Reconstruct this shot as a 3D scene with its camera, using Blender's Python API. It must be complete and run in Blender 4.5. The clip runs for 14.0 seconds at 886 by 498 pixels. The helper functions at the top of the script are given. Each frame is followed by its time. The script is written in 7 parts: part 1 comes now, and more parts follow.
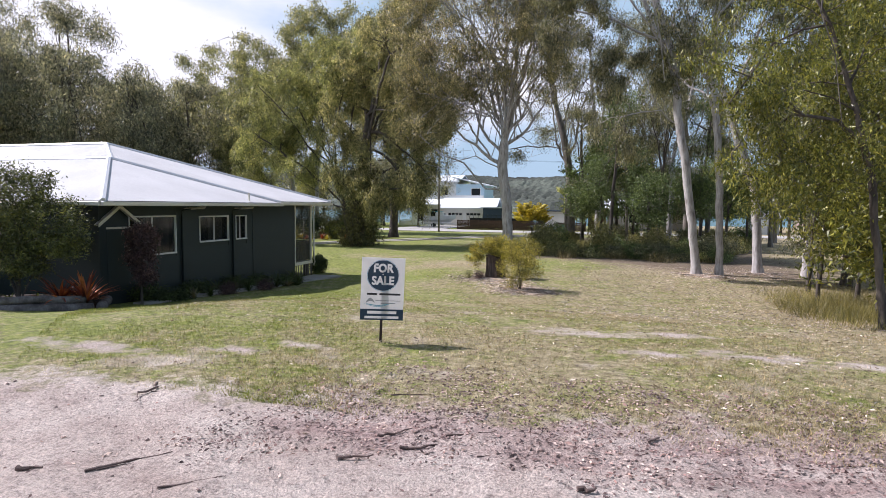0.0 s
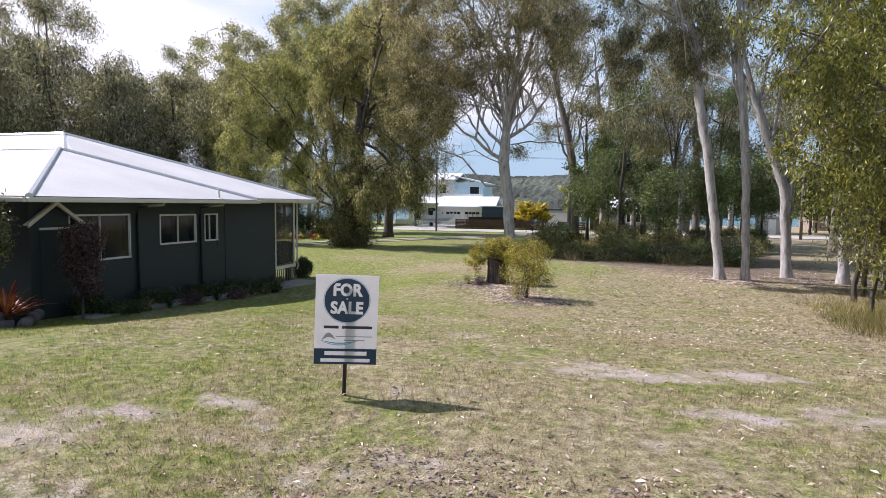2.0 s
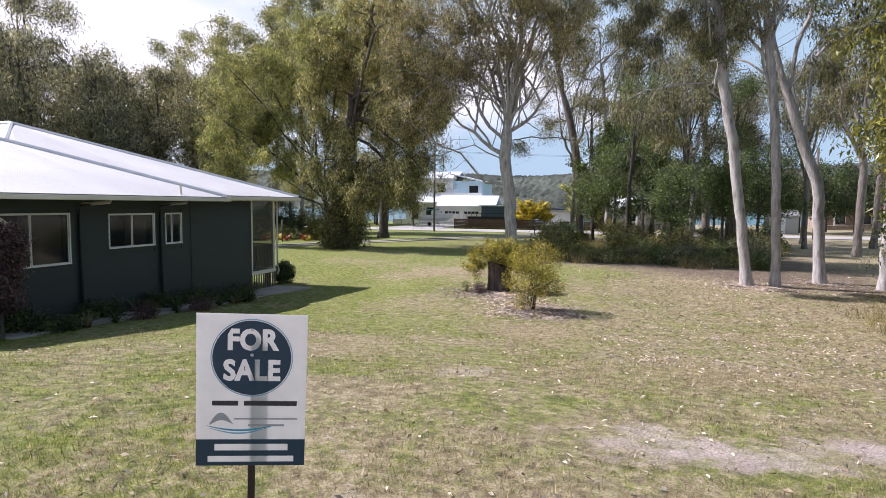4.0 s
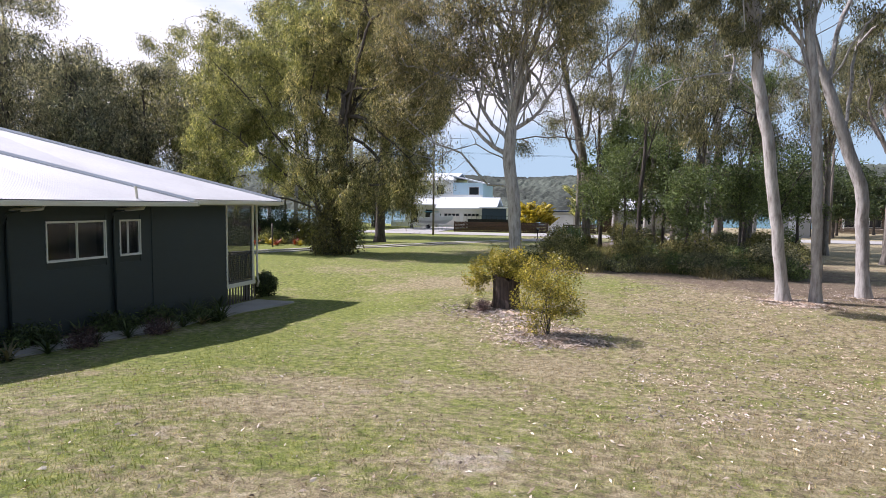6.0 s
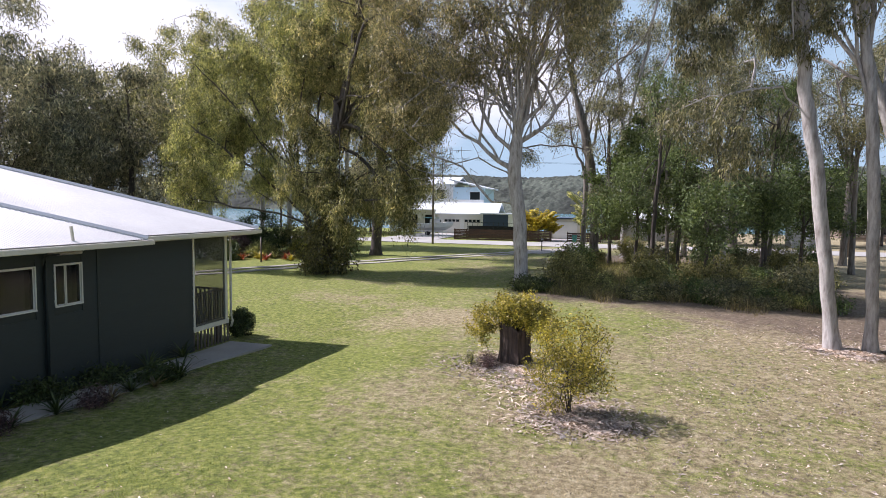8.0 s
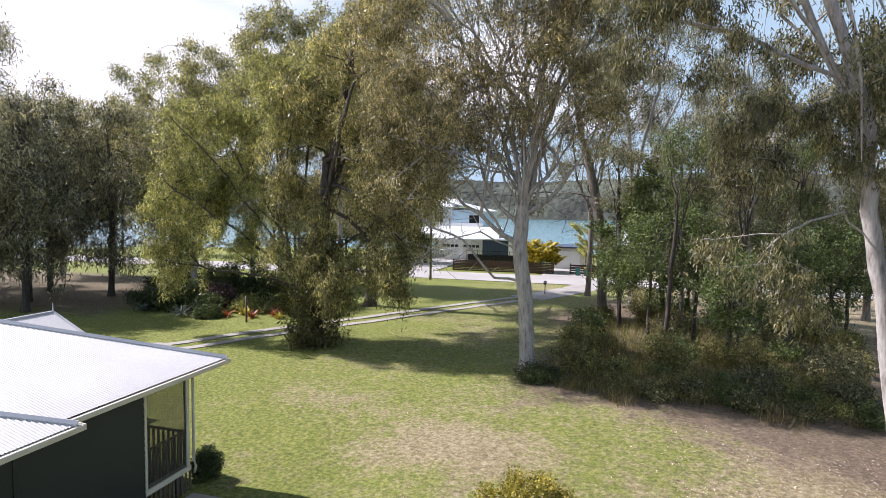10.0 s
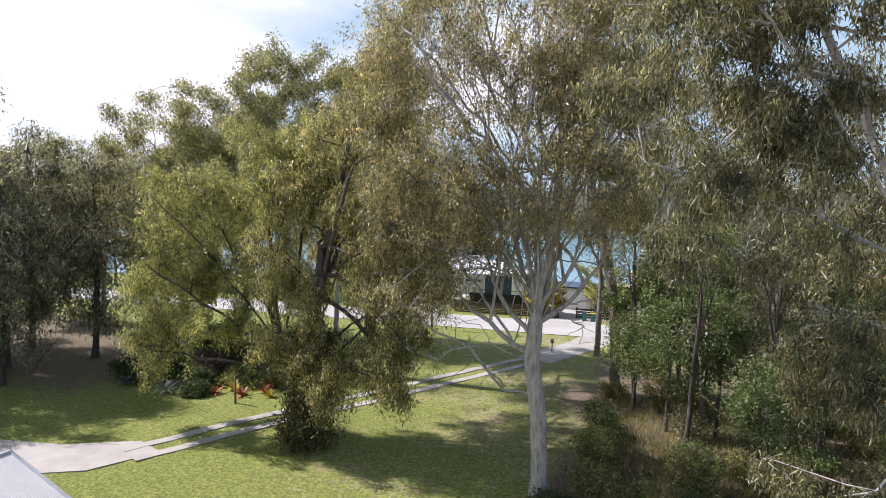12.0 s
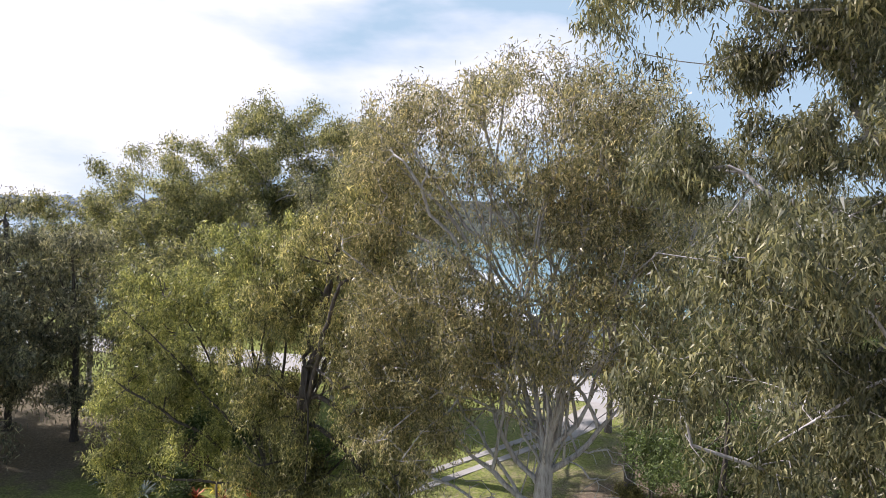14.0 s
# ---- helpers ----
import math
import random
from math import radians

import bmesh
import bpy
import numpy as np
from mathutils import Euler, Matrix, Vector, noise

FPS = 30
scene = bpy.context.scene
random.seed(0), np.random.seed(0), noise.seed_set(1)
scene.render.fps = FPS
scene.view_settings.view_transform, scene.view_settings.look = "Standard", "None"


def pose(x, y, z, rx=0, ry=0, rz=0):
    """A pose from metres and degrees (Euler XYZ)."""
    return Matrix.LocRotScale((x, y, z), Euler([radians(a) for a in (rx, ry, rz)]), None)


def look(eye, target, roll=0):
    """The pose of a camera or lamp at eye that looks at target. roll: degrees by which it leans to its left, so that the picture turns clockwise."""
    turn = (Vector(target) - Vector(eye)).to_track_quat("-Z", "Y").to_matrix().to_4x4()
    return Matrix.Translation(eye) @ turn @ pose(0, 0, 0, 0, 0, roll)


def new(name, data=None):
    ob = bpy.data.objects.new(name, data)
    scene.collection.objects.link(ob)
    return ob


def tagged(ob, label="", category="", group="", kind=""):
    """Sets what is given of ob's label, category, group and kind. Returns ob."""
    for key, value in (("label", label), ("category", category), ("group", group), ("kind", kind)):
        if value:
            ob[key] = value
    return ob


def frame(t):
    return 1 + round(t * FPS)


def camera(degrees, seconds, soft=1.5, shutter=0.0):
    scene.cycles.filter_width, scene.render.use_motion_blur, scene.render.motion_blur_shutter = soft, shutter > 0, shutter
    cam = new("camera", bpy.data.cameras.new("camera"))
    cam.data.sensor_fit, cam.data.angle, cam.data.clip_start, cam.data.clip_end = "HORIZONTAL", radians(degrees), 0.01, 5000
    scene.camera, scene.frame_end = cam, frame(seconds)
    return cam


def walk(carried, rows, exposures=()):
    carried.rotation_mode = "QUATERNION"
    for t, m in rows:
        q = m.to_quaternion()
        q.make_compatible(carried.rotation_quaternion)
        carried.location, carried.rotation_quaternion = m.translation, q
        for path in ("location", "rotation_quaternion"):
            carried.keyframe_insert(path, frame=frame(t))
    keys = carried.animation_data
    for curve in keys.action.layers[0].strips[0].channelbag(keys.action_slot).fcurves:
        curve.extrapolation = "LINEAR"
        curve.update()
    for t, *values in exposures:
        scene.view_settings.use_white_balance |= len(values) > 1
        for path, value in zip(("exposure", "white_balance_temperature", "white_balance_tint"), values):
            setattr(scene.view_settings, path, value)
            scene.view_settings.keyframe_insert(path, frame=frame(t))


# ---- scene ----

# ---------------------------------------------------------------- camera
cam = camera(73.0, 14.0, soft=0.5)
PATH = [
    (0.0, (2.284, 1.486, 2.117), (-0.517, 11.058, 1.395), 0.54),
    (0.5, (2.155, 2.040, 2.135), (-0.635, 11.615, 1.396), 0.49),
    (1.0, (1.979, 2.719, 2.127), (-0.805, 12.294, 1.382), 0.51),
    (1.5, (1.769, 3.475, 2.097), (-1.009, 13.053, 1.354), 0.55),
    (2.0, (1.570, 4.211, 2.067), (-1.203, 13.790, 1.327), 0.60),
    (2.5, (1.408, 4.889, 2.049), (-1.362, 14.469, 1.309), 0.63),
    (3.0, (1.267, 5.537, 2.035), (-1.501, 15.117, 1.290), 0.60),
    (3.5, (1.128, 6.176, 2.015), (-1.639, 15.756, 1.268), 0.55),
    (4.0, (0.979, 6.810, 1.994), (-1.785, 16.391, 1.250), 0.50),
    (4.5, (0.817, 7.441, 1.983), (-1.944, 17.023, 1.246), 0.47),
    (5.0, (0.645, 8.068, 1.998), (-2.114, 17.652, 1.268), 0.47),
    (5.5, (0.466, 8.692, 2.045), (-2.291, 18.277, 1.322), 0.51),
    (6.0, (0.283, 9.317, 2.118), (-2.475, 18.902, 1.397), 0.57),
    (6.5, (0.095, 9.950, 2.207), (-2.665, 19.535, 1.488), 0.64),
    (7.0, (-0.093, 10.604, 2.354), (-2.854, 20.188, 1.635), 0.70),
    (7.5, (-0.274, 11.279, 2.642), (-3.036, 20.862, 1.917), 0.74),
    (8.0, (-0.458, 11.985, 3.116), (-3.218, 21.568, 2.384), 0.76),
    (8.5, (-0.661, 12.712, 3.786), (-3.414, 22.298, 3.053), 0.77),
    (9.0, (-0.887, 13.446, 4.632), (-3.631, 23.035, 3.907), 0.78),
    (9.5, (-1.124, 14.182, 5.611), (-3.859, 23.774, 4.901), 0.79),
    (10.0, (-1.358, 14.919, 6.672), (-4.091, 24.513, 5.975), 0.80),
    (10.5, (-1.596, 15.642, 7.772), (-4.331, 25.236, 7.084), 0.84),
    (11.0, (-1.869, 16.312, 8.879), (-4.604, 25.907, 8.200), 0.94),
    (11.5, (-2.162, 16.927, 9.952), (-4.894, 26.524, 9.295), 1.10),
    (12.0, (-2.430, 17.556, 11.023), (-5.166, 27.154, 10.398), 1.29),
    (12.5, (-2.643, 18.270, 12.142), (-5.396, 27.865, 11.549), 1.46),
    (13.0, (-2.807, 19.069, 13.314), (-5.587, 28.659, 12.755), 1.52),
    (13.5, (-2.950, 19.893, 14.514), (-5.755, 29.477, 13.998), 1.43),
    (14.0, (-3.080, 20.699, 15.725), (-5.907, 30.280, 15.263), 1.17),
]
walk(cam, [(t, look(eye, target, roll)) for t, eye, target, roll in PATH], exposures=[(0.0, 0.45, 6080, 23), (5.0, 0.53, 6120, 25), (8.0, 0.51, 6120, 25), (11.0, 0.65, 6220, 23), (14.0, 0.54, 6220, 22)])

# ---------------------------------------------------------------- light
SUN = Vector((-0.68, 0.045, 0.735)).normalized()
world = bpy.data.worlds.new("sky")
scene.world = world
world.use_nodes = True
wn, wl = world.node_tree.nodes, world.node_tree.links
wn.clear()
sky = wn.new("ShaderNodeTexSky")
sky.sky_type = "NISHITA"
sky.sun_disc = False
sky.sun_elevation = math.asin(SUN.z)
sky.sun_rotation = math.atan2(SUN.x, SUN.y) % (2 * math.pi)
sky.dust_density = 0.8
sky.ozone_density = 1.6
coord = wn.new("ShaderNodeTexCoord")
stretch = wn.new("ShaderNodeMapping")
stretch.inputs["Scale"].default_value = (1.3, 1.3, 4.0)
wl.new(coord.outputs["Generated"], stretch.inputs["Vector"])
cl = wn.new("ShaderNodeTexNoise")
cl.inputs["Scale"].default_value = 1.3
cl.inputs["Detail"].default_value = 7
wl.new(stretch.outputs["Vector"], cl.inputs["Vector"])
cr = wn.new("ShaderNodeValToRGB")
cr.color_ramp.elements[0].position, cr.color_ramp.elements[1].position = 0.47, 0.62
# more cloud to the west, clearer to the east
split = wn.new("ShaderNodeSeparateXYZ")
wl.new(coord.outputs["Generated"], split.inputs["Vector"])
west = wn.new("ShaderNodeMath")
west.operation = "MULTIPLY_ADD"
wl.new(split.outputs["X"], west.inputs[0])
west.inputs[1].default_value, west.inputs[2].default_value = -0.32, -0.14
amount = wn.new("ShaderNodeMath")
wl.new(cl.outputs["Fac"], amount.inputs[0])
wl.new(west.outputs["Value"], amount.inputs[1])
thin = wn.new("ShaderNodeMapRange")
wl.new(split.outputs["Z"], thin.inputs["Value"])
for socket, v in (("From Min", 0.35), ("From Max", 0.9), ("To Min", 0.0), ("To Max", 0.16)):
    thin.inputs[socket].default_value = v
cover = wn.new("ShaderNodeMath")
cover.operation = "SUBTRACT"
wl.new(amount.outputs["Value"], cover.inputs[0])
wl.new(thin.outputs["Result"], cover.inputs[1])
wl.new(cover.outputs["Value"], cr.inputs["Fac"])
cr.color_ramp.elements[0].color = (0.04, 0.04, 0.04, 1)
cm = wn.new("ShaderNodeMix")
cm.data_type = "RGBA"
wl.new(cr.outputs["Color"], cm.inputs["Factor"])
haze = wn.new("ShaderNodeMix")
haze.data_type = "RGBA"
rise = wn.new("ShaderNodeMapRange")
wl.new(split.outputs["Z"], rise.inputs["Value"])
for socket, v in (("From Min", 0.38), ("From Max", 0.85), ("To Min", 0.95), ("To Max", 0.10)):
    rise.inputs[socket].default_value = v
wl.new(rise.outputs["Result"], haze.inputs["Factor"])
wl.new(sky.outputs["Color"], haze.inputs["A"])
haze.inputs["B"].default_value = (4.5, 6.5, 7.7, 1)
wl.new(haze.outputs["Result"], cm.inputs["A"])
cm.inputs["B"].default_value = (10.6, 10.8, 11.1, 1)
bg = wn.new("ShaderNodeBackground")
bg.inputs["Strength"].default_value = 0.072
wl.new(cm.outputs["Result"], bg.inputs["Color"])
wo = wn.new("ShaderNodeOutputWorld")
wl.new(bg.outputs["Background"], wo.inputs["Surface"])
lamp = bpy.data.lights.new("sun", "SUN")
lamp.energy, lamp.angle, lamp.color = 5.0, radians(0.53), (1.0, 0.965, 0.91)
sun = new("sun", lamp)
sun.matrix_world = look(SUN * 60, (0, 0, 0))

# ---------------------------------------------------------------- materials
def material(name, rough=0.8, metal=0.0):
    m = bpy.data.materials.new(name)
    m.use_nodes = True
    b = m.node_tree.nodes["Principled BSDF"]
    b.inputs["Roughness"].default_value, b.inputs["Metallic"].default_value = rough, metal
    return m, m.node_tree.nodes, m.node_tree.links, b


def noise_tex(n, l, scale, detail=4.0, rough=0.55, mapping=None, stretch=(1, 1, 1)):
    """Noise in object space, stretched."""
    tc, mp, tx = n.new("ShaderNodeTexCoord"), n.new("ShaderNodeMapping"), n.new("ShaderNodeTexNoise")
    mp.inputs["Scale"].default_value = stretch
    tx.inputs["Scale"].default_value, tx.inputs["Detail"].default_value, tx.inputs["Roughness"].default_value = scale, detail, rough
    l.new(tc.outputs["Object"], mp.inputs["Vector"])
    l.new(mp.outputs["Vector"], tx.inputs["Vector"])
    return tx.outputs["Fac"]


def ramp(n, l, fac, stops):
    r = n.new("ShaderNodeValToRGB")
    e = r.color_ramp.elements
    while len(e) < len(stops):
        e.new(0.5)
    for k, (p, c) in zip(e, stops):
        k.position, k.color = p, (*c, 1) if len(c) == 3 else (c[0], c[0], c[0], 1)
    l.new(fac, r.inputs["Fac"])
    return r.outputs["Color"]


def mix(n, l, fac, a, b, mode="MIX"):
    m = n.new("ShaderNodeMix")
    m.data_type, m.blend_type = "RGBA", mode
    for socket, v in ((m.inputs["Factor"], fac), (m.inputs["A"], a), (m.inputs["B"], b)):
        if isinstance(v, (int, float)):
            socket.default_value = v
        elif isinstance(v, tuple):
            socket.default_value = (*v, 1)
        else:
            l.new(v, socket)
    return m.outputs["Result"]


def math_node(n, l, op, a, b=0.0, clamp=False):
    m = n.new("ShaderNodeMath")
    m.operation, m.use_clamp = op, clamp
    for k, v in enumerate((a, b)):
        if isinstance(v, (int, float)):
            m.inputs[k].default_value = v
        else:
            l.new(v, m.inputs[k])
    return m.outputs["Value"]


def bump(n, l, b, height, strength, distance):
    k = n.new("ShaderNodeBump")
    k.inputs["Strength"].default_value, k.inputs["Distance"].default_value = strength, distance
    l.new(height, k.inputs["Height"])
    l.new(k.outputs["Normal"], b.inputs["Normal"])


def plain(name, colour, rough=0.6, metal=0.0, vary=0.12, scale=6.0, relief=0.0, stretch=(1, 1, 1)):
    """A colour with broad and fine variation and a slight relief."""
    m, n, l, b = material(name, rough, metal)
    lo, hi = tuple(c * (1 - vary) for c in colour), tuple(min(1, c * (1 + vary)) for c in colour)
    broad = ramp(n, l, noise_tex(n, l, scale * 0.2, 3, 0.5, None, stretch), [(0.3, lo), (0.7, hi)])
    fine = ramp(n, l, noise_tex(n, l, scale * 5, 5, 0.6, None, stretch), [(0.3, (1 - vary,)), (0.7, (1.0,))])
    l.new(mix(n, l, 1.0, broad, fine, "MULTIPLY"), b.inputs["Base Color"])
    if relief:
        bump(n, l, b, noise_tex(n, l, scale * 6, 5, 0.6, None, stretch), 0.5, relief)
    return m


def leaf_material(name, dark, mid, light, gloss=0.5, through_light=0.28):
    m, n, l, b = material(name, gloss)
    g = n.new("ShaderNodeNewGeometry")
    c = ramp(n, l, g.outputs["Random Per Island"], [(0.0, dark), (0.5, mid), (1.0, light)])
    patch = ramp(n, l, noise_tex(n, l, 0.5, 3), [(0.35, (0.7,)), (0.65, (1.12,))])
    c = mix(n, l, 1.0, c, patch, "MULTIPLY")
    spray = ramp(n, l, noise_tex(n, l, 2.3, 2), [(0.36, (0.58, 0.6, 0.62)), (0.5, (1.0,)), (0.64, (1.45, 1.4, 1.3))])
    c = mix(n, l, 1.0, c, spray, "MULTIPLY")
    l.new(c, b.inputs["Base Color"])
    t = n.new("ShaderNodeBsdfTranslucent")
    l.new(mix(n, l, 1.0, c, (1.4, 1.36, 0.95), "MULTIPLY"), t.inputs["Color"])
    s = n.new("ShaderNodeMixShader")
    s.inputs["Fac"].default_value = through_light
    l.new(b.outputs["BSDF"], s.inputs[1])
    l.new(t.outputs["BSDF"], s.inputs[2])
    l.new(s.outputs["Shader"], n["Material Output"].inputs["Surface"])
    return m


def bark_material(name, pale, mid, dark, streak=(6, 6, 1.2), cover=0.5, relief=0.01):
    m, n, l, b = material(name, 0.85)
    f = noise_tex(n, l, 1.3, 6, 0.62, None, streak)
    fine = noise_tex(n, l, 7.0, 5, 0.6, None, (3, 3, 0.5))
    c = ramp(n, l, f, [(cover - 0.17, dark), (cover - 0.03, mid), (cover + 0.13, pale)])
    c = mix(n, l, 1.0, c, ramp(n, l, fine, [(0.3, (0.72,)), (0.65, (1.05,))]), "MULTIPLY")
    l.new(c, b.inputs["Base Color"])
    bump(n, l, b, fine, 0.6, relief)
    return m


GUM_BARK = bark_material("gum_bark", (0.49, 0.465, 0.445), (0.35, 0.325, 0.305), (0.15, 0.125, 0.11), cover=0.45)
GREY_BARK = bark_material("grey_bark", (0.27, 0.24, 0.21), (0.19, 0.165, 0.14), (0.09, 0.075, 0.06), cover=0.5, relief=0.02)
DARK_BARK = bark_material("dark_bark", (0.115, 0.098, 0.08), (0.075, 0.06, 0.05), (0.035, 0.03, 0.026), cover=0.5, relief=0.03)
GUM_LEAF = leaf_material("gum_leaf", (0.055, 0.064, 0.033), (0.165, 0.168, 0.085), (0.40, 0.37, 0.21), gloss=0.45, through_light=0.36)
BRONZE_LEAF = leaf_material("bronze_leaf", (0.085, 0.088, 0.044), (0.275, 0.258, 0.132), (0.64, 0.55, 0.33), gloss=0.38, through_light=0.42)
LIME_LEAF = leaf_material("lime_leaf", (0.083, 0.101, 0.033), (0.282, 0.301, 0.105), (0.538, 0.510, 0.213), gloss=0.42, through_light=0.40)
WEEP_LEAF = leaf_material("weeping_leaf", (0.066, 0.075, 0.029), (0.269, 0.269, 0.109), (0.650, 0.571, 0.291), gloss=0.4, through_light=0.40)
GREY_LEAF = leaf_material("grey_leaf", (0.083, 0.097, 0.044), (0.269, 0.275, 0.128), (0.493, 0.459, 0.224), gloss=0.42, through_light=0.42)
PINE_LEAF = leaf_material("pine_leaf", (0.055, 0.062, 0.044), (0.224, 0.228, 0.156), (0.470, 0.437, 0.297), gloss=0.42, through_light=0.40)
DARK_LEAF = leaf_material("dark_leaf", (0.028, 0.048, 0.018), (0.06, 0.082, 0.026), (0.125, 0.165, 0.06), gloss=0.72)
FIG_LEAF = leaf_material("fig_leaf", (0.050, 0.077, 0.024), (0.115, 0.166, 0.051), (0.213, 0.269, 0.095), gloss=0.6)
WEED_LEAF = leaf_material("weed_leaf", (0.099, 0.108, 0.035), (0.230, 0.223, 0.081), (0.390, 0.349, 0.142), gloss=0.7)
WATTLE_LEAF = leaf_material("wattle_leaf", (0.045, 0.06, 0.012), (0.14, 0.155, 0.026), (0.33, 0.31, 0.052), gloss=0.4)
BUSH_LEAF = leaf_material("golden_bush_leaf", (0.13, 0.13, 0.02), (0.33, 0.295, 0.04), (0.56, 0.46, 0.075))
GOLD_LEAF = leaf_material("gold_leaf", (0.24, 0.20, 0.02), (0.46, 0.38, 0.035), (0.62, 0.50, 0.07))
RED_LEAF = leaf_material("red_leaf", (0.10, 0.014, 0.01), (0.32, 0.06, 0.02), (0.60, 0.20, 0.06))
PLUM_LEAF = leaf_material("plum_leaf", (0.045, 0.024, 0.026), (0.10, 0.052, 0.054), (0.26, 0.17, 0.165))
STRAW = leaf_material("straw", (0.12, 0.10, 0.045), (0.22, 0.18, 0.08), (0.36, 0.29, 0.14))

# ---------------------------------------------------------------- mesh helpers
def part(name, data, mat, parent=None, label="", smooth=False):
    """Links a bmesh or a mesh as one mesh object."""
    if isinstance(data, bmesh.types.BMesh):
        me = bpy.data.meshes.new(name)
        data.to_mesh(me)
        data.free()
    else:
        me = data
    if mat is not None and not me.materials:
        me.materials.append(mat)
    if smooth:
        me.polygons.foreach_set("use_smooth", np.ones(len(me.polygons), bool))
    ob = new(name, me)
    if parent is not None:
        ob.parent = parent
    if label:
        tagged(ob, label)
    return ob


def thing(name, label, category, at=(0, 0, 0), group="", kind="", turn=0.0):
    ob = new(name)
    ob.empty_display_size = 0.2
    ob.matrix_world = pose(*at, 0, 0, turn)
    return tagged(ob, label, category, group, kind)


def mesh_from(name, verts, faces):
    """A mesh from arrays; all faces with the same number of corners."""
    verts, faces = np.asarray(verts, np.float32), np.asarray(faces, np.int32)
    me = bpy.data.meshes.new(name)
    me.vertices.add(len(verts))
    me.vertices.foreach_set("co", verts.ravel())
    k = faces.shape[1]
    me.loops.add(faces.size)
    me.loops.foreach_set("vertex_index", faces.ravel())
    me.polygons.add(len(faces))
    me.polygons.foreach_set("loop_start", np.arange(0, faces.size, k, dtype=np.int32))
    me.update(calc_edges=True)
    return me


def box(bm, x0, x1, y0, y1, z0, z1, bevel=0.0):
    made = bmesh.ops.create_cube(bm, size=1.0, matrix=Matrix.Translation(((x0 + x1) / 2, (y0 + y1) / 2, (z0 + z1) / 2)) @ Matrix.Diagonal((x1 - x0, y1 - y0, z1 - z0, 1)))
    if bevel:
        edges = list({e for v in made["verts"] for e in v.link_edges})
        bmesh.ops.bevel(bm, geom=edges, offset=bevel, segments=1, affect="EDGES")
    return bm


def boxes(*sizes, bevel=0.0):
    bm = bmesh.new()
    for s in sizes:
        box(bm, *s, bevel=bevel)
    return bm


def tube(bm, points, radius, sides=8):
    """A round bar along points; radius a number or one for each point."""
    pts = [Vector(p) for p in points]
    rad = [radius] * len(pts) if isinstance(radius, (int, float)) else radius
    rings = []
    for k, p in enumerate(pts):
        d = (pts[min(k + 1, len(pts) - 1)] - pts[max(k - 1, 0)]).normalized()
        a = d.orthogonal().normalized() if abs(d.z) < 0.99 else Vector((1, 0, 0))
        b = d.cross(a)
        rings.append([bm.verts.new(p + rad[k] * (math.cos(q) * a + math.sin(q) * b)) for q in (2 * math.pi * i / sides for i in range(sides))])
    for r, s in zip(rings, rings[1:]):
        for i in range(sides):
            bm.faces.new((r[i], r[(i + 1) % sides], s[(i + 1) % sides], s[i]))
    bm.faces.new(rings[0][::-1])
    bm.faces.new(rings[-1])
    return bm


def tubed(points, radius, sides=8):
    return tube(bmesh.new(), points, radius, sides)

# ---------------------------------------------------------------- the lie of the land
def lie(x, y):
    """The height of the ground."""
    x, y = np.asarray(x, float), np.asarray(y, float)
    z = np.interp(y, [0, 10.5, 14, 18, 22, 60, 80, 100, 140], [0, 0, -0.25, -0.75, -1.08, -1.10, -1.40, -1.50, -1.80])
    z = z - 0.6 * np.clip((-6.5 - x) / 5, 0, 1) * np.interp(y, [4, 8, 12, 15, 17, 19.5, 22], [0, 0.2, 0.75, 0.95, 0.75, 0.3, 0])
    # the lawn falls away beside the house's porch
    z = z - 0.40 * np.clip((-5.8 - x) / 3.2, 0, 1) * np.interp(y, [18, 23, 28.5, 31, 37], [0.0, 0.6, 1.0, 0.9, 0.0])
    shore = np.hypot(x * 0.8, y - 30)
    edge = 108 + 30 * np.clip((x - 10) / 40, 0, 1) + 400 * np.clip(-y / 60, 0, 1)
    return z - 5.0 * np.clip((shore - edge) / 25, 0, 1)


def value_noise(x, y, cell, seed):
    """Smooth lumps of about one cell, from -1 to 1."""
    table = np.random.default_rng(seed).uniform(-1, 1, (256, 256))
    a, b = np.asarray(x, float) / cell, np.asarray(y, float) / cell
    i, j = np.floor(a).astype(int), np.floor(b).astype(int)
    f, g = a - i, b - j
    f, g = f * f * (3 - 2 * f), g * g * (3 - 2 * g)
    at = lambda p, q: table[p % 256, q % 256]
    return (at(i, j) * (1 - f) + at(i + 1, j) * f) * (1 - g) + (at(i, j + 1) * (1 - f) + at(i + 1, j + 1) * f) * g


def ripple(x, y):
    x, y = np.asarray(x, float), np.asarray(y, float)
    track = np.clip((8.6 - y) / 0.8, 0, 1) * np.clip((y - 3.2) / 0.6, 0, 1) * np.clip((7.5 - np.abs(x - 1)) / 1.5, 0, 1)
    rough = 0.45 + 0.55 * np.clip((x + 1.4) * 0.7, 0, 1) * np.clip((y - 5.7 - 0.12 * x) * 1.8, 0, 1)
    lumps = 0.022 * value_noise(x, y, 0.62, 5) + rough * (0.017 * value_noise(x, y, 0.23, 6) + 0.011 * value_noise(x, y, 0.11, 7))
    return track * lumps + 0.009 * (np.sin(1.9 * x + 0.7 * y) + np.sin(-0.8 * x + 2.3 * y + 1.3) + np.sin(4.1 * x + 3.3 * y)) * np.clip((y + 1) / 3, 0, 1)


def on_ground(x, y):
    return float(lie(x, y)) + float(ripple(x, y))

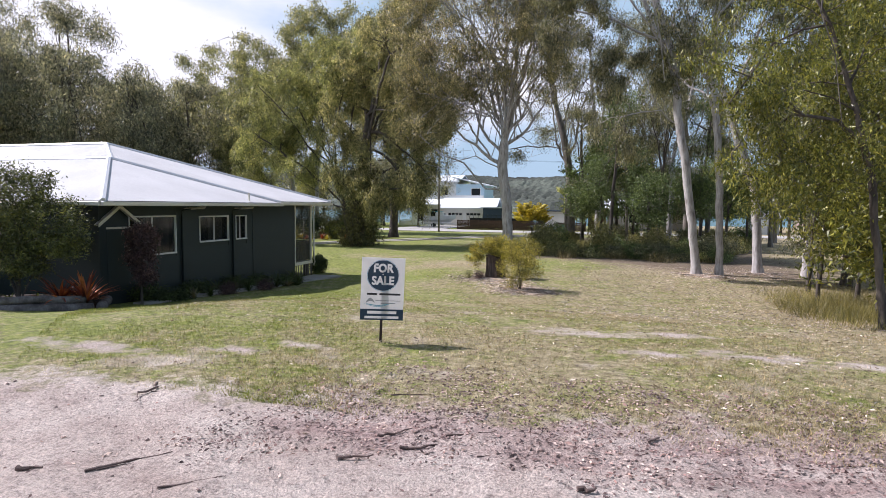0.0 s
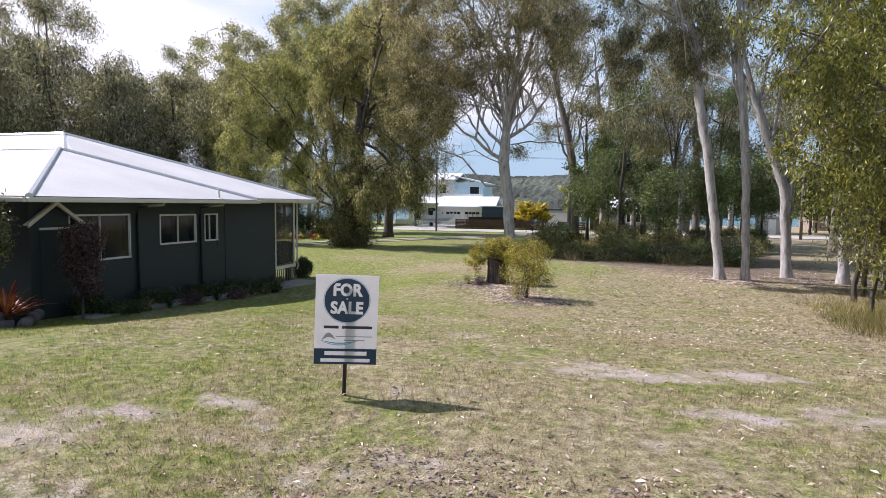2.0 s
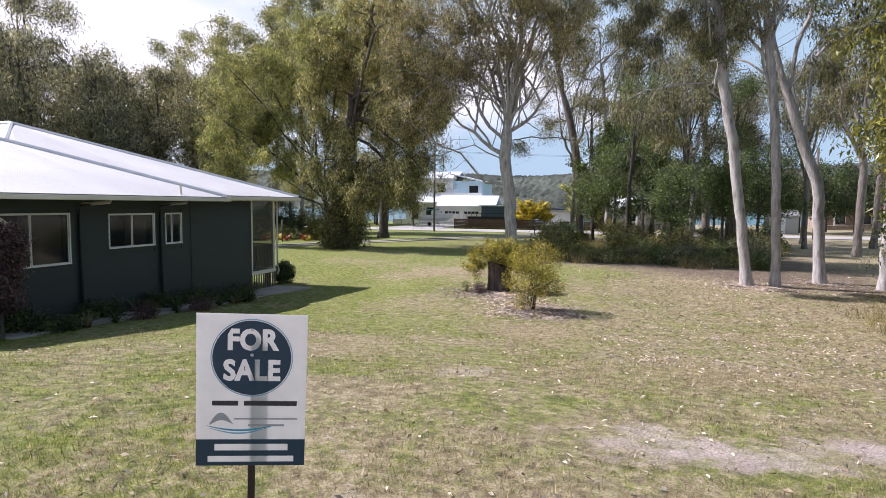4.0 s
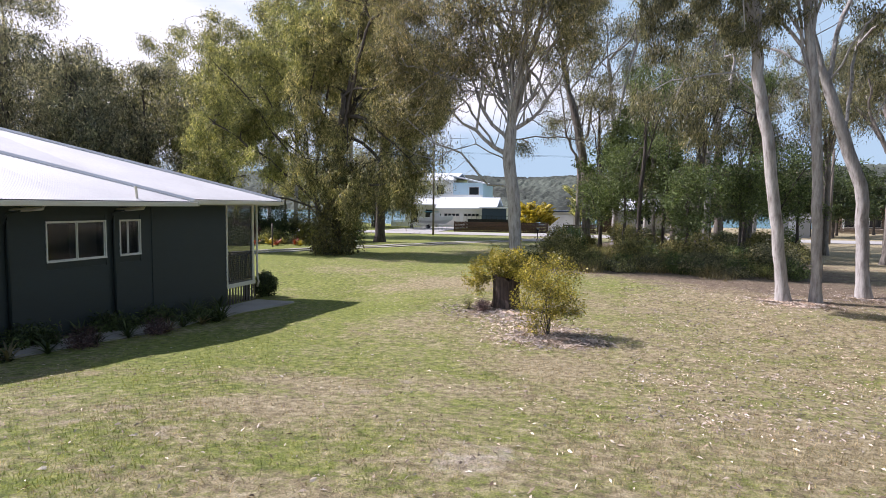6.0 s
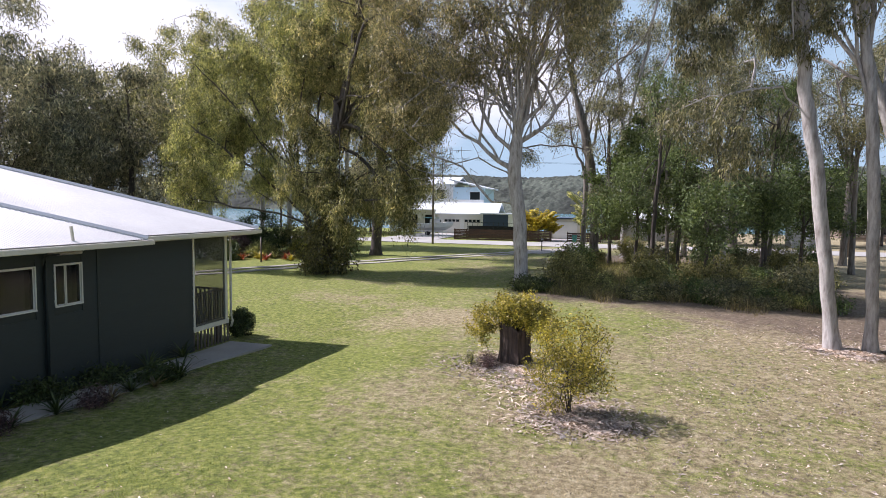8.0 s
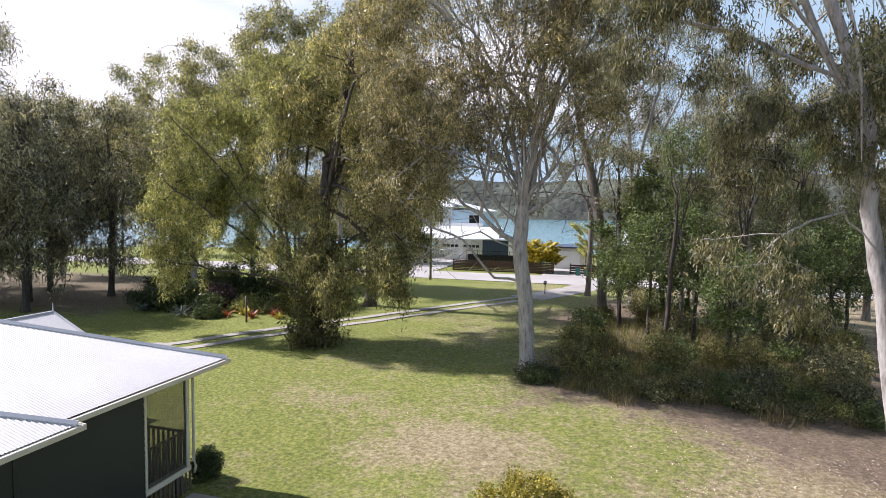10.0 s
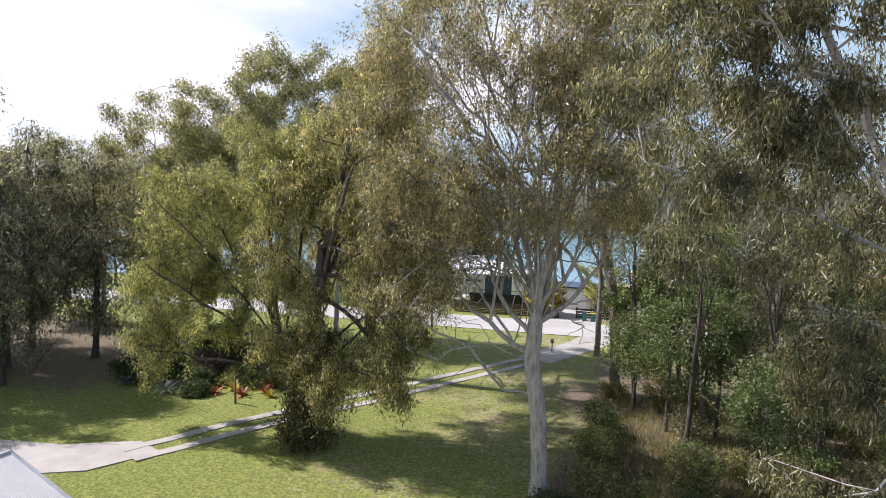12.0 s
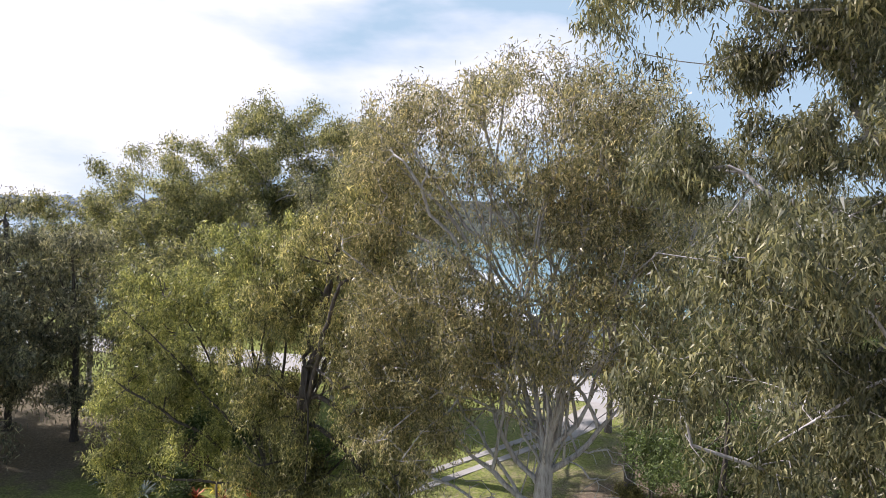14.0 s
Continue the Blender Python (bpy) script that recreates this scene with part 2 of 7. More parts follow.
# ---------------------------------------------------------------- trees
def leaves_mesh(name, rng, centres, per, spread, length, width, droop, hang=0.0, corners=4):
    """Many lance-shaped leaves round the given centres."""
    n = len(centres) * per
    c = np.repeat(centres, per, axis=0)
    off = rng.normal(size=(n, 3)) * spread * np.array([1, 1, 0.8])
    off[:, 2] -= np.abs(rng.normal(size=n)) * hang
    p = c + off
    d = rng.normal(size=(n, 3)) * 0.75
    d[:, 2] -= droop
    d /= np.linalg.norm(d, axis=1, keepdims=True)
    s = np.cross(d, rng.normal(size=(n, 3)))
    s /= np.linalg.norm(s, axis=1, keepdims=True) + 1e-9
    up = np.cross(s, d)
    L = length * rng.uniform(0.6, 1.25, (n, 1))
    W = width * rng.uniform(0.7, 1.2, (n, 1)) * 0.5
    if corners == 3:
        v = np.stack([p + s * W, p - s * W, p + d * L], 1)
        return mesh_from(name, v.reshape(-1, 3), np.arange(3 * n).reshape(-1, 3))
    v = np.empty((n, 4, 3))
    v[:, 0] = p
    mid = p + d * L * 0.42 + up * L * 0.07
    v[:, 1], v[:, 3] = mid + s * W, mid - s * W
    v[:, 2] = p + d * L
    return mesh_from(name, v.reshape(-1, 3), np.arange(4 * n).reshape(-1, 4))


def skeleton_of(rng, trunk, lobes, tips, crook=0.12, up=0.35, limbs=(), fan=(0, 0, 1), clump=0.0, bunch=5.0, dead=((), 0)):
    """Limbs that grow from a trunk's line to points strewn in the lobes of a crown."""
    pos, par, start = [], [], []
    for a, b in zip(trunk, trunk[1:]):
        a, b = np.array(a, float), np.array(b, float)
        k = max(1, int(np.linalg.norm(b - a) / 0.6))
        for i in range(k):
            pos.append(a + (b - a) * i / k + (rng.normal(size=3) * 0.02 if pos else 0))
            par.append(len(pos) - 2)
    pos.append(np.array(trunk[-1], float))
    par.append(len(pos) - 2)
    branches = [list(range(len(pos)))]
    low = int(len(pos) * 0.35)
    for limb in limbs:
        a = np.array(limb[0], float)
        k = int(np.argmin([np.linalg.norm(p - a) for p in pos]))
        ctrl = [pos[k]] + [np.array(q, float) for q in limb[1:]]
        line, last = [k], k
        for a, b in zip(ctrl, ctrl[1:]):
            steps = max(1, int(np.linalg.norm(b - a) / 0.7))
            for i in range(1, steps + 1):
                pos.append(a + (b - a) * i / steps + rng.normal(size=3) * 0.09)
                par.append(last)
                last = len(pos) - 1
                line.append(last)
        branches.append(line)
    vol = np.array([l[3] * l[4] * l[5] for l in lobes]) ** 0.75

    def strewn(n, least):
        lob = np.array(lobes, float)[rng.choice(len(lobes), n, p=vol / vol.sum())]
        u = rng.normal(size=(n, 3))
        u *= (rng.uniform(least, 1.0, (n, 1)) ** 0.45) / np.linalg.norm(u, axis=1, keepdims=True)
        return lob[:, :3] + u * lob[:, 3:6]

    # a fan of long limbs that rise from the trunk to the crown's edge
    stem = [k for k in branches[0] if fan[1] <= (pos[k][2] - pos[0][2]) / (pos[branches[0][-1]][2] - pos[0][2]) <= fan[2]] or [branches[0][-1]]
    stem = stem + [k for line in branches[1:] if pos[line[-1]][2] > 0.55 * max(q[2] for q in lobes) for k in line[1:max(2, int(len(line) * 0.6))]]
    for g in strewn(fan[0], 0.7):
        k = stem[rng.integers(len(stem))]
        a = pos[k]
        dist = np.linalg.norm(g - a)
        flat = np.array([g[0] - a[0], g[1] - a[1], 0])
        ctrl = a + flat * 0.3 + np.array([0, 0, max(0.6, (g[2] - a[2]) * 0.45)])
        steps = max(3, int(dist / 0.8))
        line, last = [k], k
        for i in range(1, steps + 1):
            f = i / steps
            pos.append((1 - f) ** 2 * a + 2 * f * (1 - f) * ctrl + f * f * g + rng.normal(size=3) * 0.07)
            par.append(last)
            last = len(pos) - 1
            line.append(last)
        branches.append(line)
    if clump:
        hubs = strewn(max(8, int(tips / bunch)), 0.3)
        goal = hubs[rng.integers(len(hubs), size=tips)] + rng.normal(size=(tips, 3)) * clump * np.array([1, 1, 0.7])
    else:
        goal = strewn(tips, 0.25)
    leafy = np.ones(len(goal), bool)
    if dead[1]:
        lob = np.array(dead[0], float)[rng.integers(len(dead[0]), size=dead[1])]
        goal = np.concatenate([goal, lob[:, :3] + rng.normal(size=(dead[1], 3)) * 0.5 * lob[:, 3:6]])
        leafy = np.concatenate([leafy, np.zeros(dead[1], bool)])
    order = np.argsort(np.linalg.norm(goal - pos[branches[0][-1]], axis=1))
    goal, leafy = goal[order], leafy[order]
    reach = [0.0] * len(pos)
    first = len(branches)
    for g in goal:
        P = np.array(pos[low:])
        gap = g - P
        far = np.linalg.norm(gap, axis=1)
        cost = far + 0.9 * np.clip(P[:, 2] - g[2] + 0.3 * np.hypot(gap[:, 0], gap[:, 1]), 0, None) + 0.25 * np.array(reach[low:])
        k = low + int(np.argmin(cost))
        a, dist = pos[k], far[k - low]
        q = par[k] if par[k] >= 0 else k
        lead = a - pos[q]
        lead = lead / (np.linalg.norm(lead) + 1e-6) + np.array([0, 0, up])
        ctrl = a + lead * dist * 0.38
        steps = max(2, int(dist / 0.75))
        line, last = [k], k
        for i in range(1, steps + 1):
            f = i / steps
            p = (1 - f) ** 2 * a + 2 * f * (1 - f) * ctrl + f * f * g
            if i < steps:
                p = p + rng.normal(size=3) * crook * min(1, dist / 3)
            pos.append(p)
            par.append(last)
            reach.append(reach[k] + dist * f)
            last = len(pos) - 1
            line.append(last)
        branches.append(line)
    return np.array(pos), par, branches, first, leafy


def limbs_mesh(name, pos, par, branches, root, tip, flare=1.5, sides=(9, 5, 3)):
    load = np.zeros(len(pos))
    for b in branches:
        load[b[-1]] += 1
    for k in range(len(pos) - 1, 0, -1):
        load[par[k]] += load[k]
    load = np.maximum(load, 1)
    p = math.log(root / tip) / math.log(load.max())
    rad = tip * load ** p
    verts, faces, count = [], [], 0
    for j, b in enumerate(branches):
        P = pos[b]
        r = rad[b].copy()
        if j == 0:
            h = P[:, 2] - P[0, 2]
            r *= 1 + (flare - 1) * np.exp(-h / 0.35)
            r = np.minimum(r, root * (1 + (flare - 1) * np.exp(-h / 0.35)))
        else:
            r[0] = min(r[0], r[1] * 1.25)
        k = sides[0] if r[0] > 0.09 else sides[1] if r[0] > 0.03 else sides[2]
        d = np.gradient(P, axis=0)
        d /= np.linalg.norm(d, axis=1, keepdims=True) + 1e-9
        ref = np.array([1.0, 0, 0]) if abs(d[0, 0]) < 0.8 else np.array([0, 1.0, 0])
        a = np.cross(d, ref)
        a /= np.linalg.norm(a, axis=1, keepdims=True) + 1e-9
        c = np.cross(d, a)
        q = np.arange(k) * 2 * np.pi / k
        ring = P[:, None] + r[:, None, None] * (np.cos(q)[None, :, None] * a[:, None] + np.sin(q)[None, :, None] * c[:, None])
        verts.append(ring.reshape(-1, 3))
        m = len(P)
        i, s = np.meshgrid(np.arange(m - 1), np.arange(k), indexing="ij")
        t = (s + 1) % k
        faces.append(count + np.stack([i * k + s, i * k + t, (i + 1) * k + t, (i + 1) * k + s], -1).reshape(-1, 4))
        count += m * k
    return mesh_from(name, np.concatenate(verts), np.concatenate(faces))


def tree(seed, label, at, trunk, lobes, tips, per, leaf, bark, root=0.2, tip=0.012, spread=0.5, length=0.2, width=0.045, droop=1.0,
         hang=0.3, name="tree", crook=0.12, up=0.35, group="", dead=((), 0), sink=0.08, limbs=(), category="tree", fan=(8, 0.45, 1.0), clump=0.5, corners=4, bunch=5.0):
    """A tree at a place on the ground. trunk: points of its line above the foot, lobes: the ellipsoids of its crown, both in the world's metres."""
    rng = np.random.default_rng(seed)
    x, y = at
    foot = np.array([x, y, on_ground(x, y) - sink])
    ob = thing(name, label, category, foot, group)
    trunk = [(0, 0, 0)] + [tuple(np.array(p) - foot) for p in trunk]
    lobes = [(*(np.array(q[:3]) - foot), *q[3:]) for q in lobes]
    limbs = [[tuple(np.array(p) - foot) for p in limb] for limb in limbs]
    twigs = [(*(np.array(q[:3]) - foot), *q[3:]) for q in dead[0]]
    pos, par, branches, first, leafy = skeleton_of(rng, trunk, lobes, tips, crook, up, limbs, fan, clump, bunch, (twigs, dead[1]))
    part("trunk", limbs_mesh("trunk", pos, par, branches, root, tip), bark, ob, smooth=True)
    ends = np.array([pos[b[-1]] for b, k in zip(branches[first:], leafy) if k])
    before = np.array([pos[b[-2]] for b, k in zip(branches[first:], leafy) if k])
    centres = np.concatenate([ends, ends * 0.5 + before * 0.5])
    part("crown", leaves_mesh("crown", rng, centres, max(1, per // 2), spread, length, width, droop, hang, corners), leaf, ob)
    return ob

# ---------------------------------------------------------------- ground
BARE = [(-5.2, 8.35, 1.5, 0.34), (1.85, 12.3, 1.2, 0.6), (4.2, 11.0, 1.0, 0.45), (5.8, 10.8, 0.8, 0.45), (3.3, 12.8, 0.9, 0.45), (2.9, 10.65, 0.7, 0.3), (-2.3, 9.4, 0.5, 0.2), (-3.0, 8.9, 0.6, 0.22)]  # x, y and half widths
DRY = [(-6.0, 33.5, 5.0, 2.4), (-12.0, 36.5, 4.0, 2.2), (-4.6, 17.8, 1.9, 0.9), (-4.2, 16.0, 1.6, 0.8), (-1.9, 18.4, 1.3, 0.9), (-0.8, 20.4, 1.3, 2.0), (-2.4, 13.2, 1.8, 0.9)]
LUSH = [(-8.0, 21.5, 3.0, 4.5), (-6.5, 16.5, 2.5, 1.2), (-7.5, 27.0, 2.6, 3.0)]


def blots(n, l, x, y, spots):
    """One at the middle of the nearest spot, zero on its rim, less outside."""
    out = None
    for cx, cy, rx, ry in spots:
        u, v = math_node(n, l, "MULTIPLY", math_node(n, l, "SUBTRACT", x, cx), 1 / rx), math_node(n, l, "MULTIPLY", math_node(n, l, "SUBTRACT", y, cy), 1 / ry)
        r = math_node(n, l, "SQRT", math_node(n, l, "ADD", math_node(n, l, "MULTIPLY", u, u), math_node(n, l, "MULTIPLY", v, v)))
        r = math_node(n, l, "SUBTRACT", 1.0, r)
        out = r if out is None else math_node(n, l, "MAXIMUM", out, r)
    return out


def bare_at(x, y):
    """How bare the lawn is, as blots() has it."""
    return np.max([1 - np.hypot((x - cx) / rx, (y - cy) / ry) for cx, cy, rx, ry in BARE], axis=0)


def turf_colour(n, l, x, y, broad, mid, fine):
    """The lawn's own colour: green, straw and bare patches."""
    green = ramp(n, l, fine, [(0.3, (0.08, 0.105, 0.014)), (0.5, (0.20, 0.238, 0.038)), (0.7, (0.38, 0.37, 0.10))])
    dry = ramp(n, l, fine, [(0.3, (0.155, 0.118, 0.062)), (0.5, (0.345, 0.285, 0.155)), (0.7, (0.56, 0.48, 0.31))])
    sand = ramp(n, l, mid, [(0.3, (0.40, 0.31, 0.265)), (0.5, (0.55, 0.46, 0.40)), (0.7, (0.68, 0.60, 0.53))])
    tuft = noise_tex(n, l, 2.6, 5, 0.6)
    # drier to the east and near the track, greener by the house and down the lot
    lean = math_node(n, l, "MULTIPLY", math_node(n, l, "ADD", x, 4.0), 0.025)
    near = math_node(n, l, "MULTIPLY", math_node(n, l, "SUBTRACT", 13.0, y), 0.003)
    near = math_node(n, l, "MAXIMUM", near, -0.02)
    d = math_node(n, l, "ADD", math_node(n, l, "MULTIPLY", broad, 1.2), math_node(n, l, "MULTIPLY", mid, 0.8))
    d = math_node(n, l, "ADD", d, math_node(n, l, "ADD", lean, near))
    d = math_node(n, l, "ADD", d, math_node(n, l, "MULTIPLY", math_node(n, l, "MAXIMUM", blots(n, l, x, y, DRY), 0.0), 0.42))
    d = math_node(n, l, "SUBTRACT", d, math_node(n, l, "MULTIPLY", math_node(n, l, "MAXIMUM", blots(n, l, x, y, LUSH), 0.0), 0.34))
    d2 = math_node(n, l, "MULTIPLY", math_node(n, l, "SUBTRACT", d, 0.775), 2.2)
    speck = math_node(n, l, "MULTIPLY", math_node(n, l, "SUBTRACT", noise_tex(n, l, 13, 4, 0.7), 0.5), 3.0)
    d2 = math_node(n, l, "ADD", d2, math_node(n, l, "ADD", speck, math_node(n, l, "MULTIPLY", math_node(n, l, "SUBTRACT", tuft, 0.5), 2.6)), True)
    turf = mix(n, l, d2, green, dry)
    bare = math_node(n, l, "ADD", noise_tex(n, l, 0.45, 5, 0.62), math_node(n, l, "MULTIPLY", math_node(n, l, "SUBTRACT", 14.0, y), 0.010))
    barefac = ramp(n, l, bare, [(0.61, (0.0,)), (0.70, (0.7,))])
    worn = math_node(n, l, "ADD", blots(n, l, x, y, BARE), math_node(n, l, "MULTIPLY", math_node(n, l, "SUBTRACT", tuft, 0.5), 3.2))
    barefac = math_node(n, l, "MAXIMUM", barefac, math_node(n, l, "MULTIPLY", worn, 1.1, True))
    turf = mix(n, l, barefac, turf, sand)
    return turf, sand


def grass_material():
    m, n, l, b = material("grass_blade", 0.6)
    tc, sp, g = n.new("ShaderNodeTexCoord"), n.new("ShaderNodeSeparateXYZ"), n.new("ShaderNodeNewGeometry")
    l.new(tc.outputs["Object"], sp.inputs["Vector"])
    turf, sand = turf_colour(n, l, sp.outputs["X"], sp.outputs["Y"], noise_tex(n, l, 0.16, 4), noise_tex(n, l, 0.9, 5, 0.6), noise_tex(n, l, 7, 6, 0.65))
    c = mix(n, l, 1.0, turf, ramp(n, l, g.outputs["Random Per Island"], [(0.0, (0.65, 0.68, 0.55)), (0.6, (1.15, 1.15, 1.0)), (1.0, (1.9, 1.7, 1.6))]), "MULTIPLY")
    l.new(c, b.inputs["Base Color"])
    t, s = n.new("ShaderNodeBsdfTranslucent"), n.new("ShaderNodeMixShader")
    s.inputs["Fac"].default_value = 0.35
    l.new(c, t.inputs["Color"])
    l.new(b.outputs["BSDF"], s.inputs[1])
    l.new(t.outputs["BSDF"], s.inputs[2])
    l.new(s.outputs["Shader"], n["Material Output"].inputs["Surface"])
    return m


def ground_material():
    m, n, l, b = material("lawn", 0.95)
    tc, sp = n.new("ShaderNodeTexCoord"), n.new("ShaderNodeSeparateXYZ")
    l.new(tc.outputs["Object"], sp.inputs["Vector"])
    x, y = sp.outputs["X"], sp.outputs["Y"]
    broad, mid, fine, grain = noise_tex(n, l, 0.16, 4), noise_tex(n, l, 0.9, 5, 0.6), noise_tex(n, l, 7, 6, 0.65), noise_tex(n, l, 45, 4, 0.7)
    turf, sand = turf_colour(n, l, x, y, broad, mid, fine)
    mulch = ramp(n, l, fine, [(0.3, (0.17, 0.10, 0.092)), (0.5, (0.33, 0.215, 0.195)), (0.7, (0.52, 0.40, 0.36))])
    # leaf mould under the trees of the thicket
    reach = math_node(n, l, "ADD", y, math_node(n, l, "MULTIPLY", math_node(n, l, "MAXIMUM", math_node(n, l, "ADD", x, 1.0), 0.0), 0.8))
    shade = math_node(n, l, "ADD", math_node(n, l, "MULTIPLY", math_node(n, l, "SUBTRACT", reach, 37.5), 0.35), math_node(n, l, "MULTIPLY", math_node(n, l, "SUBTRACT", mid, 0.5), 3.0))
    side = math_node(n, l, "ADD", math_node(n, l, "MULTIPLY", math_node(n, l, "ADD", x, 6.5), 0.35), math_node(n, l, "MULTIPLY", math_node(n, l, "SUBTRACT", broad, 0.5), 4.0))
    end = math_node(n, l, "MULTIPLY", math_node(n, l, "SUBTRACT", 70.0, y), 0.3)
    mould = math_node(n, l, "MINIMUM", math_node(n, l, "MINIMUM", shade, side), end)
    mould = math_node(n, l, "MINIMUM", mould, math_node(n, l, "ADD", math_node(n, l, "MULTIPLY", math_node(n, l, "SUBTRACT", 13.5, x), 0.3), math_node(n, l, "MULTIPLY", math_node(n, l, "SUBTRACT", mid, 0.5), 3.0)))
    wood = math_node(n, l, "MINIMUM", math_node(n, l, "MULTIPLY", math_node(n, l, "SUBTRACT", -34.0, x), 0.3), math_node(n, l, "MULTIPLY", math_node(n, l, "SUBTRACT", y, 46.0), 0.35))
    wood = math_node(n, l, "ADD", wood, math_node(n, l, "MULTIPLY", math_node(n, l, "SUBTRACT", mid, 0.5), 2.0))
    mould = math_node(n, l, "MULTIPLY", math_node(n, l, "MAXIMUM", mould, math_node(n, l, "MINIMUM", wood, end)), 0.9, True)
    turf = mix(n, l, math_node(n, l, "MULTIPLY", mould, 0.85), turf, ramp(n, l, fine, [(0.3, (0.08, 0.055, 0.038)), (0.55, (0.17, 0.12, 0.085)), (0.75, (0.30, 0.23, 0.165))]))
    # the sandy track
    edge = math_node(n, l, "ADD", math_node(n, l, "MULTIPLY", math_node(n, l, "SUBTRACT", mid, 0.5), 2.2), math_node(n, l, "MULTIPLY", x, 0.09))
    edge = math_node(n, l, "ADD", edge, math_node(n, l, "SUBTRACT", 7.6, y))
    edge = math_node(n, l, "ADD", edge, math_node(n, l, "MULTIPLY", math_node(n, l, "SUBTRACT", fine, 0.5), 1.6))
    track = math_node(n, l, "MULTIPLY", edge, 1.8, True)
    # shed bark and crushed leaves lie along the lawn side, clean sand elsewhere
    along = math_node(n, l, "MULTIPLY", math_node(n, l, "ADD", x, 1.1), 0.8)
    across = math_node(n, l, "MULTIPLY", math_node(n, l, "SUBTRACT", math_node(n, l, "SUBTRACT", y, 5.85), math_node(n, l, "MULTIPLY", x, 0.11)), 1.7)
    band = math_node(n, l, "MINIMUM", math_node(n, l, "MINIMUM", along, across), 0.55)
    littered = math_node(n, l, "ADD", band, math_node(n, l, "MULTIPLY", math_node(n, l, "SUBTRACT", noise_tex(n, l, 1.1, 6, 0.65, None, (0.7, 1.3, 1)), 0.5), 3.0), True)
    track_col = mix(n, l, math_node(n, l, "MULTIPLY", littered, 0.85), sand, mulch)
    rubble = noise_tex(n, l, 15, 6, 0.78)
    track_col = mix(n, l, 1.0, track_col, ramp(n, l, rubble, [(0.34, (0.48, 0.45, 0.45)), (0.47, (1.0,)), (0.66, (1.18, 1.16, 1.15))]), "MULTIPLY")
    c = mix(n, l, track, turf, track_col)
    c = mix(n, l, 1.0, c, ramp(n, l, grain, [(0.32, (0.5,)), (0.64, (1.15,))]), "MULTIPLY")
    l.new(c, b.inputs["Base Color"])
    h = math_node(n, l, "ADD", math_node(n, l, "MULTIPLY", fine, 0.6), math_node(n, l, "ADD", math_node(n, l, "MULTIPLY", rubble, 0.5), math_node(n, l, "MULTIPLY", grain, 0.5)))
    bump(n, l, b, h, 1.0, 0.06)
    return m


def spaced(lo, hi, fine_lo, fine_hi, step, grow=1.22):
    v = list(np.arange(fine_lo, fine_hi + 1e-6, step))
    s = step
    while v[-1] < hi:
        s *= grow
        v.append(v[-1] + s)
    s = step
    while v[0] > lo:
        s *= grow
        v.insert(0, v[0] - s)
    return np.array(v)


def banded(lo, hi, fine_lo, fine_hi, step, band_lo, band_hi, band_step):
    """Grid lines as spaced() gives them, closer within one band."""
    v = spaced(lo, hi, fine_lo, fine_hi, step)
    return np.concatenate([v[v < band_lo - 0.02], np.arange(band_lo, band_hi, band_step), v[v > band_hi + 0.02]])


def sheet(name, xs, ys, height):
    X, Y = np.meshgrid(xs, ys, indexing="ij")
    V = np.stack([X, Y, height(X, Y)], -1).reshape(-1, 3)
    i, j = np.meshgrid(np.arange(len(xs) - 1), np.arange(len(ys) - 1), indexing="ij")
    k = len(ys)
    return mesh_from(name, V, np.stack([i * k + j, (i + 1) * k + j, (i + 1) * k + j + 1, i * k + j + 1], -1).reshape(-1, 4))


GROUND, GRASS = ground_material(), grass_material()
tagged(part("ground", sheet("ground", banded(-4500, 4500, -34, 16, 0.4, -5.0, 6.6, 0.06), banded(-4500, 4500, -2, 48, 0.4, 4.2, 8.8, 0.055), lambda x, y: lie(x, y) + ripple(x, y)), GROUND, smooth=True),
       "patchy lawn of green and straw-coloured grass with a bare sandy track", "ground", kind="structure")

def water_material():
    m, n, l, b = material("water", 0.12)
    b.inputs["Base Color"].default_value = (0.12, 0.30, 0.36, 1)
    bump(n, l, b, noise_tex(n, l, 0.6, 4), 0.4, 0.3)
    return m


bm = bmesh.new()
bmesh.ops.create_grid(bm, x_segments=2, y_segments=2, size=4800, matrix=Matrix.Translation((0, 0, -3.6)))
tagged(part("water", bm, water_material()), "calm pale blue bay behind the far houses", "water", kind="structure")

# ---------------------------------------------------------------- more materials
STEEL = plain("roof_steel", (0.63, 0.62, 0.605), 0.45, 0.1, 0.10, 2.0)
CAPPING = plain("capping_steel", (0.60, 0.61, 0.62), 0.35, 0.3, 0.08, 3)
BOARD = plain("green_board", (0.019, 0.028, 0.029), 0.55, 0, 0.14, 5, 0.002, (1, 0.2, 1))
CREAM = plain("cream_paint", (0.66, 0.62, 0.52), 0.45, 0, 0.07, 5)
ALU = plain("pale_aluminium", (0.68, 0.67, 0.63), 0.4, 0.1, 0.05, 5)
DARK = plain("dark_room", (0.03, 0.02, 0.026), 0.9, 0, 0.2, 2)
REFLECTION_GREY = plain("reflection_grey", (0.30, 0.29, 0.27), 0.8, 0, 0.12, 1)
CONCRETE = plain("concrete", (0.37, 0.345, 0.31), 0.85, 0, 0.14, 4, 0.004)
TIMBER = plain("grey_timber", (0.13, 0.105, 0.085), 0.8, 0, 0.25, 5, 0.004, (1, 1, 0.3))
RAIL_WOOD = plain("brown_rail", (0.10, 0.075, 0.055), 0.6, 0, 0.2, 5)
WHITE = plain("white_paint", (0.78, 0.78, 0.77), 0.45, 0, 0.05, 4)


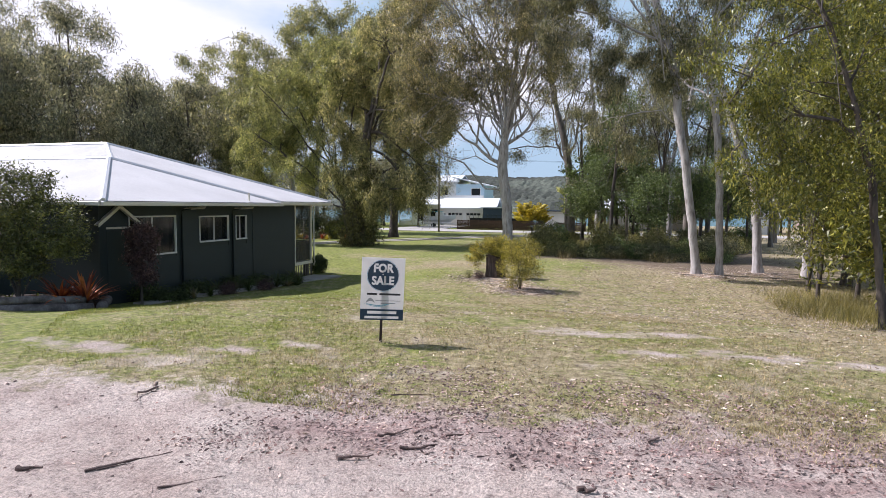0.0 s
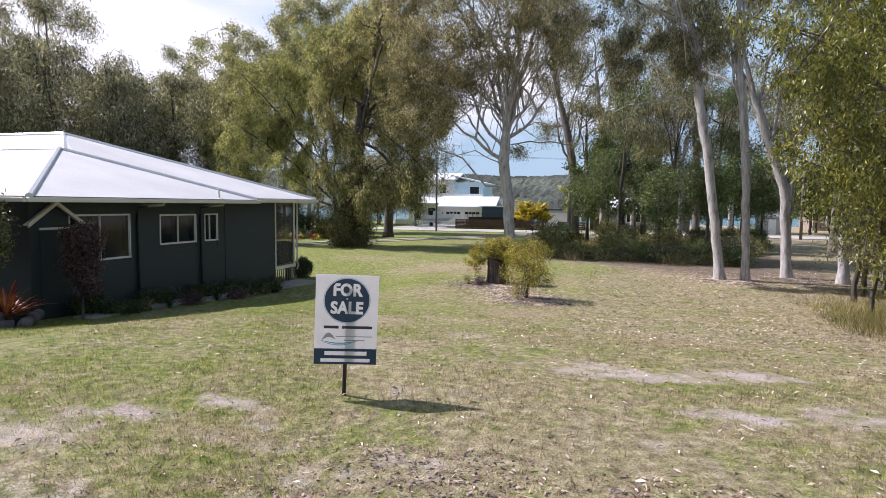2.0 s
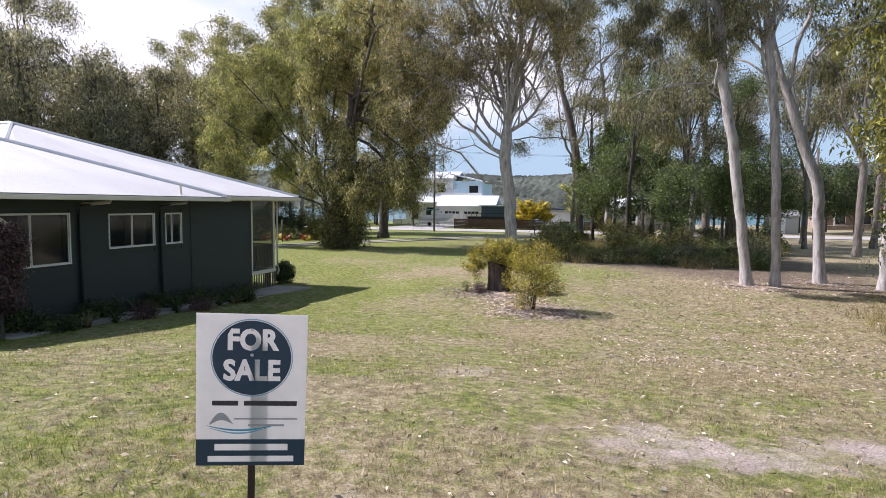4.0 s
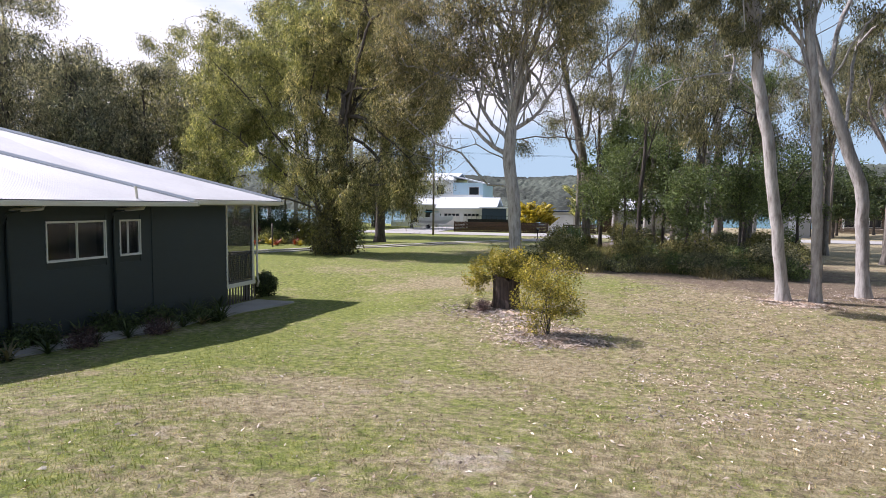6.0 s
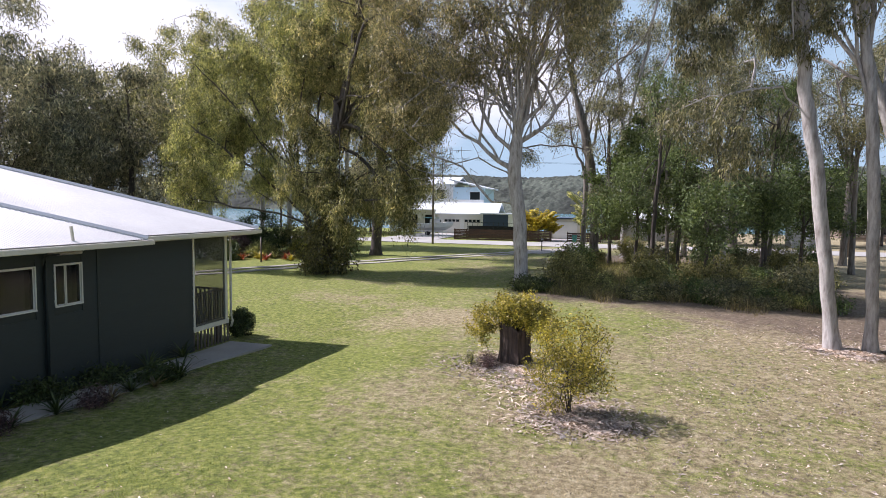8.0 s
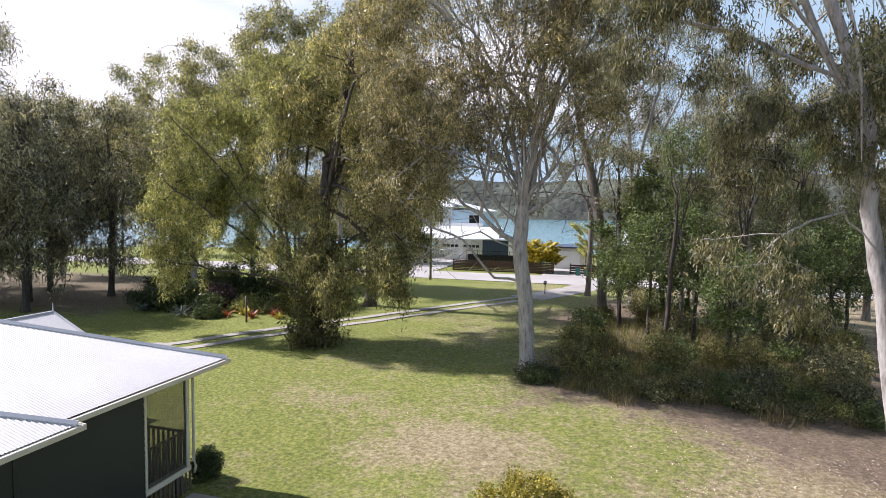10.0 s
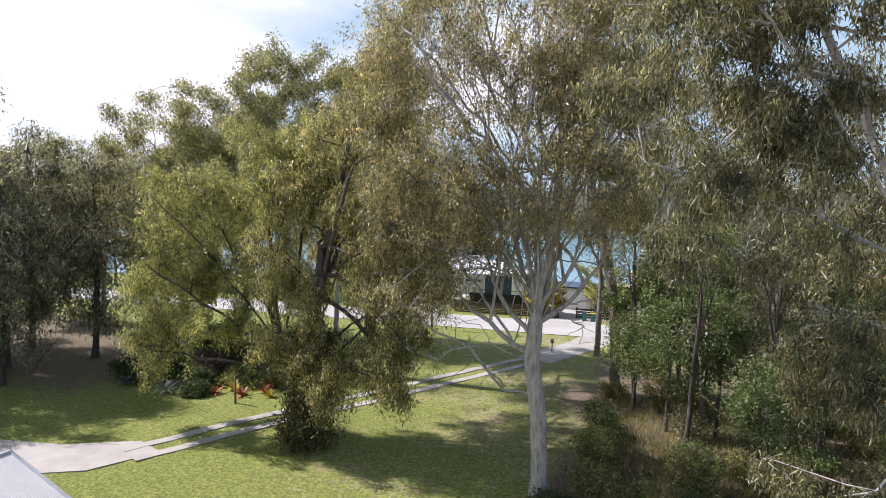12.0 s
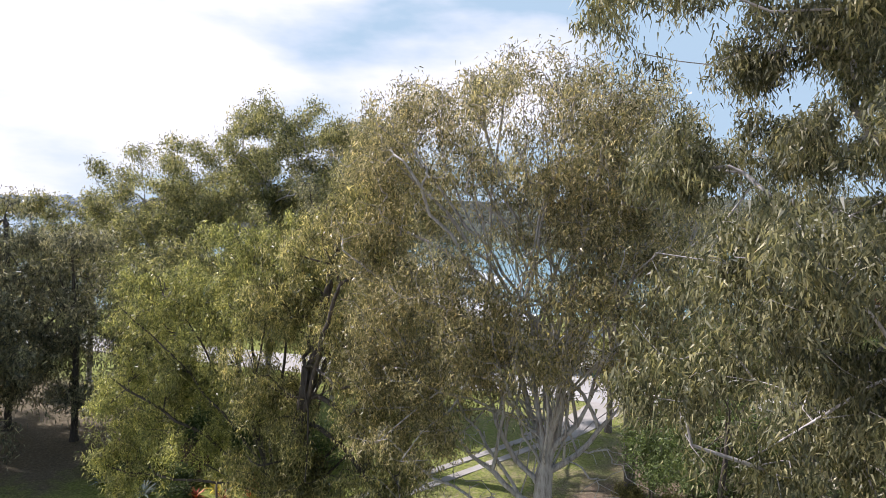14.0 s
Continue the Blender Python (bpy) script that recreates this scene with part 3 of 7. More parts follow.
def glass_material(name, tint=(0.02, 0.022, 0.025), rough=0.05, clear=0.45):
    m, n, l, b = material(name, rough)
    b.inputs["Base Color"].default_value = (*tint, 1)
    b.inputs["Specular IOR Level"].default_value = 0.6
    t, s = n.new("ShaderNodeBsdfTransparent"), n.new("ShaderNodeMixShader")
    s.inputs["Fac"].default_value = clear
    l.new(b.outputs["BSDF"], s.inputs[1])
    l.new(t.outputs["BSDF"], s.inputs[2])
    l.new(s.outputs["Shader"], n["Material Output"].inputs["Surface"])
    return m


GLASS = glass_material("window_glass")
SCREEN = glass_material("insect_screen", (0.05, 0.048, 0.042), 0.6, 0.55)

# ---------------------------------------------------------------- the green house
house = thing("house", "dark green weatherboard house with a pale corrugated steel roof", "house", (0, 0, 0))
X = -12.70
SOUTH, PORCH, CORNER, WEST = 15.85, 27.17, 28.84, -30.2
OPEN = [(17.0, 19.07, 0.39, 1.66), (20.36, 22.05, 0.69, 1.62), (22.56, 23.25, 0.69, 1.62)]  # y0, y1, z0, z1 of the east windows


def cut(y0, y1, z0, z1, holes):
    """Rectangles that fill a wall round its holes."""
    ys = sorted({y0, y1, *(h[0] for h in holes), *(h[1] for h in holes)})
    out = []
    for a, b in zip(ys, ys[1:]):
        hole = next((h for h in holes if h[0] <= a and b <= h[1]), None)
        out += [(a, b, z0, z1)] if hole is None else [(a, b, z0, hole[2]), (a, b, hole[3], z1)]
    return out


shell = bmesh.new()
for a, b, c, d in cut(SOUTH, PORCH, -1.8, 2.12, OPEN):
    box(shell, X - 0.14, X - 0.02, a, b, c, d)
box(shell, WEST, X - 0.14, SOUTH, SOUTH + 0.14, -1.8, 2.12)
box(shell, WEST, X - 0.14, PORCH - 0.14, PORCH, -1.8, 2.12)
box(shell, WEST, WEST + 0.14, SOUTH + 0.14, PORCH - 0.14, -1.8, 2.12)
box(shell, -20.0, -19.86, PORCH, CORNER, -1.8, 2.12)
walls = part("wall", shell, BOARD, house)
part("ceiling", boxes((WEST, X - 0.14, SOUTH, PORCH, 2.13, 2.19)), WHITE, house)
# unlit room's darkness is put into the near-black floor and added partition
part("floor", boxes((WEST + 0.15, X - 0.15, SOUTH + 0.15, PORCH - 0.15, -0.85, -0.72)), DARK, house)
part("partition", boxes((-16.6, -16.5, SOUTH + 0.14, PORCH - 0.14, -0.72, 2.12)), DARK, house)

# lapped boards of the east and south walls
row, z = 0.19, -1.63
while z < 2.08:
    top = min(z + row + 0.02, 2.11)
    for a, b, _, _ in cut(SOUTH, PORCH, z, top, [(h[0] - 0.03, h[1] + 0.03, z, top) for h in OPEN if h[2] - 0.03 < top and h[3] + 0.03 > z]):
        if any(h[0] - 0.04 < a and b < h[1] + 0.04 for h in OPEN if h[2] - 0.03 < top and h[3] + 0.03 > z):
            continue
        bm = bmesh.new()
        v = [bm.verts.new(p) for q in (a, b) for p in ((X - 0.02, q, z), (X + 0.012, q, z), (X - 0.008, q, top), (X - 0.02, q, top))]
        for f in ((0, 1, 2, 3), (7, 6, 5, 4), (0, 4, 5, 1), (1, 5, 6, 2), (2, 6, 7, 3), (3, 7, 4, 0)):
            bm.faces.new([v[k] for k in f])
        part("weatherboard", bm, BOARD, walls)
    bm = bmesh.new()
    v = [bm.verts.new(p) for q in (WEST, X - 0.02) for p in ((q, SOUTH, z), (q, SOUTH - 0.03, z), (q, SOUTH - 0.01, top), (q, SOUTH, top))]
    for f in ((3, 2, 1, 0), (4, 5, 6, 7), (1, 5, 4, 0), (2, 6, 5, 1), (3, 7, 6, 2), (0, 4, 7, 3)):
        bm.faces.new([v[k] for k in f])
    part("weatherboard", bm, BOARD, walls)
    z += row
part("corner_board", boxes((X - 0.03, X + 0.03, SOUTH - 0.04, SOUTH + 0.06, -1.4, 2.11), bevel=0.006), BOARD, house)
part("corner_board", boxes((X - 0.01, X + 0.025, 23.7, 23.78, -1.4, 2.11), bevel=0.006), BOARD, house)


def window(y0, y1, z0, z1, meet):
    """A sliding window in the east wall with a fixed and a sliding sash."""
    w = part("window", boxes((X - 0.1, X + 0.03, y0 - 0.03, y1 + 0.03, z1, z1 + 0.03), (X - 0.1, X + 0.04, y0 - 0.03, y1 + 0.03, z0 - 0.035, z0),
                             (X - 0.1, X + 0.03, y0 - 0.03, y0, z0, z1), (X - 0.1, X + 0.03, y1, y1 + 0.03, z0, z1)), ALU, house, "pale aluminium sliding window")
    for a, b, x in ((y0, meet, X - 0.04), (meet, y1, X - 0.015)):
        part("sash", boxes((x - 0.02, x, a, b, z1 - 0.02, z1), (x - 0.02, x, a, b, z0, z0 + 0.02), (x - 0.02, x, a, a + 0.02, z0 + 0.02, z1 - 0.02),
                           (x - 0.02, x, b - 0.02, b, z0 + 0.02, z1 - 0.02)), ALU, w)
        part("pane", boxes((x - 0.013, x - 0.008, a + 0.02, b - 0.02, z0 + 0.02, z1 - 0.02)), GLASS, w)
    # added pale panel gives the right pane its vague reflection
    part("reflection_panel", boxes((X - 0.3, X - 0.28, meet, y1, z0, z1)), REFLECTION_GREY, w, "pale panel standing in for a reflection")


window(*OPEN[0], 18.02)
window(*OPEN[1], 21.22)
window(*OPEN[2], 22.86)

# porch at the north-east corner
porch = part("porch", boxes((-19.86, X + 0.03, PORCH, CORNER + 0.03, -0.86, -0.72)), CREAM, house, "screened corner porch with a slatted rail")
for x, y in ((X - 0.05, CORNER - 0.05), (-16.2, CORNER - 0.05), (-19.8, CORNER - 0.05)):
    part("post", boxes((x - 0.05, x + 0.06, y - 0.05, y + 0.06, -0.72, 2.12), bevel=0.008), CREAM, porch)
part("post", boxes((X - 0.08, X + 0.03, PORCH + 0.002, PORCH + 0.075, -0.72, 2.12), bevel=0.008), CREAM, porch)
part("porch_lining", boxes((-19.8, X, PORCH + 0.08, CORNER - 0.1, 2.121, 2.15)), WHITE, porch)
part("fly_screen", boxes((X - 0.03, X - 0.026, PORCH + 0.075, CORNER - 0.1, -0.72, 2.12)), SCREEN, porch, "dark insect screen")
part("hand_rail", boxes((X - 0.13, X - 0.07, PORCH + 0.075, CORNER - 0.1, 0.24, 0.30)), RAIL_WOOD, porch)
part("hand_rail", boxes((-19.8, X - 0.12, CORNER - 0.09, CORNER - 0.03, 0.24, 0.30)), RAIL_WOOD, porch)
for k in range(13):
    y = PORCH + 0.14 + k * 0.116
    part("baluster", boxes((X - 0.115, X - 0.085, y, y + 0.065, -0.66, 0.24)), RAIL_WOOD, porch)
for k in range(40):
    x = X - 0.28 - k * 0.17
    part("baluster", boxes((x - 0.065, x, CORNER - 0.075, CORNER - 0.045, -0.66, 0.24)), RAIL_WOOD, porch)
for k in range(11):
    y = PORCH + 0.02 + k * 0.165
    part("skirting_batten", boxes((X - 0.04, X - 0.015, y, y + 0.07, -1.5, -0.86)), TIMBER, porch)
part("stump", boxes((X - 0.3, X - 0.12, CORNER - 0.3, CORNER - 0.12, -1.65, -0.86)), TIMBER, porch)

# roofs
PITCH = 0.076


def sheeting(corners, wave=0.009):
    """Corrugated sheeting over a sloping polygon, whose first two corners are its eave."""
    P = [Vector(c) for c in corners]
    u = (P[1] - P[0]).normalized()
    nrm = (P[1] - P[0]).cross(P[2] - P[0]).normalized()
    if nrm.z < 0:
        nrm = -nrm
    v = nrm.cross(u)
    if v.z < 0:
        v = -v
    flat = [((p - P[0]).dot(u), (p - P[0]).dot(v)) for p in P]
    lo, hi = min(q[0] for q in flat), max(q[0] for q in flat)
    n = int((hi - lo) / (PITCH / 4))
    us = np.linspace(lo + 0.002, hi - 0.002, n)
    a, b = np.full(n, 1e9), np.full(n, -1e9)
    for (u0, v0), (u1, v1) in zip(flat, flat[1:] + flat[:1]):
        if abs(u1 - u0) < 1e-6:
            continue
        f = (us - u0) / (u1 - u0)
        ok = (f >= 0) & (f <= 1)
        w = v0 + f * (v1 - v0)
        a, b = np.where(ok, np.minimum(a, w), a), np.where(ok, np.maximum(b, w), b)
    off = wave * np.cos(us / PITCH * 2 * np.pi)
    base, U, V, N = (np.array(q) for q in (P[0], u, v, nrm))
    low = base + us[:, None] * U + a[:, None] * V + off[:, None] * N
    high = base + us[:, None] * U + b[:, None] * V + off[:, None] * N
    k = np.arange(n - 1)
    return mesh_from("roof_sheet", np.concatenate([low, high]), np.stack([k, k + 1, n + k + 1, n + k], -1))


def ridge_cap(parent, a, b, r=0.085):
    part("ridge_cap", tubed([Vector(a) + Vector((0, 0, 0.0)), Vector(b) + Vector((0, 0, 0.0))], r, 6), CAPPING, parent)


NE, RE = (-12.02, 29.62, 2.24), (-20.1, 23.5, 4.77)
SE, RW, NW, SW = (-13.2, 17.4, 2.24), (-27.5, 23.5, 4.77), (-32.5, 29.65, 2.24), (-32.5, 17.4, 2.24)
roof = part("roof", sheeting([(-12.02, 17.4, 2.24), NE, RE]), STEEL, house, "pale weathered corrugated steel roof")
part("roof_sheet", sheeting([NE, NW, RW, RE]), STEEL, roof)
part("roof_sheet", sheeting([SE, SW, RW, RE]), STEEL, roof)
part("roof_sheet", sheeting([NW, SW, RW]), STEEL, roof)
part("roof_sheet", sheeting([SE, (-12.02, 17.4, 2.24), RE]), STEEL, roof)
for a, b in ((NE, RE), (SE, RE), (RE, RW), (NW, RW), (SW, RW)):
    ridge_cap(roof, a, b)
A, E0, E1 = (-16.95, 20.5, 3.84), (-11.70, 15.05, 2.17), (-11.70, 24.32, 2.17)
AW, W0 = (-26.0, 20.5, 3.84), (-31.5, 15.05, 2.17)
part("roof_sheet", sheeting([E0, E1, A]), STEEL, roof)
part("roof_sheet", sheeting([W0, E0, A, AW]), STEEL, roof)
part("roof_sheet", sheeting([E1, (-21.0, 24.32, 2.6), AW, A]), STEEL, roof)
part("roof_sheet", sheeting([W0, (-31.5, 24.3, 2.2), AW]), STEEL, roof)
for a, b in ((E0, A), (E1, A), (A, AW), (W0, AW)):
    ridge_cap(roof, a, b)
# small hip over the south-west room
H, HW, H0, H1 = (-21.4, 16.8, 3.95), (-29, 16.8, 3.95), (-16.9, 12.3, 2.35), (-16.9, 21.5, 2.9)
part("roof_sheet", sheeting([(-31, 12.3, 2.35), H0, H, HW]), STEEL, roof)
part("roof_sheet", sheeting([H0, (-16.9, 16.8, 2.35), H]), STEEL, roof)
ridge_cap(roof, H0, H)
ridge_cap(roof, H, HW)
part("wall", boxes((-30.2, -17.7, 13.1, 13.24, -1.3, 2.3), (-17.84, -17.7, 13.24, SOUTH - 0.04, -1.3, 2.3)), BOARD, house)
# gabled entry roof on the north side
C, CS = (-22.3, 33.0, 2.38), (-22.3, 26.6, 2.38)
part("roof_sheet", sheeting([(-19.5, 33.0, 0.98), (-19.5, 26.6, 0.98), CS, C]), STEEL, roof)
part("roof_sheet", sheeting([(-25.1, 26.6, 0.98), (-25.1, 33.0, 0.98), C, CS]), STEEL, roof)
for a in ((-19.5, 33.0, 0.98), (-25.1, 33.0, 0.98), CS):
    ridge_cap(roof, a, C, 0.06)
part("finial", tubed([(*C[:2], C[2]), (*C[:2], C[2] + 0.35)], [0.03, 0.008], 6), CAPPING, roof)
bm = bmesh.new()
q = [bm.verts.new(p) for y in (32.5, 32.6) for p in ((-24.7, y, 1.0), (-19.9, y, 1.0), (-22.3, y, 2.25))]
for f in ((0, 1, 2), (5, 4, 3), (0, 3, 4, 1), (1, 4, 5, 2), (2, 5, 3, 0)):
    bm.faces.new([q[n] for n in f])
part("gable_end", bm, CREAM, house)
for x, y in ((-19.9, 32.55), (-24.7, 32.55)):
    part("entry_post", boxes((x - 0.05, x + 0.05, y - 0.05, y + 0.05, -1.3, 1.0)), CREAM, house)

# gutters, fascia, soffit
def gutter(parent, x0, x1, y0, y1, z):
    part("gutter", boxes((x0, x1, y0, y1, z - 0.13, z - 0.012), bevel=0.012), CREAM, parent)


gutter(roof, -12.04, -11.92, 24.42, 29.70, 2.22)
gutter(roof, -11.72, -11.60, 14.98, 24.40, 2.155)
gutter(roof, -32.5, -12.05, 29.60, 29.72, 2.22)
gutter(roof, -16.85, -11.73, 14.92, 15.04, 2.155)
part("soffit", boxes((X, -12.08, 24.45, 29.58, 2.125, 2.14), (X, -11.76, 15.1, 24.44, 2.095, 2.11), (WEST, X - 0.002, CORNER + 0.07, 29.6, 2.125, 2.14)), CREAM, roof)
part("fascia", boxes((-12.075, -12.045, 24.45, 29.58, 2.06, 2.2), (-11.755, -11.725, 15.06, 24.3, 2.03, 2.15)), CREAM, roof)
part("barge_cap", boxes((-12.04, -11.60, 24.405, 24.44, 2.03, 2.16)), CREAM, roof)
# downpipes and vent
for y, top in ((22.28, 2.1), (19.35, 2.1)):
    part("downpipe", tubed([(-11.78, y + 0.25, 2.06), (-11.85, y + 0.22, 1.98), (X + 0.12, y + 0.03, 1.90), (X + 0.06, y, 1.82), (X + 0.06, y, 1.6), (X + 0.06, y, -1.2)], 0.04, 8),
         BOARD, house, smooth=True)
    part("pipe_elbow", tubed([(-11.78, y + 0.25, 2.07), (-11.85, y + 0.22, 1.975), (X + 0.13, y + 0.04, 1.91)], 0.046, 8), CREAM, house, smooth=True)
part("vent_pipe", tubed([(-11.9, 22.35, 2.16), (-11.9, 22.3, 2.55)], 0.035, 8), CREAM, roof)
part("downpipe", tubed([(X + 0.07, CORNER + 0.09, 2.1), (X + 0.07, CORNER + 0.09, -0.6), (X + 0.1, CORNER + 0.14, -0.8), (X + 0.02, CORNER + 0.16, -1.0)], 0.04, 8), CREAM, house, smooth=True)

# door hood
hood = part("door_hood", boxes((X - 0.02, X + 0.02, 16.1, 17.5, 1.3, 1.36)), CREAM, house, "small gabled hood over the side door")
for s in (-1, 1):
    bm = bmesh.new()
    a, b = Vector((0, 16.5, 1.95)), Vector((0, 16.5 + s * 0.82, 1.38))
    for x0, x1, lift, mat in ((X + 0.14, X + 0.18, 0.0, 0),):
        q = [bm.verts.new(Vector((x, 0, dz)) + p) for x in (x0, x1) for p, dz in ((a, 0), (b, 0), (b, 0.11), (a, 0.11))]
        for f in ((0, 1, 2, 3), (7, 6, 5, 4), (0, 4, 5, 1), (1, 5, 6, 2), (2, 6, 7, 3), (3, 7, 4, 0)):
            bm.faces.new([q[k] for k in f])
    part("bargeboard", bm, CREAM, hood)
    bm = bmesh.new()
    q = [bm.verts.new(Vector((x, 0, dz)) + p) for x in (X, X + 0.14) for p, dz in ((a, 0.05), (b, 0.05), (b, 0.08), (a, 0.08))]
    for f in ((0, 1, 2, 3), (7, 6, 5, 4), (0, 4, 5, 1), (1, 5, 6, 2), (2, 6, 7, 3), (3, 7, 4, 0)):
        bm.faces.new([q[k] for k in f])
    part("hood_sheet", bm, STEEL, hood)
part("door", boxes((X + 0.014, X + 0.03, 16.1, 16.94, -0.75, 1.27), bevel=0.004), BOARD, house, "dark green side door")

# paving along the wall
def slab(corners, z0, z1, mat, parent, name="paving_slab"):
    bm = bmesh.new()
    lo, hi = [bm.verts.new((x, y, z0)) for x, y in corners], [bm.verts.new((x, y, float(lie(-11.6, y)) + 0.05 if z1 is None else z1)) for x, y in corners]
    n = len(corners)
    bm.faces.new(hi)
    for k in range(n):
        bm.faces.new((lo[k], lo[(k + 1) % n], hi[(k + 1) % n], hi[k]))
    bmesh.ops.recalc_face_normals(bm, faces=bm.faces)
    return part(name, bm, mat, parent)


path = thing("pavement", "concrete path beside the green house", "path", kind="structure")
edges = [(16.6, -12.25, -11.62), (18.4, -12.25, -11.5), (20.2, -12.25, -11.35), (22.1, -12.25, -11.2), (24.2, -12.25, -11.25), (26.1, -12.4, -11.2), (28.7, -12.5, -10.95)]
for (y0, a0, b0), (y1, a1, b1) in zip(edges, edges[1:]):
    slab([(a0, y0 + 0.01), (b0, y0 + 0.01), (b1, y1), (a1, y1)], -1.75, None, CONCRETE, path)

# ---------------------------------------------------------------- the sale sign
def cutout(name, solid, cutter):
    """A flat solid less the shapes of a cutter, both bmeshes or objects, as a mesh."""
    made = []
    for q in (solid, cutter):
        if isinstance(q, bmesh.types.BMesh):
            me = bpy.data.meshes.new(name)
            q.to_mesh(me)
            q.free()
            q = new(name, me)
        made.append(q)
    k = made[0].modifiers.new("cut", "BOOLEAN")
    k.operation, k.object, k.solver = "DIFFERENCE", made[1], "EXACT"
    bpy.context.view_layer.update()
    me = bpy.data.meshes.new_from_object(made[0].evaluated_get(bpy.context.evaluated_depsgraph_get()))
    for q in made:
        bpy.data.objects.remove(q)
    return me


def lettering(text, size, x, z, bold=0.008):
    """The outlines of a word, centred on x, standing on z: lists of (x, z)."""
    cu = bpy.data.curves.new("lettering", "FONT")
    cu.body, cu.size, cu.align_x = text, size, "CENTER"
    cu.space_character = 1.06
    ob = new("lettering", cu)
    bpy.context.view_layer.update()
    data = ob.to_curve(bpy.context.evaluated_depsgraph_get())
    loops = []
    for s in data.splines:
        loop, pts = [], s.bezier_points
        for p, q in zip(pts, list(pts[1:]) + [pts[0]]):
            for k in range(4):
                f = k / 4
                c = (1 - f) ** 3 * p.co + 3 * f * (1 - f) ** 2 * p.handle_right + 3 * f * f * (1 - f) * q.handle_left + f ** 3 * q.co
                loop.append((c.x * 0.86 + x, c.y + z))
        n = len(loop)
        clean = [p for k, p in enumerate(loop) if math.dist(p, loop[k - 1]) > 8e-4]
        n, fat = len(clean), []
        for k, p in enumerate(clean):
            a, b = clean[k - 1], clean[(k + 1) % n]
            e, f = Vector((p[0] - a[0], p[1] - a[1])).normalized(), Vector((b[0] - p[0], b[1] - p[1])).normalized()
            m = Vector((-e.y - f.y, e.x + f.x))
            m = m / max(0.5, m.length_squared / 2)
            fat.append((m.x, m.y))
        loops.append((clean, fat))
    ob.to_curve_clear()
    bpy.data.objects.remove(ob)
    area = lambda q: sum(a[0] * b[1] - b[0] * a[1] for a, b in zip(q, q[1:] + q[:1])) / 2
    grow = -bold if max((area(c) for c, _ in loops), key=abs) > 0 else bold
    return [[(p[0] + grow * m[0], p[1] + grow * m[1]) for p, m in zip(c, f)] for c, f in loops]


def pierced(x, z, r, words, dots):
    """A thin upright disc with words and dots cut out of it, as a mesh."""
    cu = bpy.data.curves.new("badge", "CURVE")
    cu.dimensions, cu.fill_mode, cu.extrude, cu.offset = "2D", "BOTH", 0.002, 0.0
    circle = lambda cx, cz, q, n: [(cx + q * math.cos(2 * math.pi * k / n), cz + q * math.sin(2 * math.pi * k / n)) for k in range(n)]
    for loop in [circle(x, z, r, 72)] + [q for w in words for q in w] + [circle(*d, 16) for d in dots]:
        s = cu.splines.new("POLY")
        s.points.add(len(loop) - 1)
        for p, (a, b) in zip(s.points, loop):
            p.co = (a, b, 0, 1)
        s.use_cyclic_u = True
    ob = new("badge", cu)
    bpy.context.view_layer.update()
    me = bpy.data.meshes.new_from_object(ob.evaluated_get(bpy.context.evaluated_depsgraph_get()))
    bpy.data.objects.remove(ob)
    me.transform(Matrix.Translation((0, -0.0025, 0)) @ Matrix.Rotation(math.pi / 2, 4, "X"))
    return me


def sheet_plastic(name, colour, share=0.62):
    m, n, l, b = material(name, 0.4)
    c = mix(n, l, 1.0, colour, ramp(n, l, noise_tex(n, l, 9, 4), [(0.3, (0.93,)), (0.7, (1.0,))]), "MULTIPLY")
    l.new(c, b.inputs["Base Color"])
    t, s = n.new("ShaderNodeBsdfTranslucent"), n.new("ShaderNodeMixShader")
    l.new(c, t.inputs["Color"])
    s.inputs["Fac"].default_value = share
    l.new(b.outputs["BSDF"], s.inputs[1])
    l.new(t.outputs["BSDF"], s.inputs[2])
    l.new(s.outputs["Shader"], n["Material Output"].inputs["Surface"])
    return m


def disc(bm, x, z, r, y0, y1, sides=64):
    m = Matrix.Translation((x, (y0 + y1) / 2, z)) @ Matrix.Rotation(math.pi / 2, 4, "X")
    bmesh.ops.create_cone(bm, cap_ends=True, segments=sides, radius1=r, radius2=r, depth=y1 - y0, matrix=m)
    return bm


CORFLUTE = sheet_plastic("white_corflute", (0.82, 0.81, 0.80))
NAVY = plain("navy_print", (0.010, 0.040, 0.075), 0.45, 0, 0.08, 6)
INK = plain("black_print", (0.03, 0.03, 0.035), 0.5, 0, 0.1, 6)
PALE_BLUE = plain("pale_blue_print", (0.20, 0.42, 0.55), 0.5, 0, 0.06, 6)
AQUA = plain("aqua_print", (0.02, 0.30, 0.42), 0.5, 0, 0.06, 6)
GREY_PRINT = plain("grey_print", (0.33, 0.34, 0.34), 0.5, 0, 0.06, 6)
RUST = plain("rusty_steel", (0.050, 0.032, 0.026), 0.8, 0.2, 0.3, 8, 0.002)
sign = thing("sale_sign", "white and navy property sale sign on a rusty steel post", "sign", (-1.205, 10.0, on_ground(-1.205, 10.0)), turn=23)
sign.matrix_world = sign.matrix_world @ pose(0, 0, 0, 3, 2.2, 0)
Wd, Z0, Z1 = 0.33, 0.355, 1.325
part("post", boxes((-0.02, 0.02, 0.012, 0.05, -0.3, 1.2), bevel=0.004), RUST, sign, "rusty steel post")
board = part("board", boxes((-Wd, Wd, 0.0, 0.006, Z0, Z1)), CORFLUTE, sign, "white corrugated plastic board")
words = [lettering("FOR", 0.178, 0.0, 1.105), lettering("SALE", 0.178, 0.0, 0.912)]
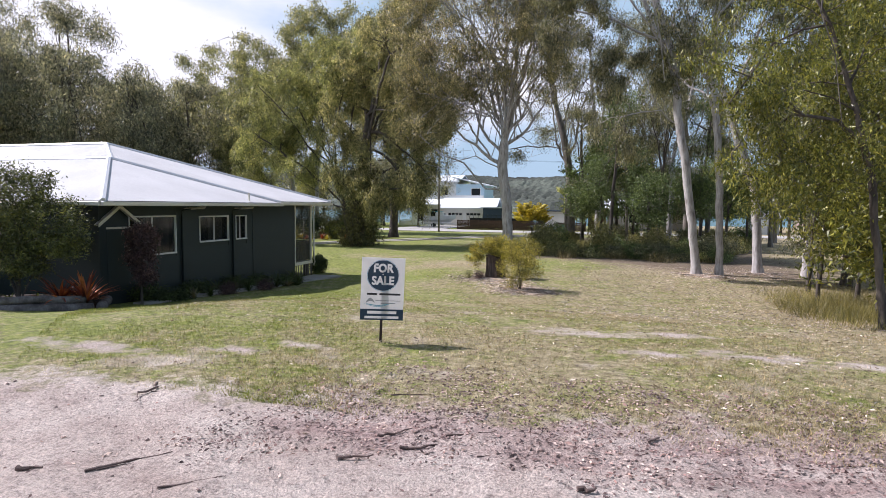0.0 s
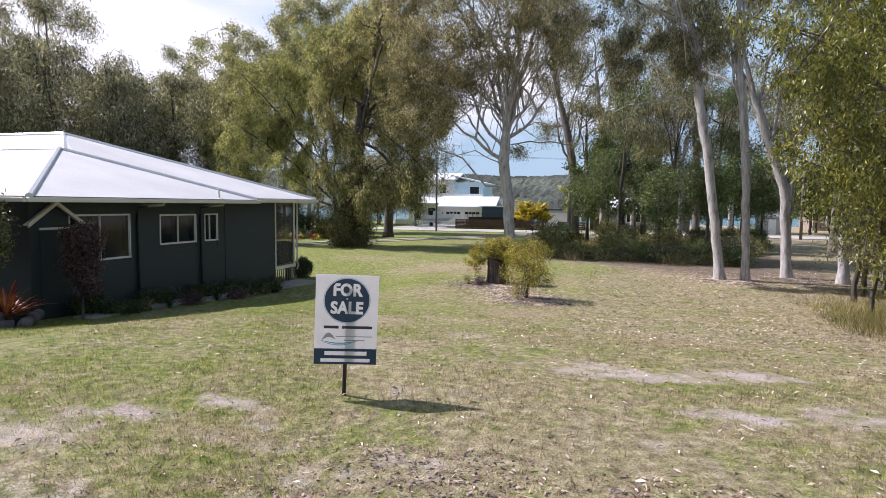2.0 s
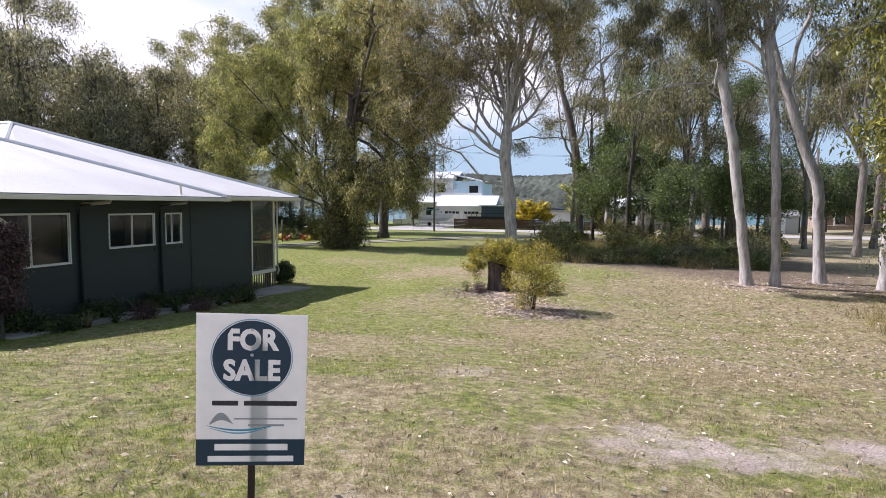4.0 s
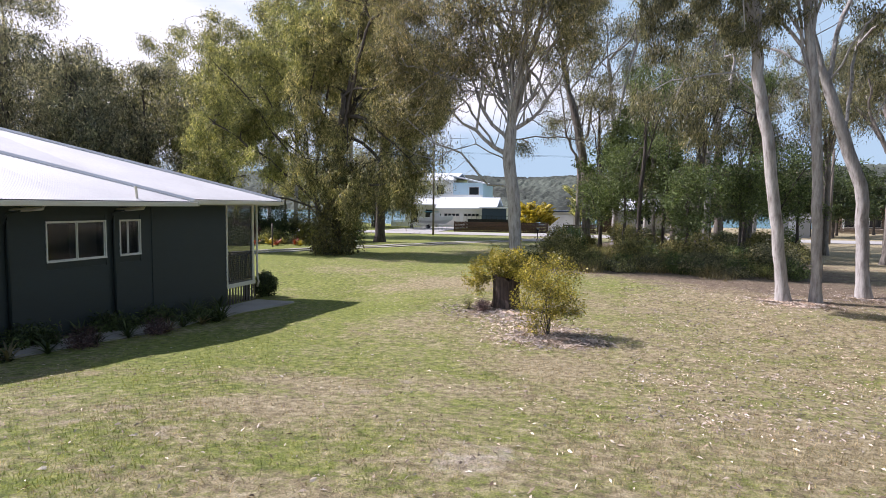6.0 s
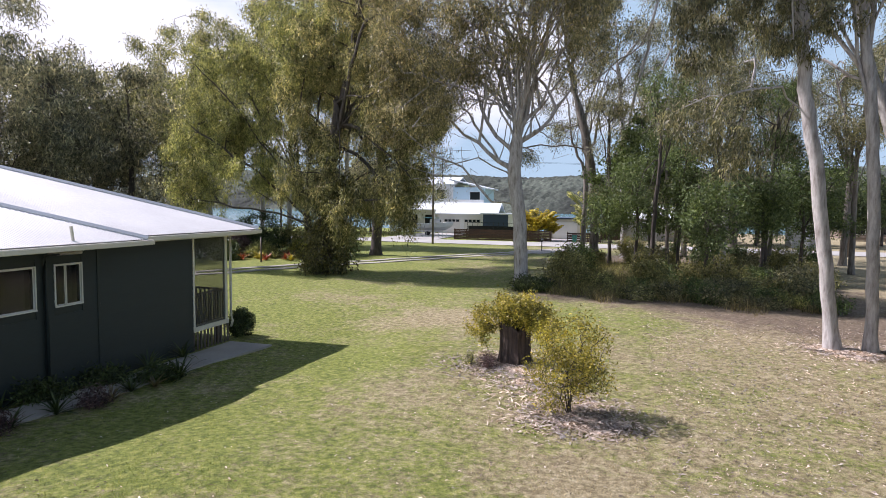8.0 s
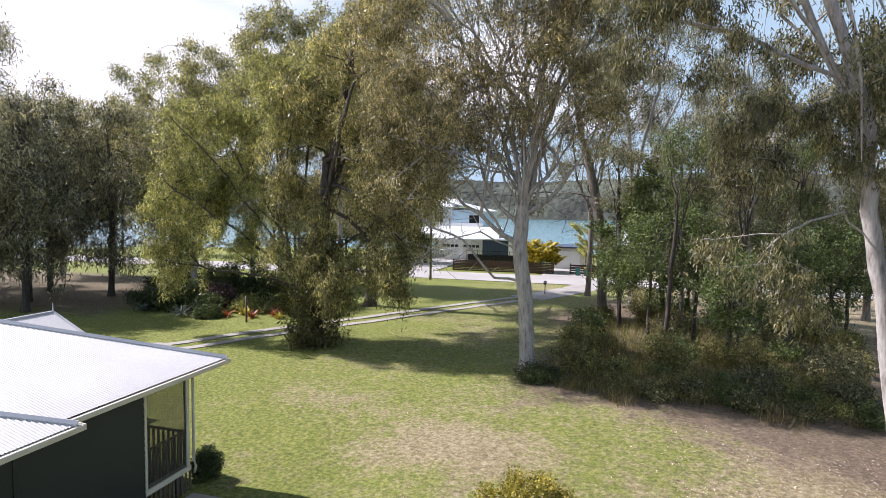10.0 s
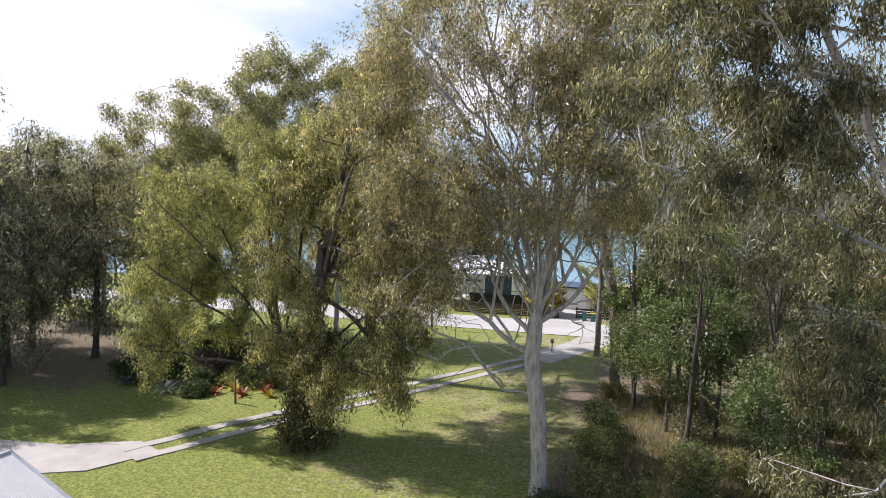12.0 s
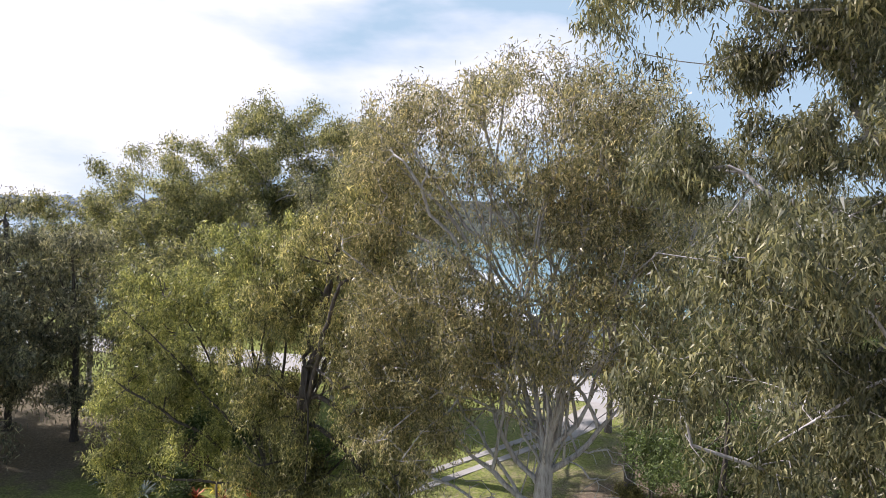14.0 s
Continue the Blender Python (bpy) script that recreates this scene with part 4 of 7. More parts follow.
part("badge", pierced(0, 1.05, 0.235, words, [(0, 1.069, 0.011)]), NAVY, board, "navy disc with the words FOR SALE")
ring = bmesh.new()
disc(ring, 0, 1.05, 0.246, -0.003, 0.0)
part("badge_ring", cutout("badge_ring", ring, disc(bmesh.new(), 0, 1.05, 0.240, -0.02, 0.02)), PALE_BLUE, board)
part("footer", cutout("footer", boxes((-Wd, Wd, -0.004, 0.0, Z0, 0.525)), boxes((-0.22, 0.225, -0.02, 0.02, 0.452, 0.497), (-0.26, 0.262, -0.02, 0.02, 0.378, 0.418))), NAVY, board, "navy strip with two white bars")
part("text_bar", boxes((-0.235, -0.08, -0.003, 0.0, 0.745, 0.775), (-0.045, 0.275, -0.003, 0.0, 0.745, 0.775)), INK, board)
part("text_bar", boxes((-0.105, 0.28, -0.003, 0.0, 0.655, 0.664), (-0.02, 0.20, -0.003, 0.0, 0.612, 0.624)), GREY_PRINT, board)
for mat, thick, rise, x0, x1, z in ((GREY_PRINT, 0.05, 0.05, -0.25, -0.11, 0.625), (AQUA, 0.012, -0.03, -0.27, 0.17, 0.615), (PALE_BLUE, 0.010, -0.034, -0.25, 0.13, 0.60)):
    bm = bmesh.new()
    steps = 14
    top, low = [], []
    for k in range(steps + 1):
        f = k / steps
        x, zz, th = x0 + (x1 - x0) * f, z + rise * math.sin(math.pi * f * (1.0 if rise > 0 else 1.1)), thick * math.sin(math.pi * min(1, f * 0.9 + 0.08))
        top.append(bm.verts.new((x, -0.003, zz + th * 0.5)))
        low.append(bm.verts.new((x, -0.003, zz - th * 0.5)))
    for k in range(steps):
        bm.faces.new((low[k], low[k + 1], top[k + 1], top[k]))
    part("wave_mark", bm, mat, board)
for z in (1.228, 0.545):
    part("bolt", disc(bmesh.new(), 0, z, 0.009, -0.008, 0.0, 10), CAPPING, board)

# ---------------------------------------------------------------- the trees of the lot
WHITE_GUM = "tall gum tree with smooth pale grey trunk and drooping olive leaves"
tree(11, "spreading gum tree with pale trunk and many bare rising limbs", (-5.1, 43.0),
     [(-5.25, 43, 2), (-5.6, 43, 5), (-5.5, 43, 7), (-5.65, 43, 10)],
     [(-6.2, 43, 19.0, 4.4, 3.8, 3.0), (-10.4, 43, 18.0, 2.6, 3.4, 3.2), (-12.4, 43, 19.2, 0.9, 1.6, 1.7), (-3.2, 43, 18.2, 2.6, 3.4, 3.4), (-10.6, 41.4, 12.2, 2.2, 1.6, 2.0), (-7.6, 40.8, 11.8, 2.2, 1.1, 2.0), (-4.2, 41.0, 12.2, 2.0, 1.2, 2.0), (-10.2, 41.2, 8.2, 1.8, 1.4, 1.5), (-2.4, 42, 14.4, 1.7, 2, 2.0), (-12.2, 42.7, 14.2, 1.6, 2, 2.2), (-11.8, 42.5, 10.6, 1.7, 1.8, 1.5),
      (-1.9, 43.5, 12.6, 1.7, 3, 2.4), (-6.2, 41.2, 14.2, 3.4, 1.6, 1.8), (-8.8, 42.6, 11.6, 2.0, 2.0, 1.8), (-5.2, 43, 16.2, 3.2, 2.8, 1.6), (-12.2, 42.5, 7.4, 1.2, 1.1, 0.9),
      (-2.6, 43, 10.6, 1.3, 2, 1.4), (-8.7, 42.4, 9.4, 2.0, 1.4, 1.3), (-6.6, 44.2, 10.6, 1.8, 1.4, 1.3), (-13.2, 42.5, 8.8, 0.9, 1.2, 1.2)],
     1900, 80, BRONZE_LEAF, GUM_BARK, root=0.36, tip=0.0105, spread=0.24, length=0.19, width=0.050, hang=0.28, name="gum_tree", up=0.7, fan=(78, 0.6, 1.0), clump=0.5, bunch=3.0, corners=3,
     dead=([(-9.2, 42.2, 5.2, 2.6, 1.6, 1.7), (-7.8, 42.5, 7.6, 1.8, 1.2, 1.4), (-3.4, 43.2, 6.8, 1.3, 1.2, 1.2), (-5.6, 43, 11.0, 2.6, 1.8, 1.8)], 150),
     limbs=[[(-5.5, 43, 6.6), (-5.9, 43, 9), (-6.3, 43.2, 13), (-6.6, 43.2, 18)], [(-5.5, 43, 6.9), (-5.0, 42.8, 9), (-4.7, 42.8, 12.5), (-4.9, 43, 18)],
            [(-5.5, 43, 5.4), (-7, 43, 7.4), (-8.6, 43, 11), (-9.6, 43, 15)], [(-5.5, 43, 6.8), (-4.4, 43.3, 8.3), (-3.2, 43.4, 11.5), (-2.6, 43.3, 15)],
            [(-5.5, 43, 6.2), (-6.6, 42.4, 8.6), (-7.4, 41.6, 12.2)], [(-5.5, 43, 6.5), (-5.4, 42.2, 9), (-5.2, 41.2, 12.5)],
            [(-5.5, 43, 7.0), (-6.4, 43.2, 9.4), (-7.7, 43.4, 13), (-8.6, 43.4, 18)], [(-5.5, 43, 7.2), (-5.5, 43.4, 10), (-5.6, 43.6, 14), (-5.8, 43.6, 19)], [(-5.5, 43, 6.6), (-4.8, 43.4, 9.4), (-3.9, 43.4, 13), (-3.6, 43.4, 18)],
            [(-5.4, 43, 2.9), (-6.8, 42.9, 3.4), (-8.3, 42.8, 5.0), (-9.8, 42.7, 5.7), (-11.4, 42.5, 7.0)], [(-5.6, 43, 5.0), (-7.6, 42.7, 6.2), (-9.3, 42.6, 8.0), (-11.2, 42.6, 10.5)],
            [(-5.5, 43, 4.4), (-6.6, 42.4, 5.3), (-8.0, 42.0, 5.4), (-9.4, 41.8, 4.6), (-10.6, 41.6, 4.9)],
            [(-5.5, 43, 6.0), (-4.2, 43.4, 7.0), (-3.0, 43.5, 8.8), (-2.0, 43.5, 10.8)]])
tree(12, "broad weeping tree with an ivy-covered dark trunk", (-17.4, 44.8),
     [(-17.3, 44.8, 2), (-17.0, 44.8, 5), (-16.6, 44.8, 9)],
     [(-14.2, 46, 16.8, 2.5, 4.4, 2.9), (-15.5, 47.6, 13.3, 3.6, 6.4, 3.2), (-17.4, 47.4, 9.8, 3.3, 6.0, 3.0), (-13.5, 47.6, 9.8, 2.8, 6.0, 3.3), (-18.2, 44.4, 6, 2.2, 2.3, 2.6), (-13.4, 44.5, 5.2, 2.2, 2.4, 2.5), (-15.6, 43.8, 3.2, 1.8, 1.6, 1.6), (-12.6, 44.2, 4.4, 2.0, 2, 2.2), (-11.6, 44, 8, 2, 2, 2.4)],
     1240, 126, WEEP_LEAF, DARK_BARK, root=0.5, tip=0.009, spread=0.19, length=0.22, width=0.054, corners=3, hang=0.55, droop=1.2, name="weeping_tree", fan=(18, 0.3, 1.0), clump=0.5, bunch=4.5)
tree(27, "broad tree with drooping yellow-green foliage behind the drive", (-19.0, 46.6),
     [(-19.4, 46.5, 2.5), (-20.5, 46.2, 6)],
     [(-20.3, 45.6, 12.8, 2.9, 3.2, 2.7), (-24.2, 45.5, 10.8, 3.1, 3.2, 3.0), (-26.4, 45.5, 7.4, 2.2, 2.8, 2.6), (-26.8, 45.5, 3.8, 1.8, 2.3, 2.0), (-22.6, 45, 6.4, 2.6, 2, 2.4), (-18, 45.8, 13.6, 2.3, 2.4, 2.2)],
     760, 120, LIME_LEAF, DARK_BARK, root=0.17, tip=0.009, spread=0.19, length=0.22, width=0.058, corners=3, hang=0.45, droop=1.0, name="weeping_tree", fan=(14, 0.3, 1.0), clump=0.48, bunch=6)
tree(13, "dark dense tree with a stout brown trunk", (-19.5, 58),
     [(-19.4, 58, 3), (-19, 58, 8), (-18.5, 58, 13)],
     [(-16.5, 58, 13, 4.5, 4, 5), (-20.5, 59, 17, 4, 4, 4), (-15, 57, 6.5, 2.6, 3, 3), (-22, 58, 8, 3, 3, 3), (-17.5, 53.5, 11, 3.2, 2.4, 3.4), (-18, 63, 12, 4, 3, 4)],
     620, 70, PINE_LEAF, DARK_BARK, root=0.42, spread=0.36, length=0.25, width=0.050, name="tree", corners=3)
tree(14, "gum tree with a dark forked trunk and a long low limb", (-1.95, 59.5),
     [(-2.1, 59.5, 3), (-2.2, 59.5, 5), (-3.1, 59.5, 9.4), (-4, 59.5, 12.6), (-4.4, 59.5, 15)],
     [(-4.5, 59.5, 18, 4, 4, 3.6), (-1, 59.5, 17, 3.3, 4, 3.6), (-7, 59, 8, 1.8, 1.8, 1.4), (-6, 59, 13, 2.4, 3, 2.6), (0.5, 59.5, 12, 2, 2, 2.4)],
     230, 76, GUM_LEAF, GREY_BARK, root=0.34, spread=0.33, length=0.25, width=0.050, name="gum_tree", up=0.5, fan=(12, 0.4, 1.0), clump=0.42, bunch=9, corners=3)
tree(15, "slim gum tree with a pale grey trunk", (0.3, 64.5),
     [(0.1, 64.3, 4), (-0.3, 64, 11), (-0.9, 64, 16)],
     [(1, 64, 20, 4.3, 4, 3.8), (-2, 65, 17, 2.8, 3, 3), (2.5, 64, 14, 2.5, 2.5, 2.5)],
     190, 76, GUM_LEAF, GUM_BARK, root=0.28, spread=0.36, length=0.25, width=0.050, name="gum_tree", up=0.5, fan=(12, 0.4, 1.0), clump=0.42, bunch=9, corners=3)
tree(16, "small dense tree with glossy dark green leaves", (2.2, 60),
     [(2.0, 60, 2), (1.9, 60, 4), (1.6, 60, 6.5)],
     [(1.8, 60, 7, 2.8, 2.5, 2.8), (-0.5, 60, 4.5, 1.5, 1.6, 2), (4, 60, 5.2, 1.7, 2, 2), (2, 59, 3, 2, 1.6, 1.5)],
     260, 84, FIG_LEAF, DARK_BARK, root=0.16, spread=0.28, length=0.22, width=0.144, droop=0.3, hang=0.1, name="tree")
tree(17, "gum tree with a pale trunk that forks high", (8.9, 66),
     [(8.8, 66, 3), (8.6, 66, 7.6), (7.6, 66, 13)],
     [(7, 66, 15, 3.8, 4, 4.3), (11, 66, 14, 3.3, 3.5, 3.8), (9, 66, 19, 4, 4, 3), (5, 67, 10, 2, 2, 2)],
     200, 70, GUM_LEAF, GREY_BARK, root=0.36, spread=0.36, length=0.25, width=0.050, name="gum_tree", up=0.5, fan=(12, 0.4, 1.0), clump=0.42, bunch=9, corners=3)
tree(18, "low gum tree with drooping pale olive leaves", (10, 60),
     [(9.9, 60, 2), (9.6, 60, 4), (9.2, 60, 6)],
     [(9, 59, 7, 2.4, 2.5, 2.8), (12, 59, 4.5, 2, 2, 2.2), (7.8, 59, 4.5, 1.6, 1.8, 1.8), (11, 59, 9, 2, 2, 2)],
     150, 110, GUM_LEAF, GREY_BARK, root=0.16, spread=0.40, length=0.25, width=0.050, hang=0.6, name="gum_tree", corners=3)
tree(19, "low gum tree with drooping pale olive leaves", (14.5, 57),
     [(14.4, 57, 3), (14.4, 57, 8)],
     [(14.5, 57, 10.5, 3, 3, 2.6), (12.8, 57, 8, 1.8, 2, 1.6), (16.5, 57, 9, 2, 2, 1.6)],
     140, 110, GUM_LEAF, GREY_BARK, root=0.17, spread=0.40, length=0.25, width=0.050, hang=0.6, name="gum_tree", corners=3)
tree(20, WHITE_GUM, (5.97, 32.4),
     [(5.5, 32.4, 2.6), (4.85, 32.4, 6.7), (4.65, 32.4, 9.1), (3.9, 32.4, 11.3), (3.3, 32.3, 12.9), (2.6, 32, 15)],
     [(2, 31.5, 15.5, 3.4, 3.5, 3.3), (-0.6, 30.5, 14, 2.3, 2.5, 2.8), (0.6, 30.5, 11.2, 2, 2.4, 1.6), (4, 33, 18.5, 4, 4, 3), (3.4, 31.5, 8.6, 2, 2, 1.0), (-0.8, 31.5, 18.8, 2.6, 2.6, 2.4), (-1.3, 31.5, 16, 2.0, 2.4, 2), (0.8, 32, 21, 3.2, 2.8, 1.8), (1.2, 31.3, 6.9, 0.9, 0.9, 1.5), (2.7, 30.3, 5.6, 0.8, 0.8, 1.4), (2.2, 30.8, 8.2, 1.2, 1.0, 1.2), (-0.3, 23.4, 14.9, 0.45, 0.45, 0.9), (0.7, 23.8, 13.9, 0.6, 0.6, 0.9), (1.5, 25.0, 16.2, 0.8, 0.8, 0.8)],
     980, 190, GUM_LEAF, GUM_BARK, root=0.195, tip=0.006, spread=0.15, length=0.165, width=0.036, corners=3, hang=0.2, droop=1.5, bunch=5.5, name="gum_tree", up=0.5, fan=(10, 0.5, 1.0), clump=0.36,
     limbs=[[(3.3, 32.3, 12.9), (2.6, 29.5, 14.6), (1.6, 26.5, 15.8), (0.7, 24.2, 15.7), (-0.2, 23.4, 15.2)]])
tree(21, WHITE_GUM, (6.95, 32.4),
     [(6.8, 32.4, 3.5), (6.5, 32.4, 6.6), (6.2, 32.4, 9), (6.3, 32.8, 13)],
     [(7, 33, 16, 4, 4, 4), (9, 33, 11.5, 2.8, 3, 2.3), (5.6, 30.5, 10.2, 2, 2, 1.3)],
     420, 84, GUM_LEAF, GUM_BARK, root=0.165, tip=0.007, spread=0.2, corners=3, length=0.19, width=0.046, hang=0.2, droop=1.5, name="gum_tree", up=0.5, fan=(10, 0.5, 1.0), clump=0.38)
tree(22, WHITE_GUM, (9.0, 34.2),
     [(8.7, 34.2, 3), (7.4, 34.2, 6.6), (6.6, 34.5, 10)],
     [(7, 36, 14, 4, 4, 4), (10.8, 35.5, 10.5, 2.8, 3, 2.6), (4.2, 36, 11, 2.5, 2.5, 2.2)],
     400, 84, GUM_LEAF, GUM_BARK, root=0.21, tip=0.007, spread=0.2, corners=3, length=0.19, width=0.046, hang=0.2, droop=1.5, name="gum_tree", up=0.5, fan=(10, 0.5, 1.0), clump=0.38)
tree(23, WHITE_GUM, (10.8, 33.0),
     [(10.8, 33, 3), (10.9, 33, 7), (11.2, 33, 11)],
     [(11, 33, 8, 3, 3, 3.5), (12.5, 32.5, 13, 4, 4, 4)],
     360, 84, GUM_LEAF, GUM_BARK, root=0.2, spread=0.2, corners=3, length=0.19, width=0.046, hang=0.2, droop=1.5, name="gum_tree", up=0.5, fan=(10, 0.5, 1.0), clump=0.38)
tree(24, "leafy young tree with yellow-green leaves at the lawn's edge", (8.45, 18),
     [(7.95, 18, 3.07), (7.24, 18, 5.73), (6.6, 18, 7.2)],
     [(5.3, 18, 3.1, 1.15, 1.3, 1.0), (6.5, 18, 2.5, 0.9, 0.9, 0.6), (5.2, 18, 5.4, 1.2, 1.4, 1.1), (6.4, 17.7, 4.2, 1.6, 1.5, 1.5), (6.3, 18, 6.8, 2.0, 1.8, 1.2), (8.4, 18.3, 5.2, 1.5, 1.8, 2.0), (8.8, 18.3, 3.2, 0.9, 1.1, 0.8)],
     560, 50, WATTLE_LEAF, DARK_BARK, root=0.085, tip=0.004, spread=0.14, length=0.14, width=0.034, hang=0.14, name="young_tree", clump=0.3, bunch=5.5, crook=0.2)
tree(25, "leafy young tree with yellow-green leaves at the lawn's edge", (10.6, 23),
     [(10.4, 23, 3), (10, 23, 7)],
     [(9.5, 23, 7.5, 2.5, 2.5, 2.6), (8.6, 23, 4, 1.8, 2, 2), (11.5, 23, 4.5, 2, 2.4, 3)],
     330, 90, WATTLE_LEAF, DARK_BARK, root=0.12, tip=0.006, spread=0.24, corners=3, length=0.16, width=0.055, hang=0.2, name="young_tree")
tree(26, "leafy young tree with yellow-green leaves at the lawn's edge", (13.2, 28),
     [(13.1, 28, 3), (12.9, 28, 7)],
     [(12.8, 28, 8, 3, 2.8, 3), (12, 27.5, 4, 2.2, 2, 2), (15, 28, 5, 2.4, 2.4, 3)],
     300, 80, WATTLE_LEAF, DARK_BARK, root=0.14, spread=0.30, corners=3, length=0.18, width=0.060, hang=0.2, name="young_tree")

# crowded saplings and dead stems behind them
for k, (x, y, h, leaf) in enumerate([(9.4, 27.5, 7.5, GUM_LEAF), (10.2, 29.0, 8.5, WATTLE_LEAF), (11.6, 30.0, 8, GUM_LEAF), (8.9, 24.6, 5.5, WATTLE_LEAF), (10.4, 25.6, 6.5, GUM_LEAF), (12.6, 33.5, 9, GUM_LEAF), (13.6, 36, 9, GUM_LEAF), (9.6, 21.6, 4.6, WATTLE_LEAF)]):
    tree(140 + k, "crowded sapling with a thin grey stem and sparse leaves", (x, y), [(x + 0.1, y, h * 0.35), (x - 0.2, y, h * 0.7), (x - 0.1, y, h * 0.9)],
         [(x, y, h * 0.82, h * 0.16, h * 0.16, h * 0.14), (x - 0.4, y - 0.2, h * 0.55, h * 0.17, h * 0.17, h * 0.13), (x + 0.4, y, h * 0.32, h * 0.14, h * 0.14, h * 0.12), (x - 0.2, y - 0.3, h * 0.14, h * 0.12, h * 0.12, h * 0.08)],
         150, 40, leaf, DARK_BARK, root=0.035 + 0.005 * h, tip=0.005, spread=0.14, length=0.14, width=0.04, hang=0.12, corners=3, name="sapling", group="crowded saplings", clump=0.3, crook=0.25, up=0.2)

# the dark wood west of the lot
for k, (x, y, h, w) in enumerate([(-61, 50, 25.5, 5.0), (-56, 53, 25, 4.8), (-51.5, 50, 23.5, 4.4), (-48, 55, 19.5, 3.8), (-45, 50.5, 16, 3.2), (-41.5, 55, 15.5, 2.8),
                                  (-54, 46, 21, 3.6), (-66, 56, 25, 4.5), (-38.5, 59, 13, 2.6),
                                  (-44.5, 43, 17, 3.2), (-49, 39.5, 19, 3.6), (-41, 47, 14.5, 2.8), (-53, 42.5, 20, 3.8), (-58, 45.5, 22, 4)]):
    tree(40 + k, "tall dark she-oak with fine drooping needles", (x, y), [(x + 0.3, y, h * 0.4), (x, y, h * 0.8)],
         [(x, y, h * 0.80, w * 0.8, w * 0.8, h * 0.17), (x + 0.4, y, h * 0.55, w, w, h * 0.2), (x - 0.5, y, h * 0.33, w * 0.95, w * 0.95, h * 0.16), (x + 0.5, y, h * 0.17, w * 0.6, w * 0.6, h * 0.08)],
         180, 84, PINE_LEAF, DARK_BARK, root=0.24, spread=0.42, length=0.42, width=0.095, corners=3, clump=0.8, droop=1.0, hang=0.4, name="she_oak", group="dark wood")
for k, (x, y, h, w) in enumerate([(-59, 66, 18.2, 4.4), (-54, 68, 18.5, 4.2), (-48, 70, 23.8, 4.8), (-43, 67, 23.6, 4.8), (-38, 70, 25.4, 5.0), (-33.5, 68, 26.8, 5.2), (-28, 70, 27.0, 5.2), (-23.5, 68, 26.4, 5.0),
                                  (-34.7, 56.6, 14.5, 2.8)]):
    tree(60 + k, "tall grey-green gum tree with a slim pale trunk", (x, y), [(x + 0.3, y, h * 0.35), (x, y, h * 0.72)],
         [(x, y, h * 0.85, w * 0.9, w * 0.9, h * 0.13), (x + 1.2, y - 0.5, h * 0.66, w, w, h * 0.13), (x - 1.6, y - 0.5, h * 0.58, w * 0.8, w * 0.8, h * 0.13), (x + 0.4, y - 1, h * 0.44, w * 0.6, w * 0.6, h * 0.09)],
         300, 100, GREY_LEAF, GUM_BARK, root=0.24, spread=0.40, length=0.32, width=0.11, droop=0.8, hang=0.3, name="gum_tree", group="gums behind the lot", up=0.5, fan=(12, 0.4, 1.0), clump=0.65, bunch=7.5, corners=3)

# slim extra stems among the thicket's gums
for k, (x, y, h, lean) in enumerate([(1.6, 50.5, 12, 0.6), (3.0, 55.5, 13, -0.5), (5.2, 50.0, 11, 0.4), (6.6, 58.5, 13, -0.7), (8.6, 54.0, 12, 0.5), (4.0, 61.5, 14, 0.3), (-0.8, 57.0, 13, -0.4), (9.6, 57.5, 12, 0.8)]):
    tree(160 + k, "slim dark-stemmed tree in the thicket", (x, y), [(x + lean * 0.4, y, h * 0.35), (x + lean, y, h * 0.75)],
         [(x + lean, y, h * 0.84, 1.5, 1.5, h * 0.12), (x + lean * 0.5, y, h * 0.62, 1.2, 1.2, h * 0.09), (x - 0.4, y, h * 0.36, 0.9, 0.9, h * 0.07)],
         90, 50, (FIG_LEAF if k in (0, 4) else GUM_LEAF), (DARK_BARK, GREY_BARK)[k % 2], root=0.13, tip=0.008, spread=0.25, length=0.2, width=0.055, corners=3, name="slim_tree", group="slim trees of the thicket", clump=0.4, crook=0.2)

# thicket east of the lot
for k, (x, y, h, w, bark) in enumerate([(5.4, 69, 20, 4, GREY_BARK), (12.6, 71, 19, 4, GUM_BARK), (16.5, 65, 18, 3.8, GREY_BARK), (3.2, 75, 20, 4, GUM_BARK), (20, 60, 17, 4, GREY_BARK),
                                        (15.5, 50, 14, 3.4, GREY_BARK), (6.3, 55, 15, 3, GUM_BARK), (-3.5, 71, 17, 3.2, GREY_BARK)]):
    tree(80 + k, "slender gum tree with several leaning stems and hanging leaves", (x, y), [(x + 0.2, y, h * 0.3), (x - 0.3, y, h * 0.5)],
         [(x, y, h * 0.84, w * 0.9, w * 0.9, h * 0.13), (x + 1.2, y, h * 0.70, w * 0.8, w * 0.8, h * 0.12), (x - 1.4, y, h * 0.64, w * 0.7, w * 0.7, h * 0.11)],
         170, 60, GUM_LEAF, bark, root=0.24, spread=0.30, length=0.25, width=0.050, corners=3, clump=0.42, bunch=9, droop=1.1, hang=0.4, name="gum_tree", group="gums of the thicket", up=0.6,
         limbs=[[(x - 0.1, y, h * 0.35), (x - 1.2, y, h * 0.55), (x - 1.6, y, h * 0.75)], [(x, y, h * 0.4), (x + 1.0, y, h * 0.6), (x + 1.5, y, h * 0.8)]])
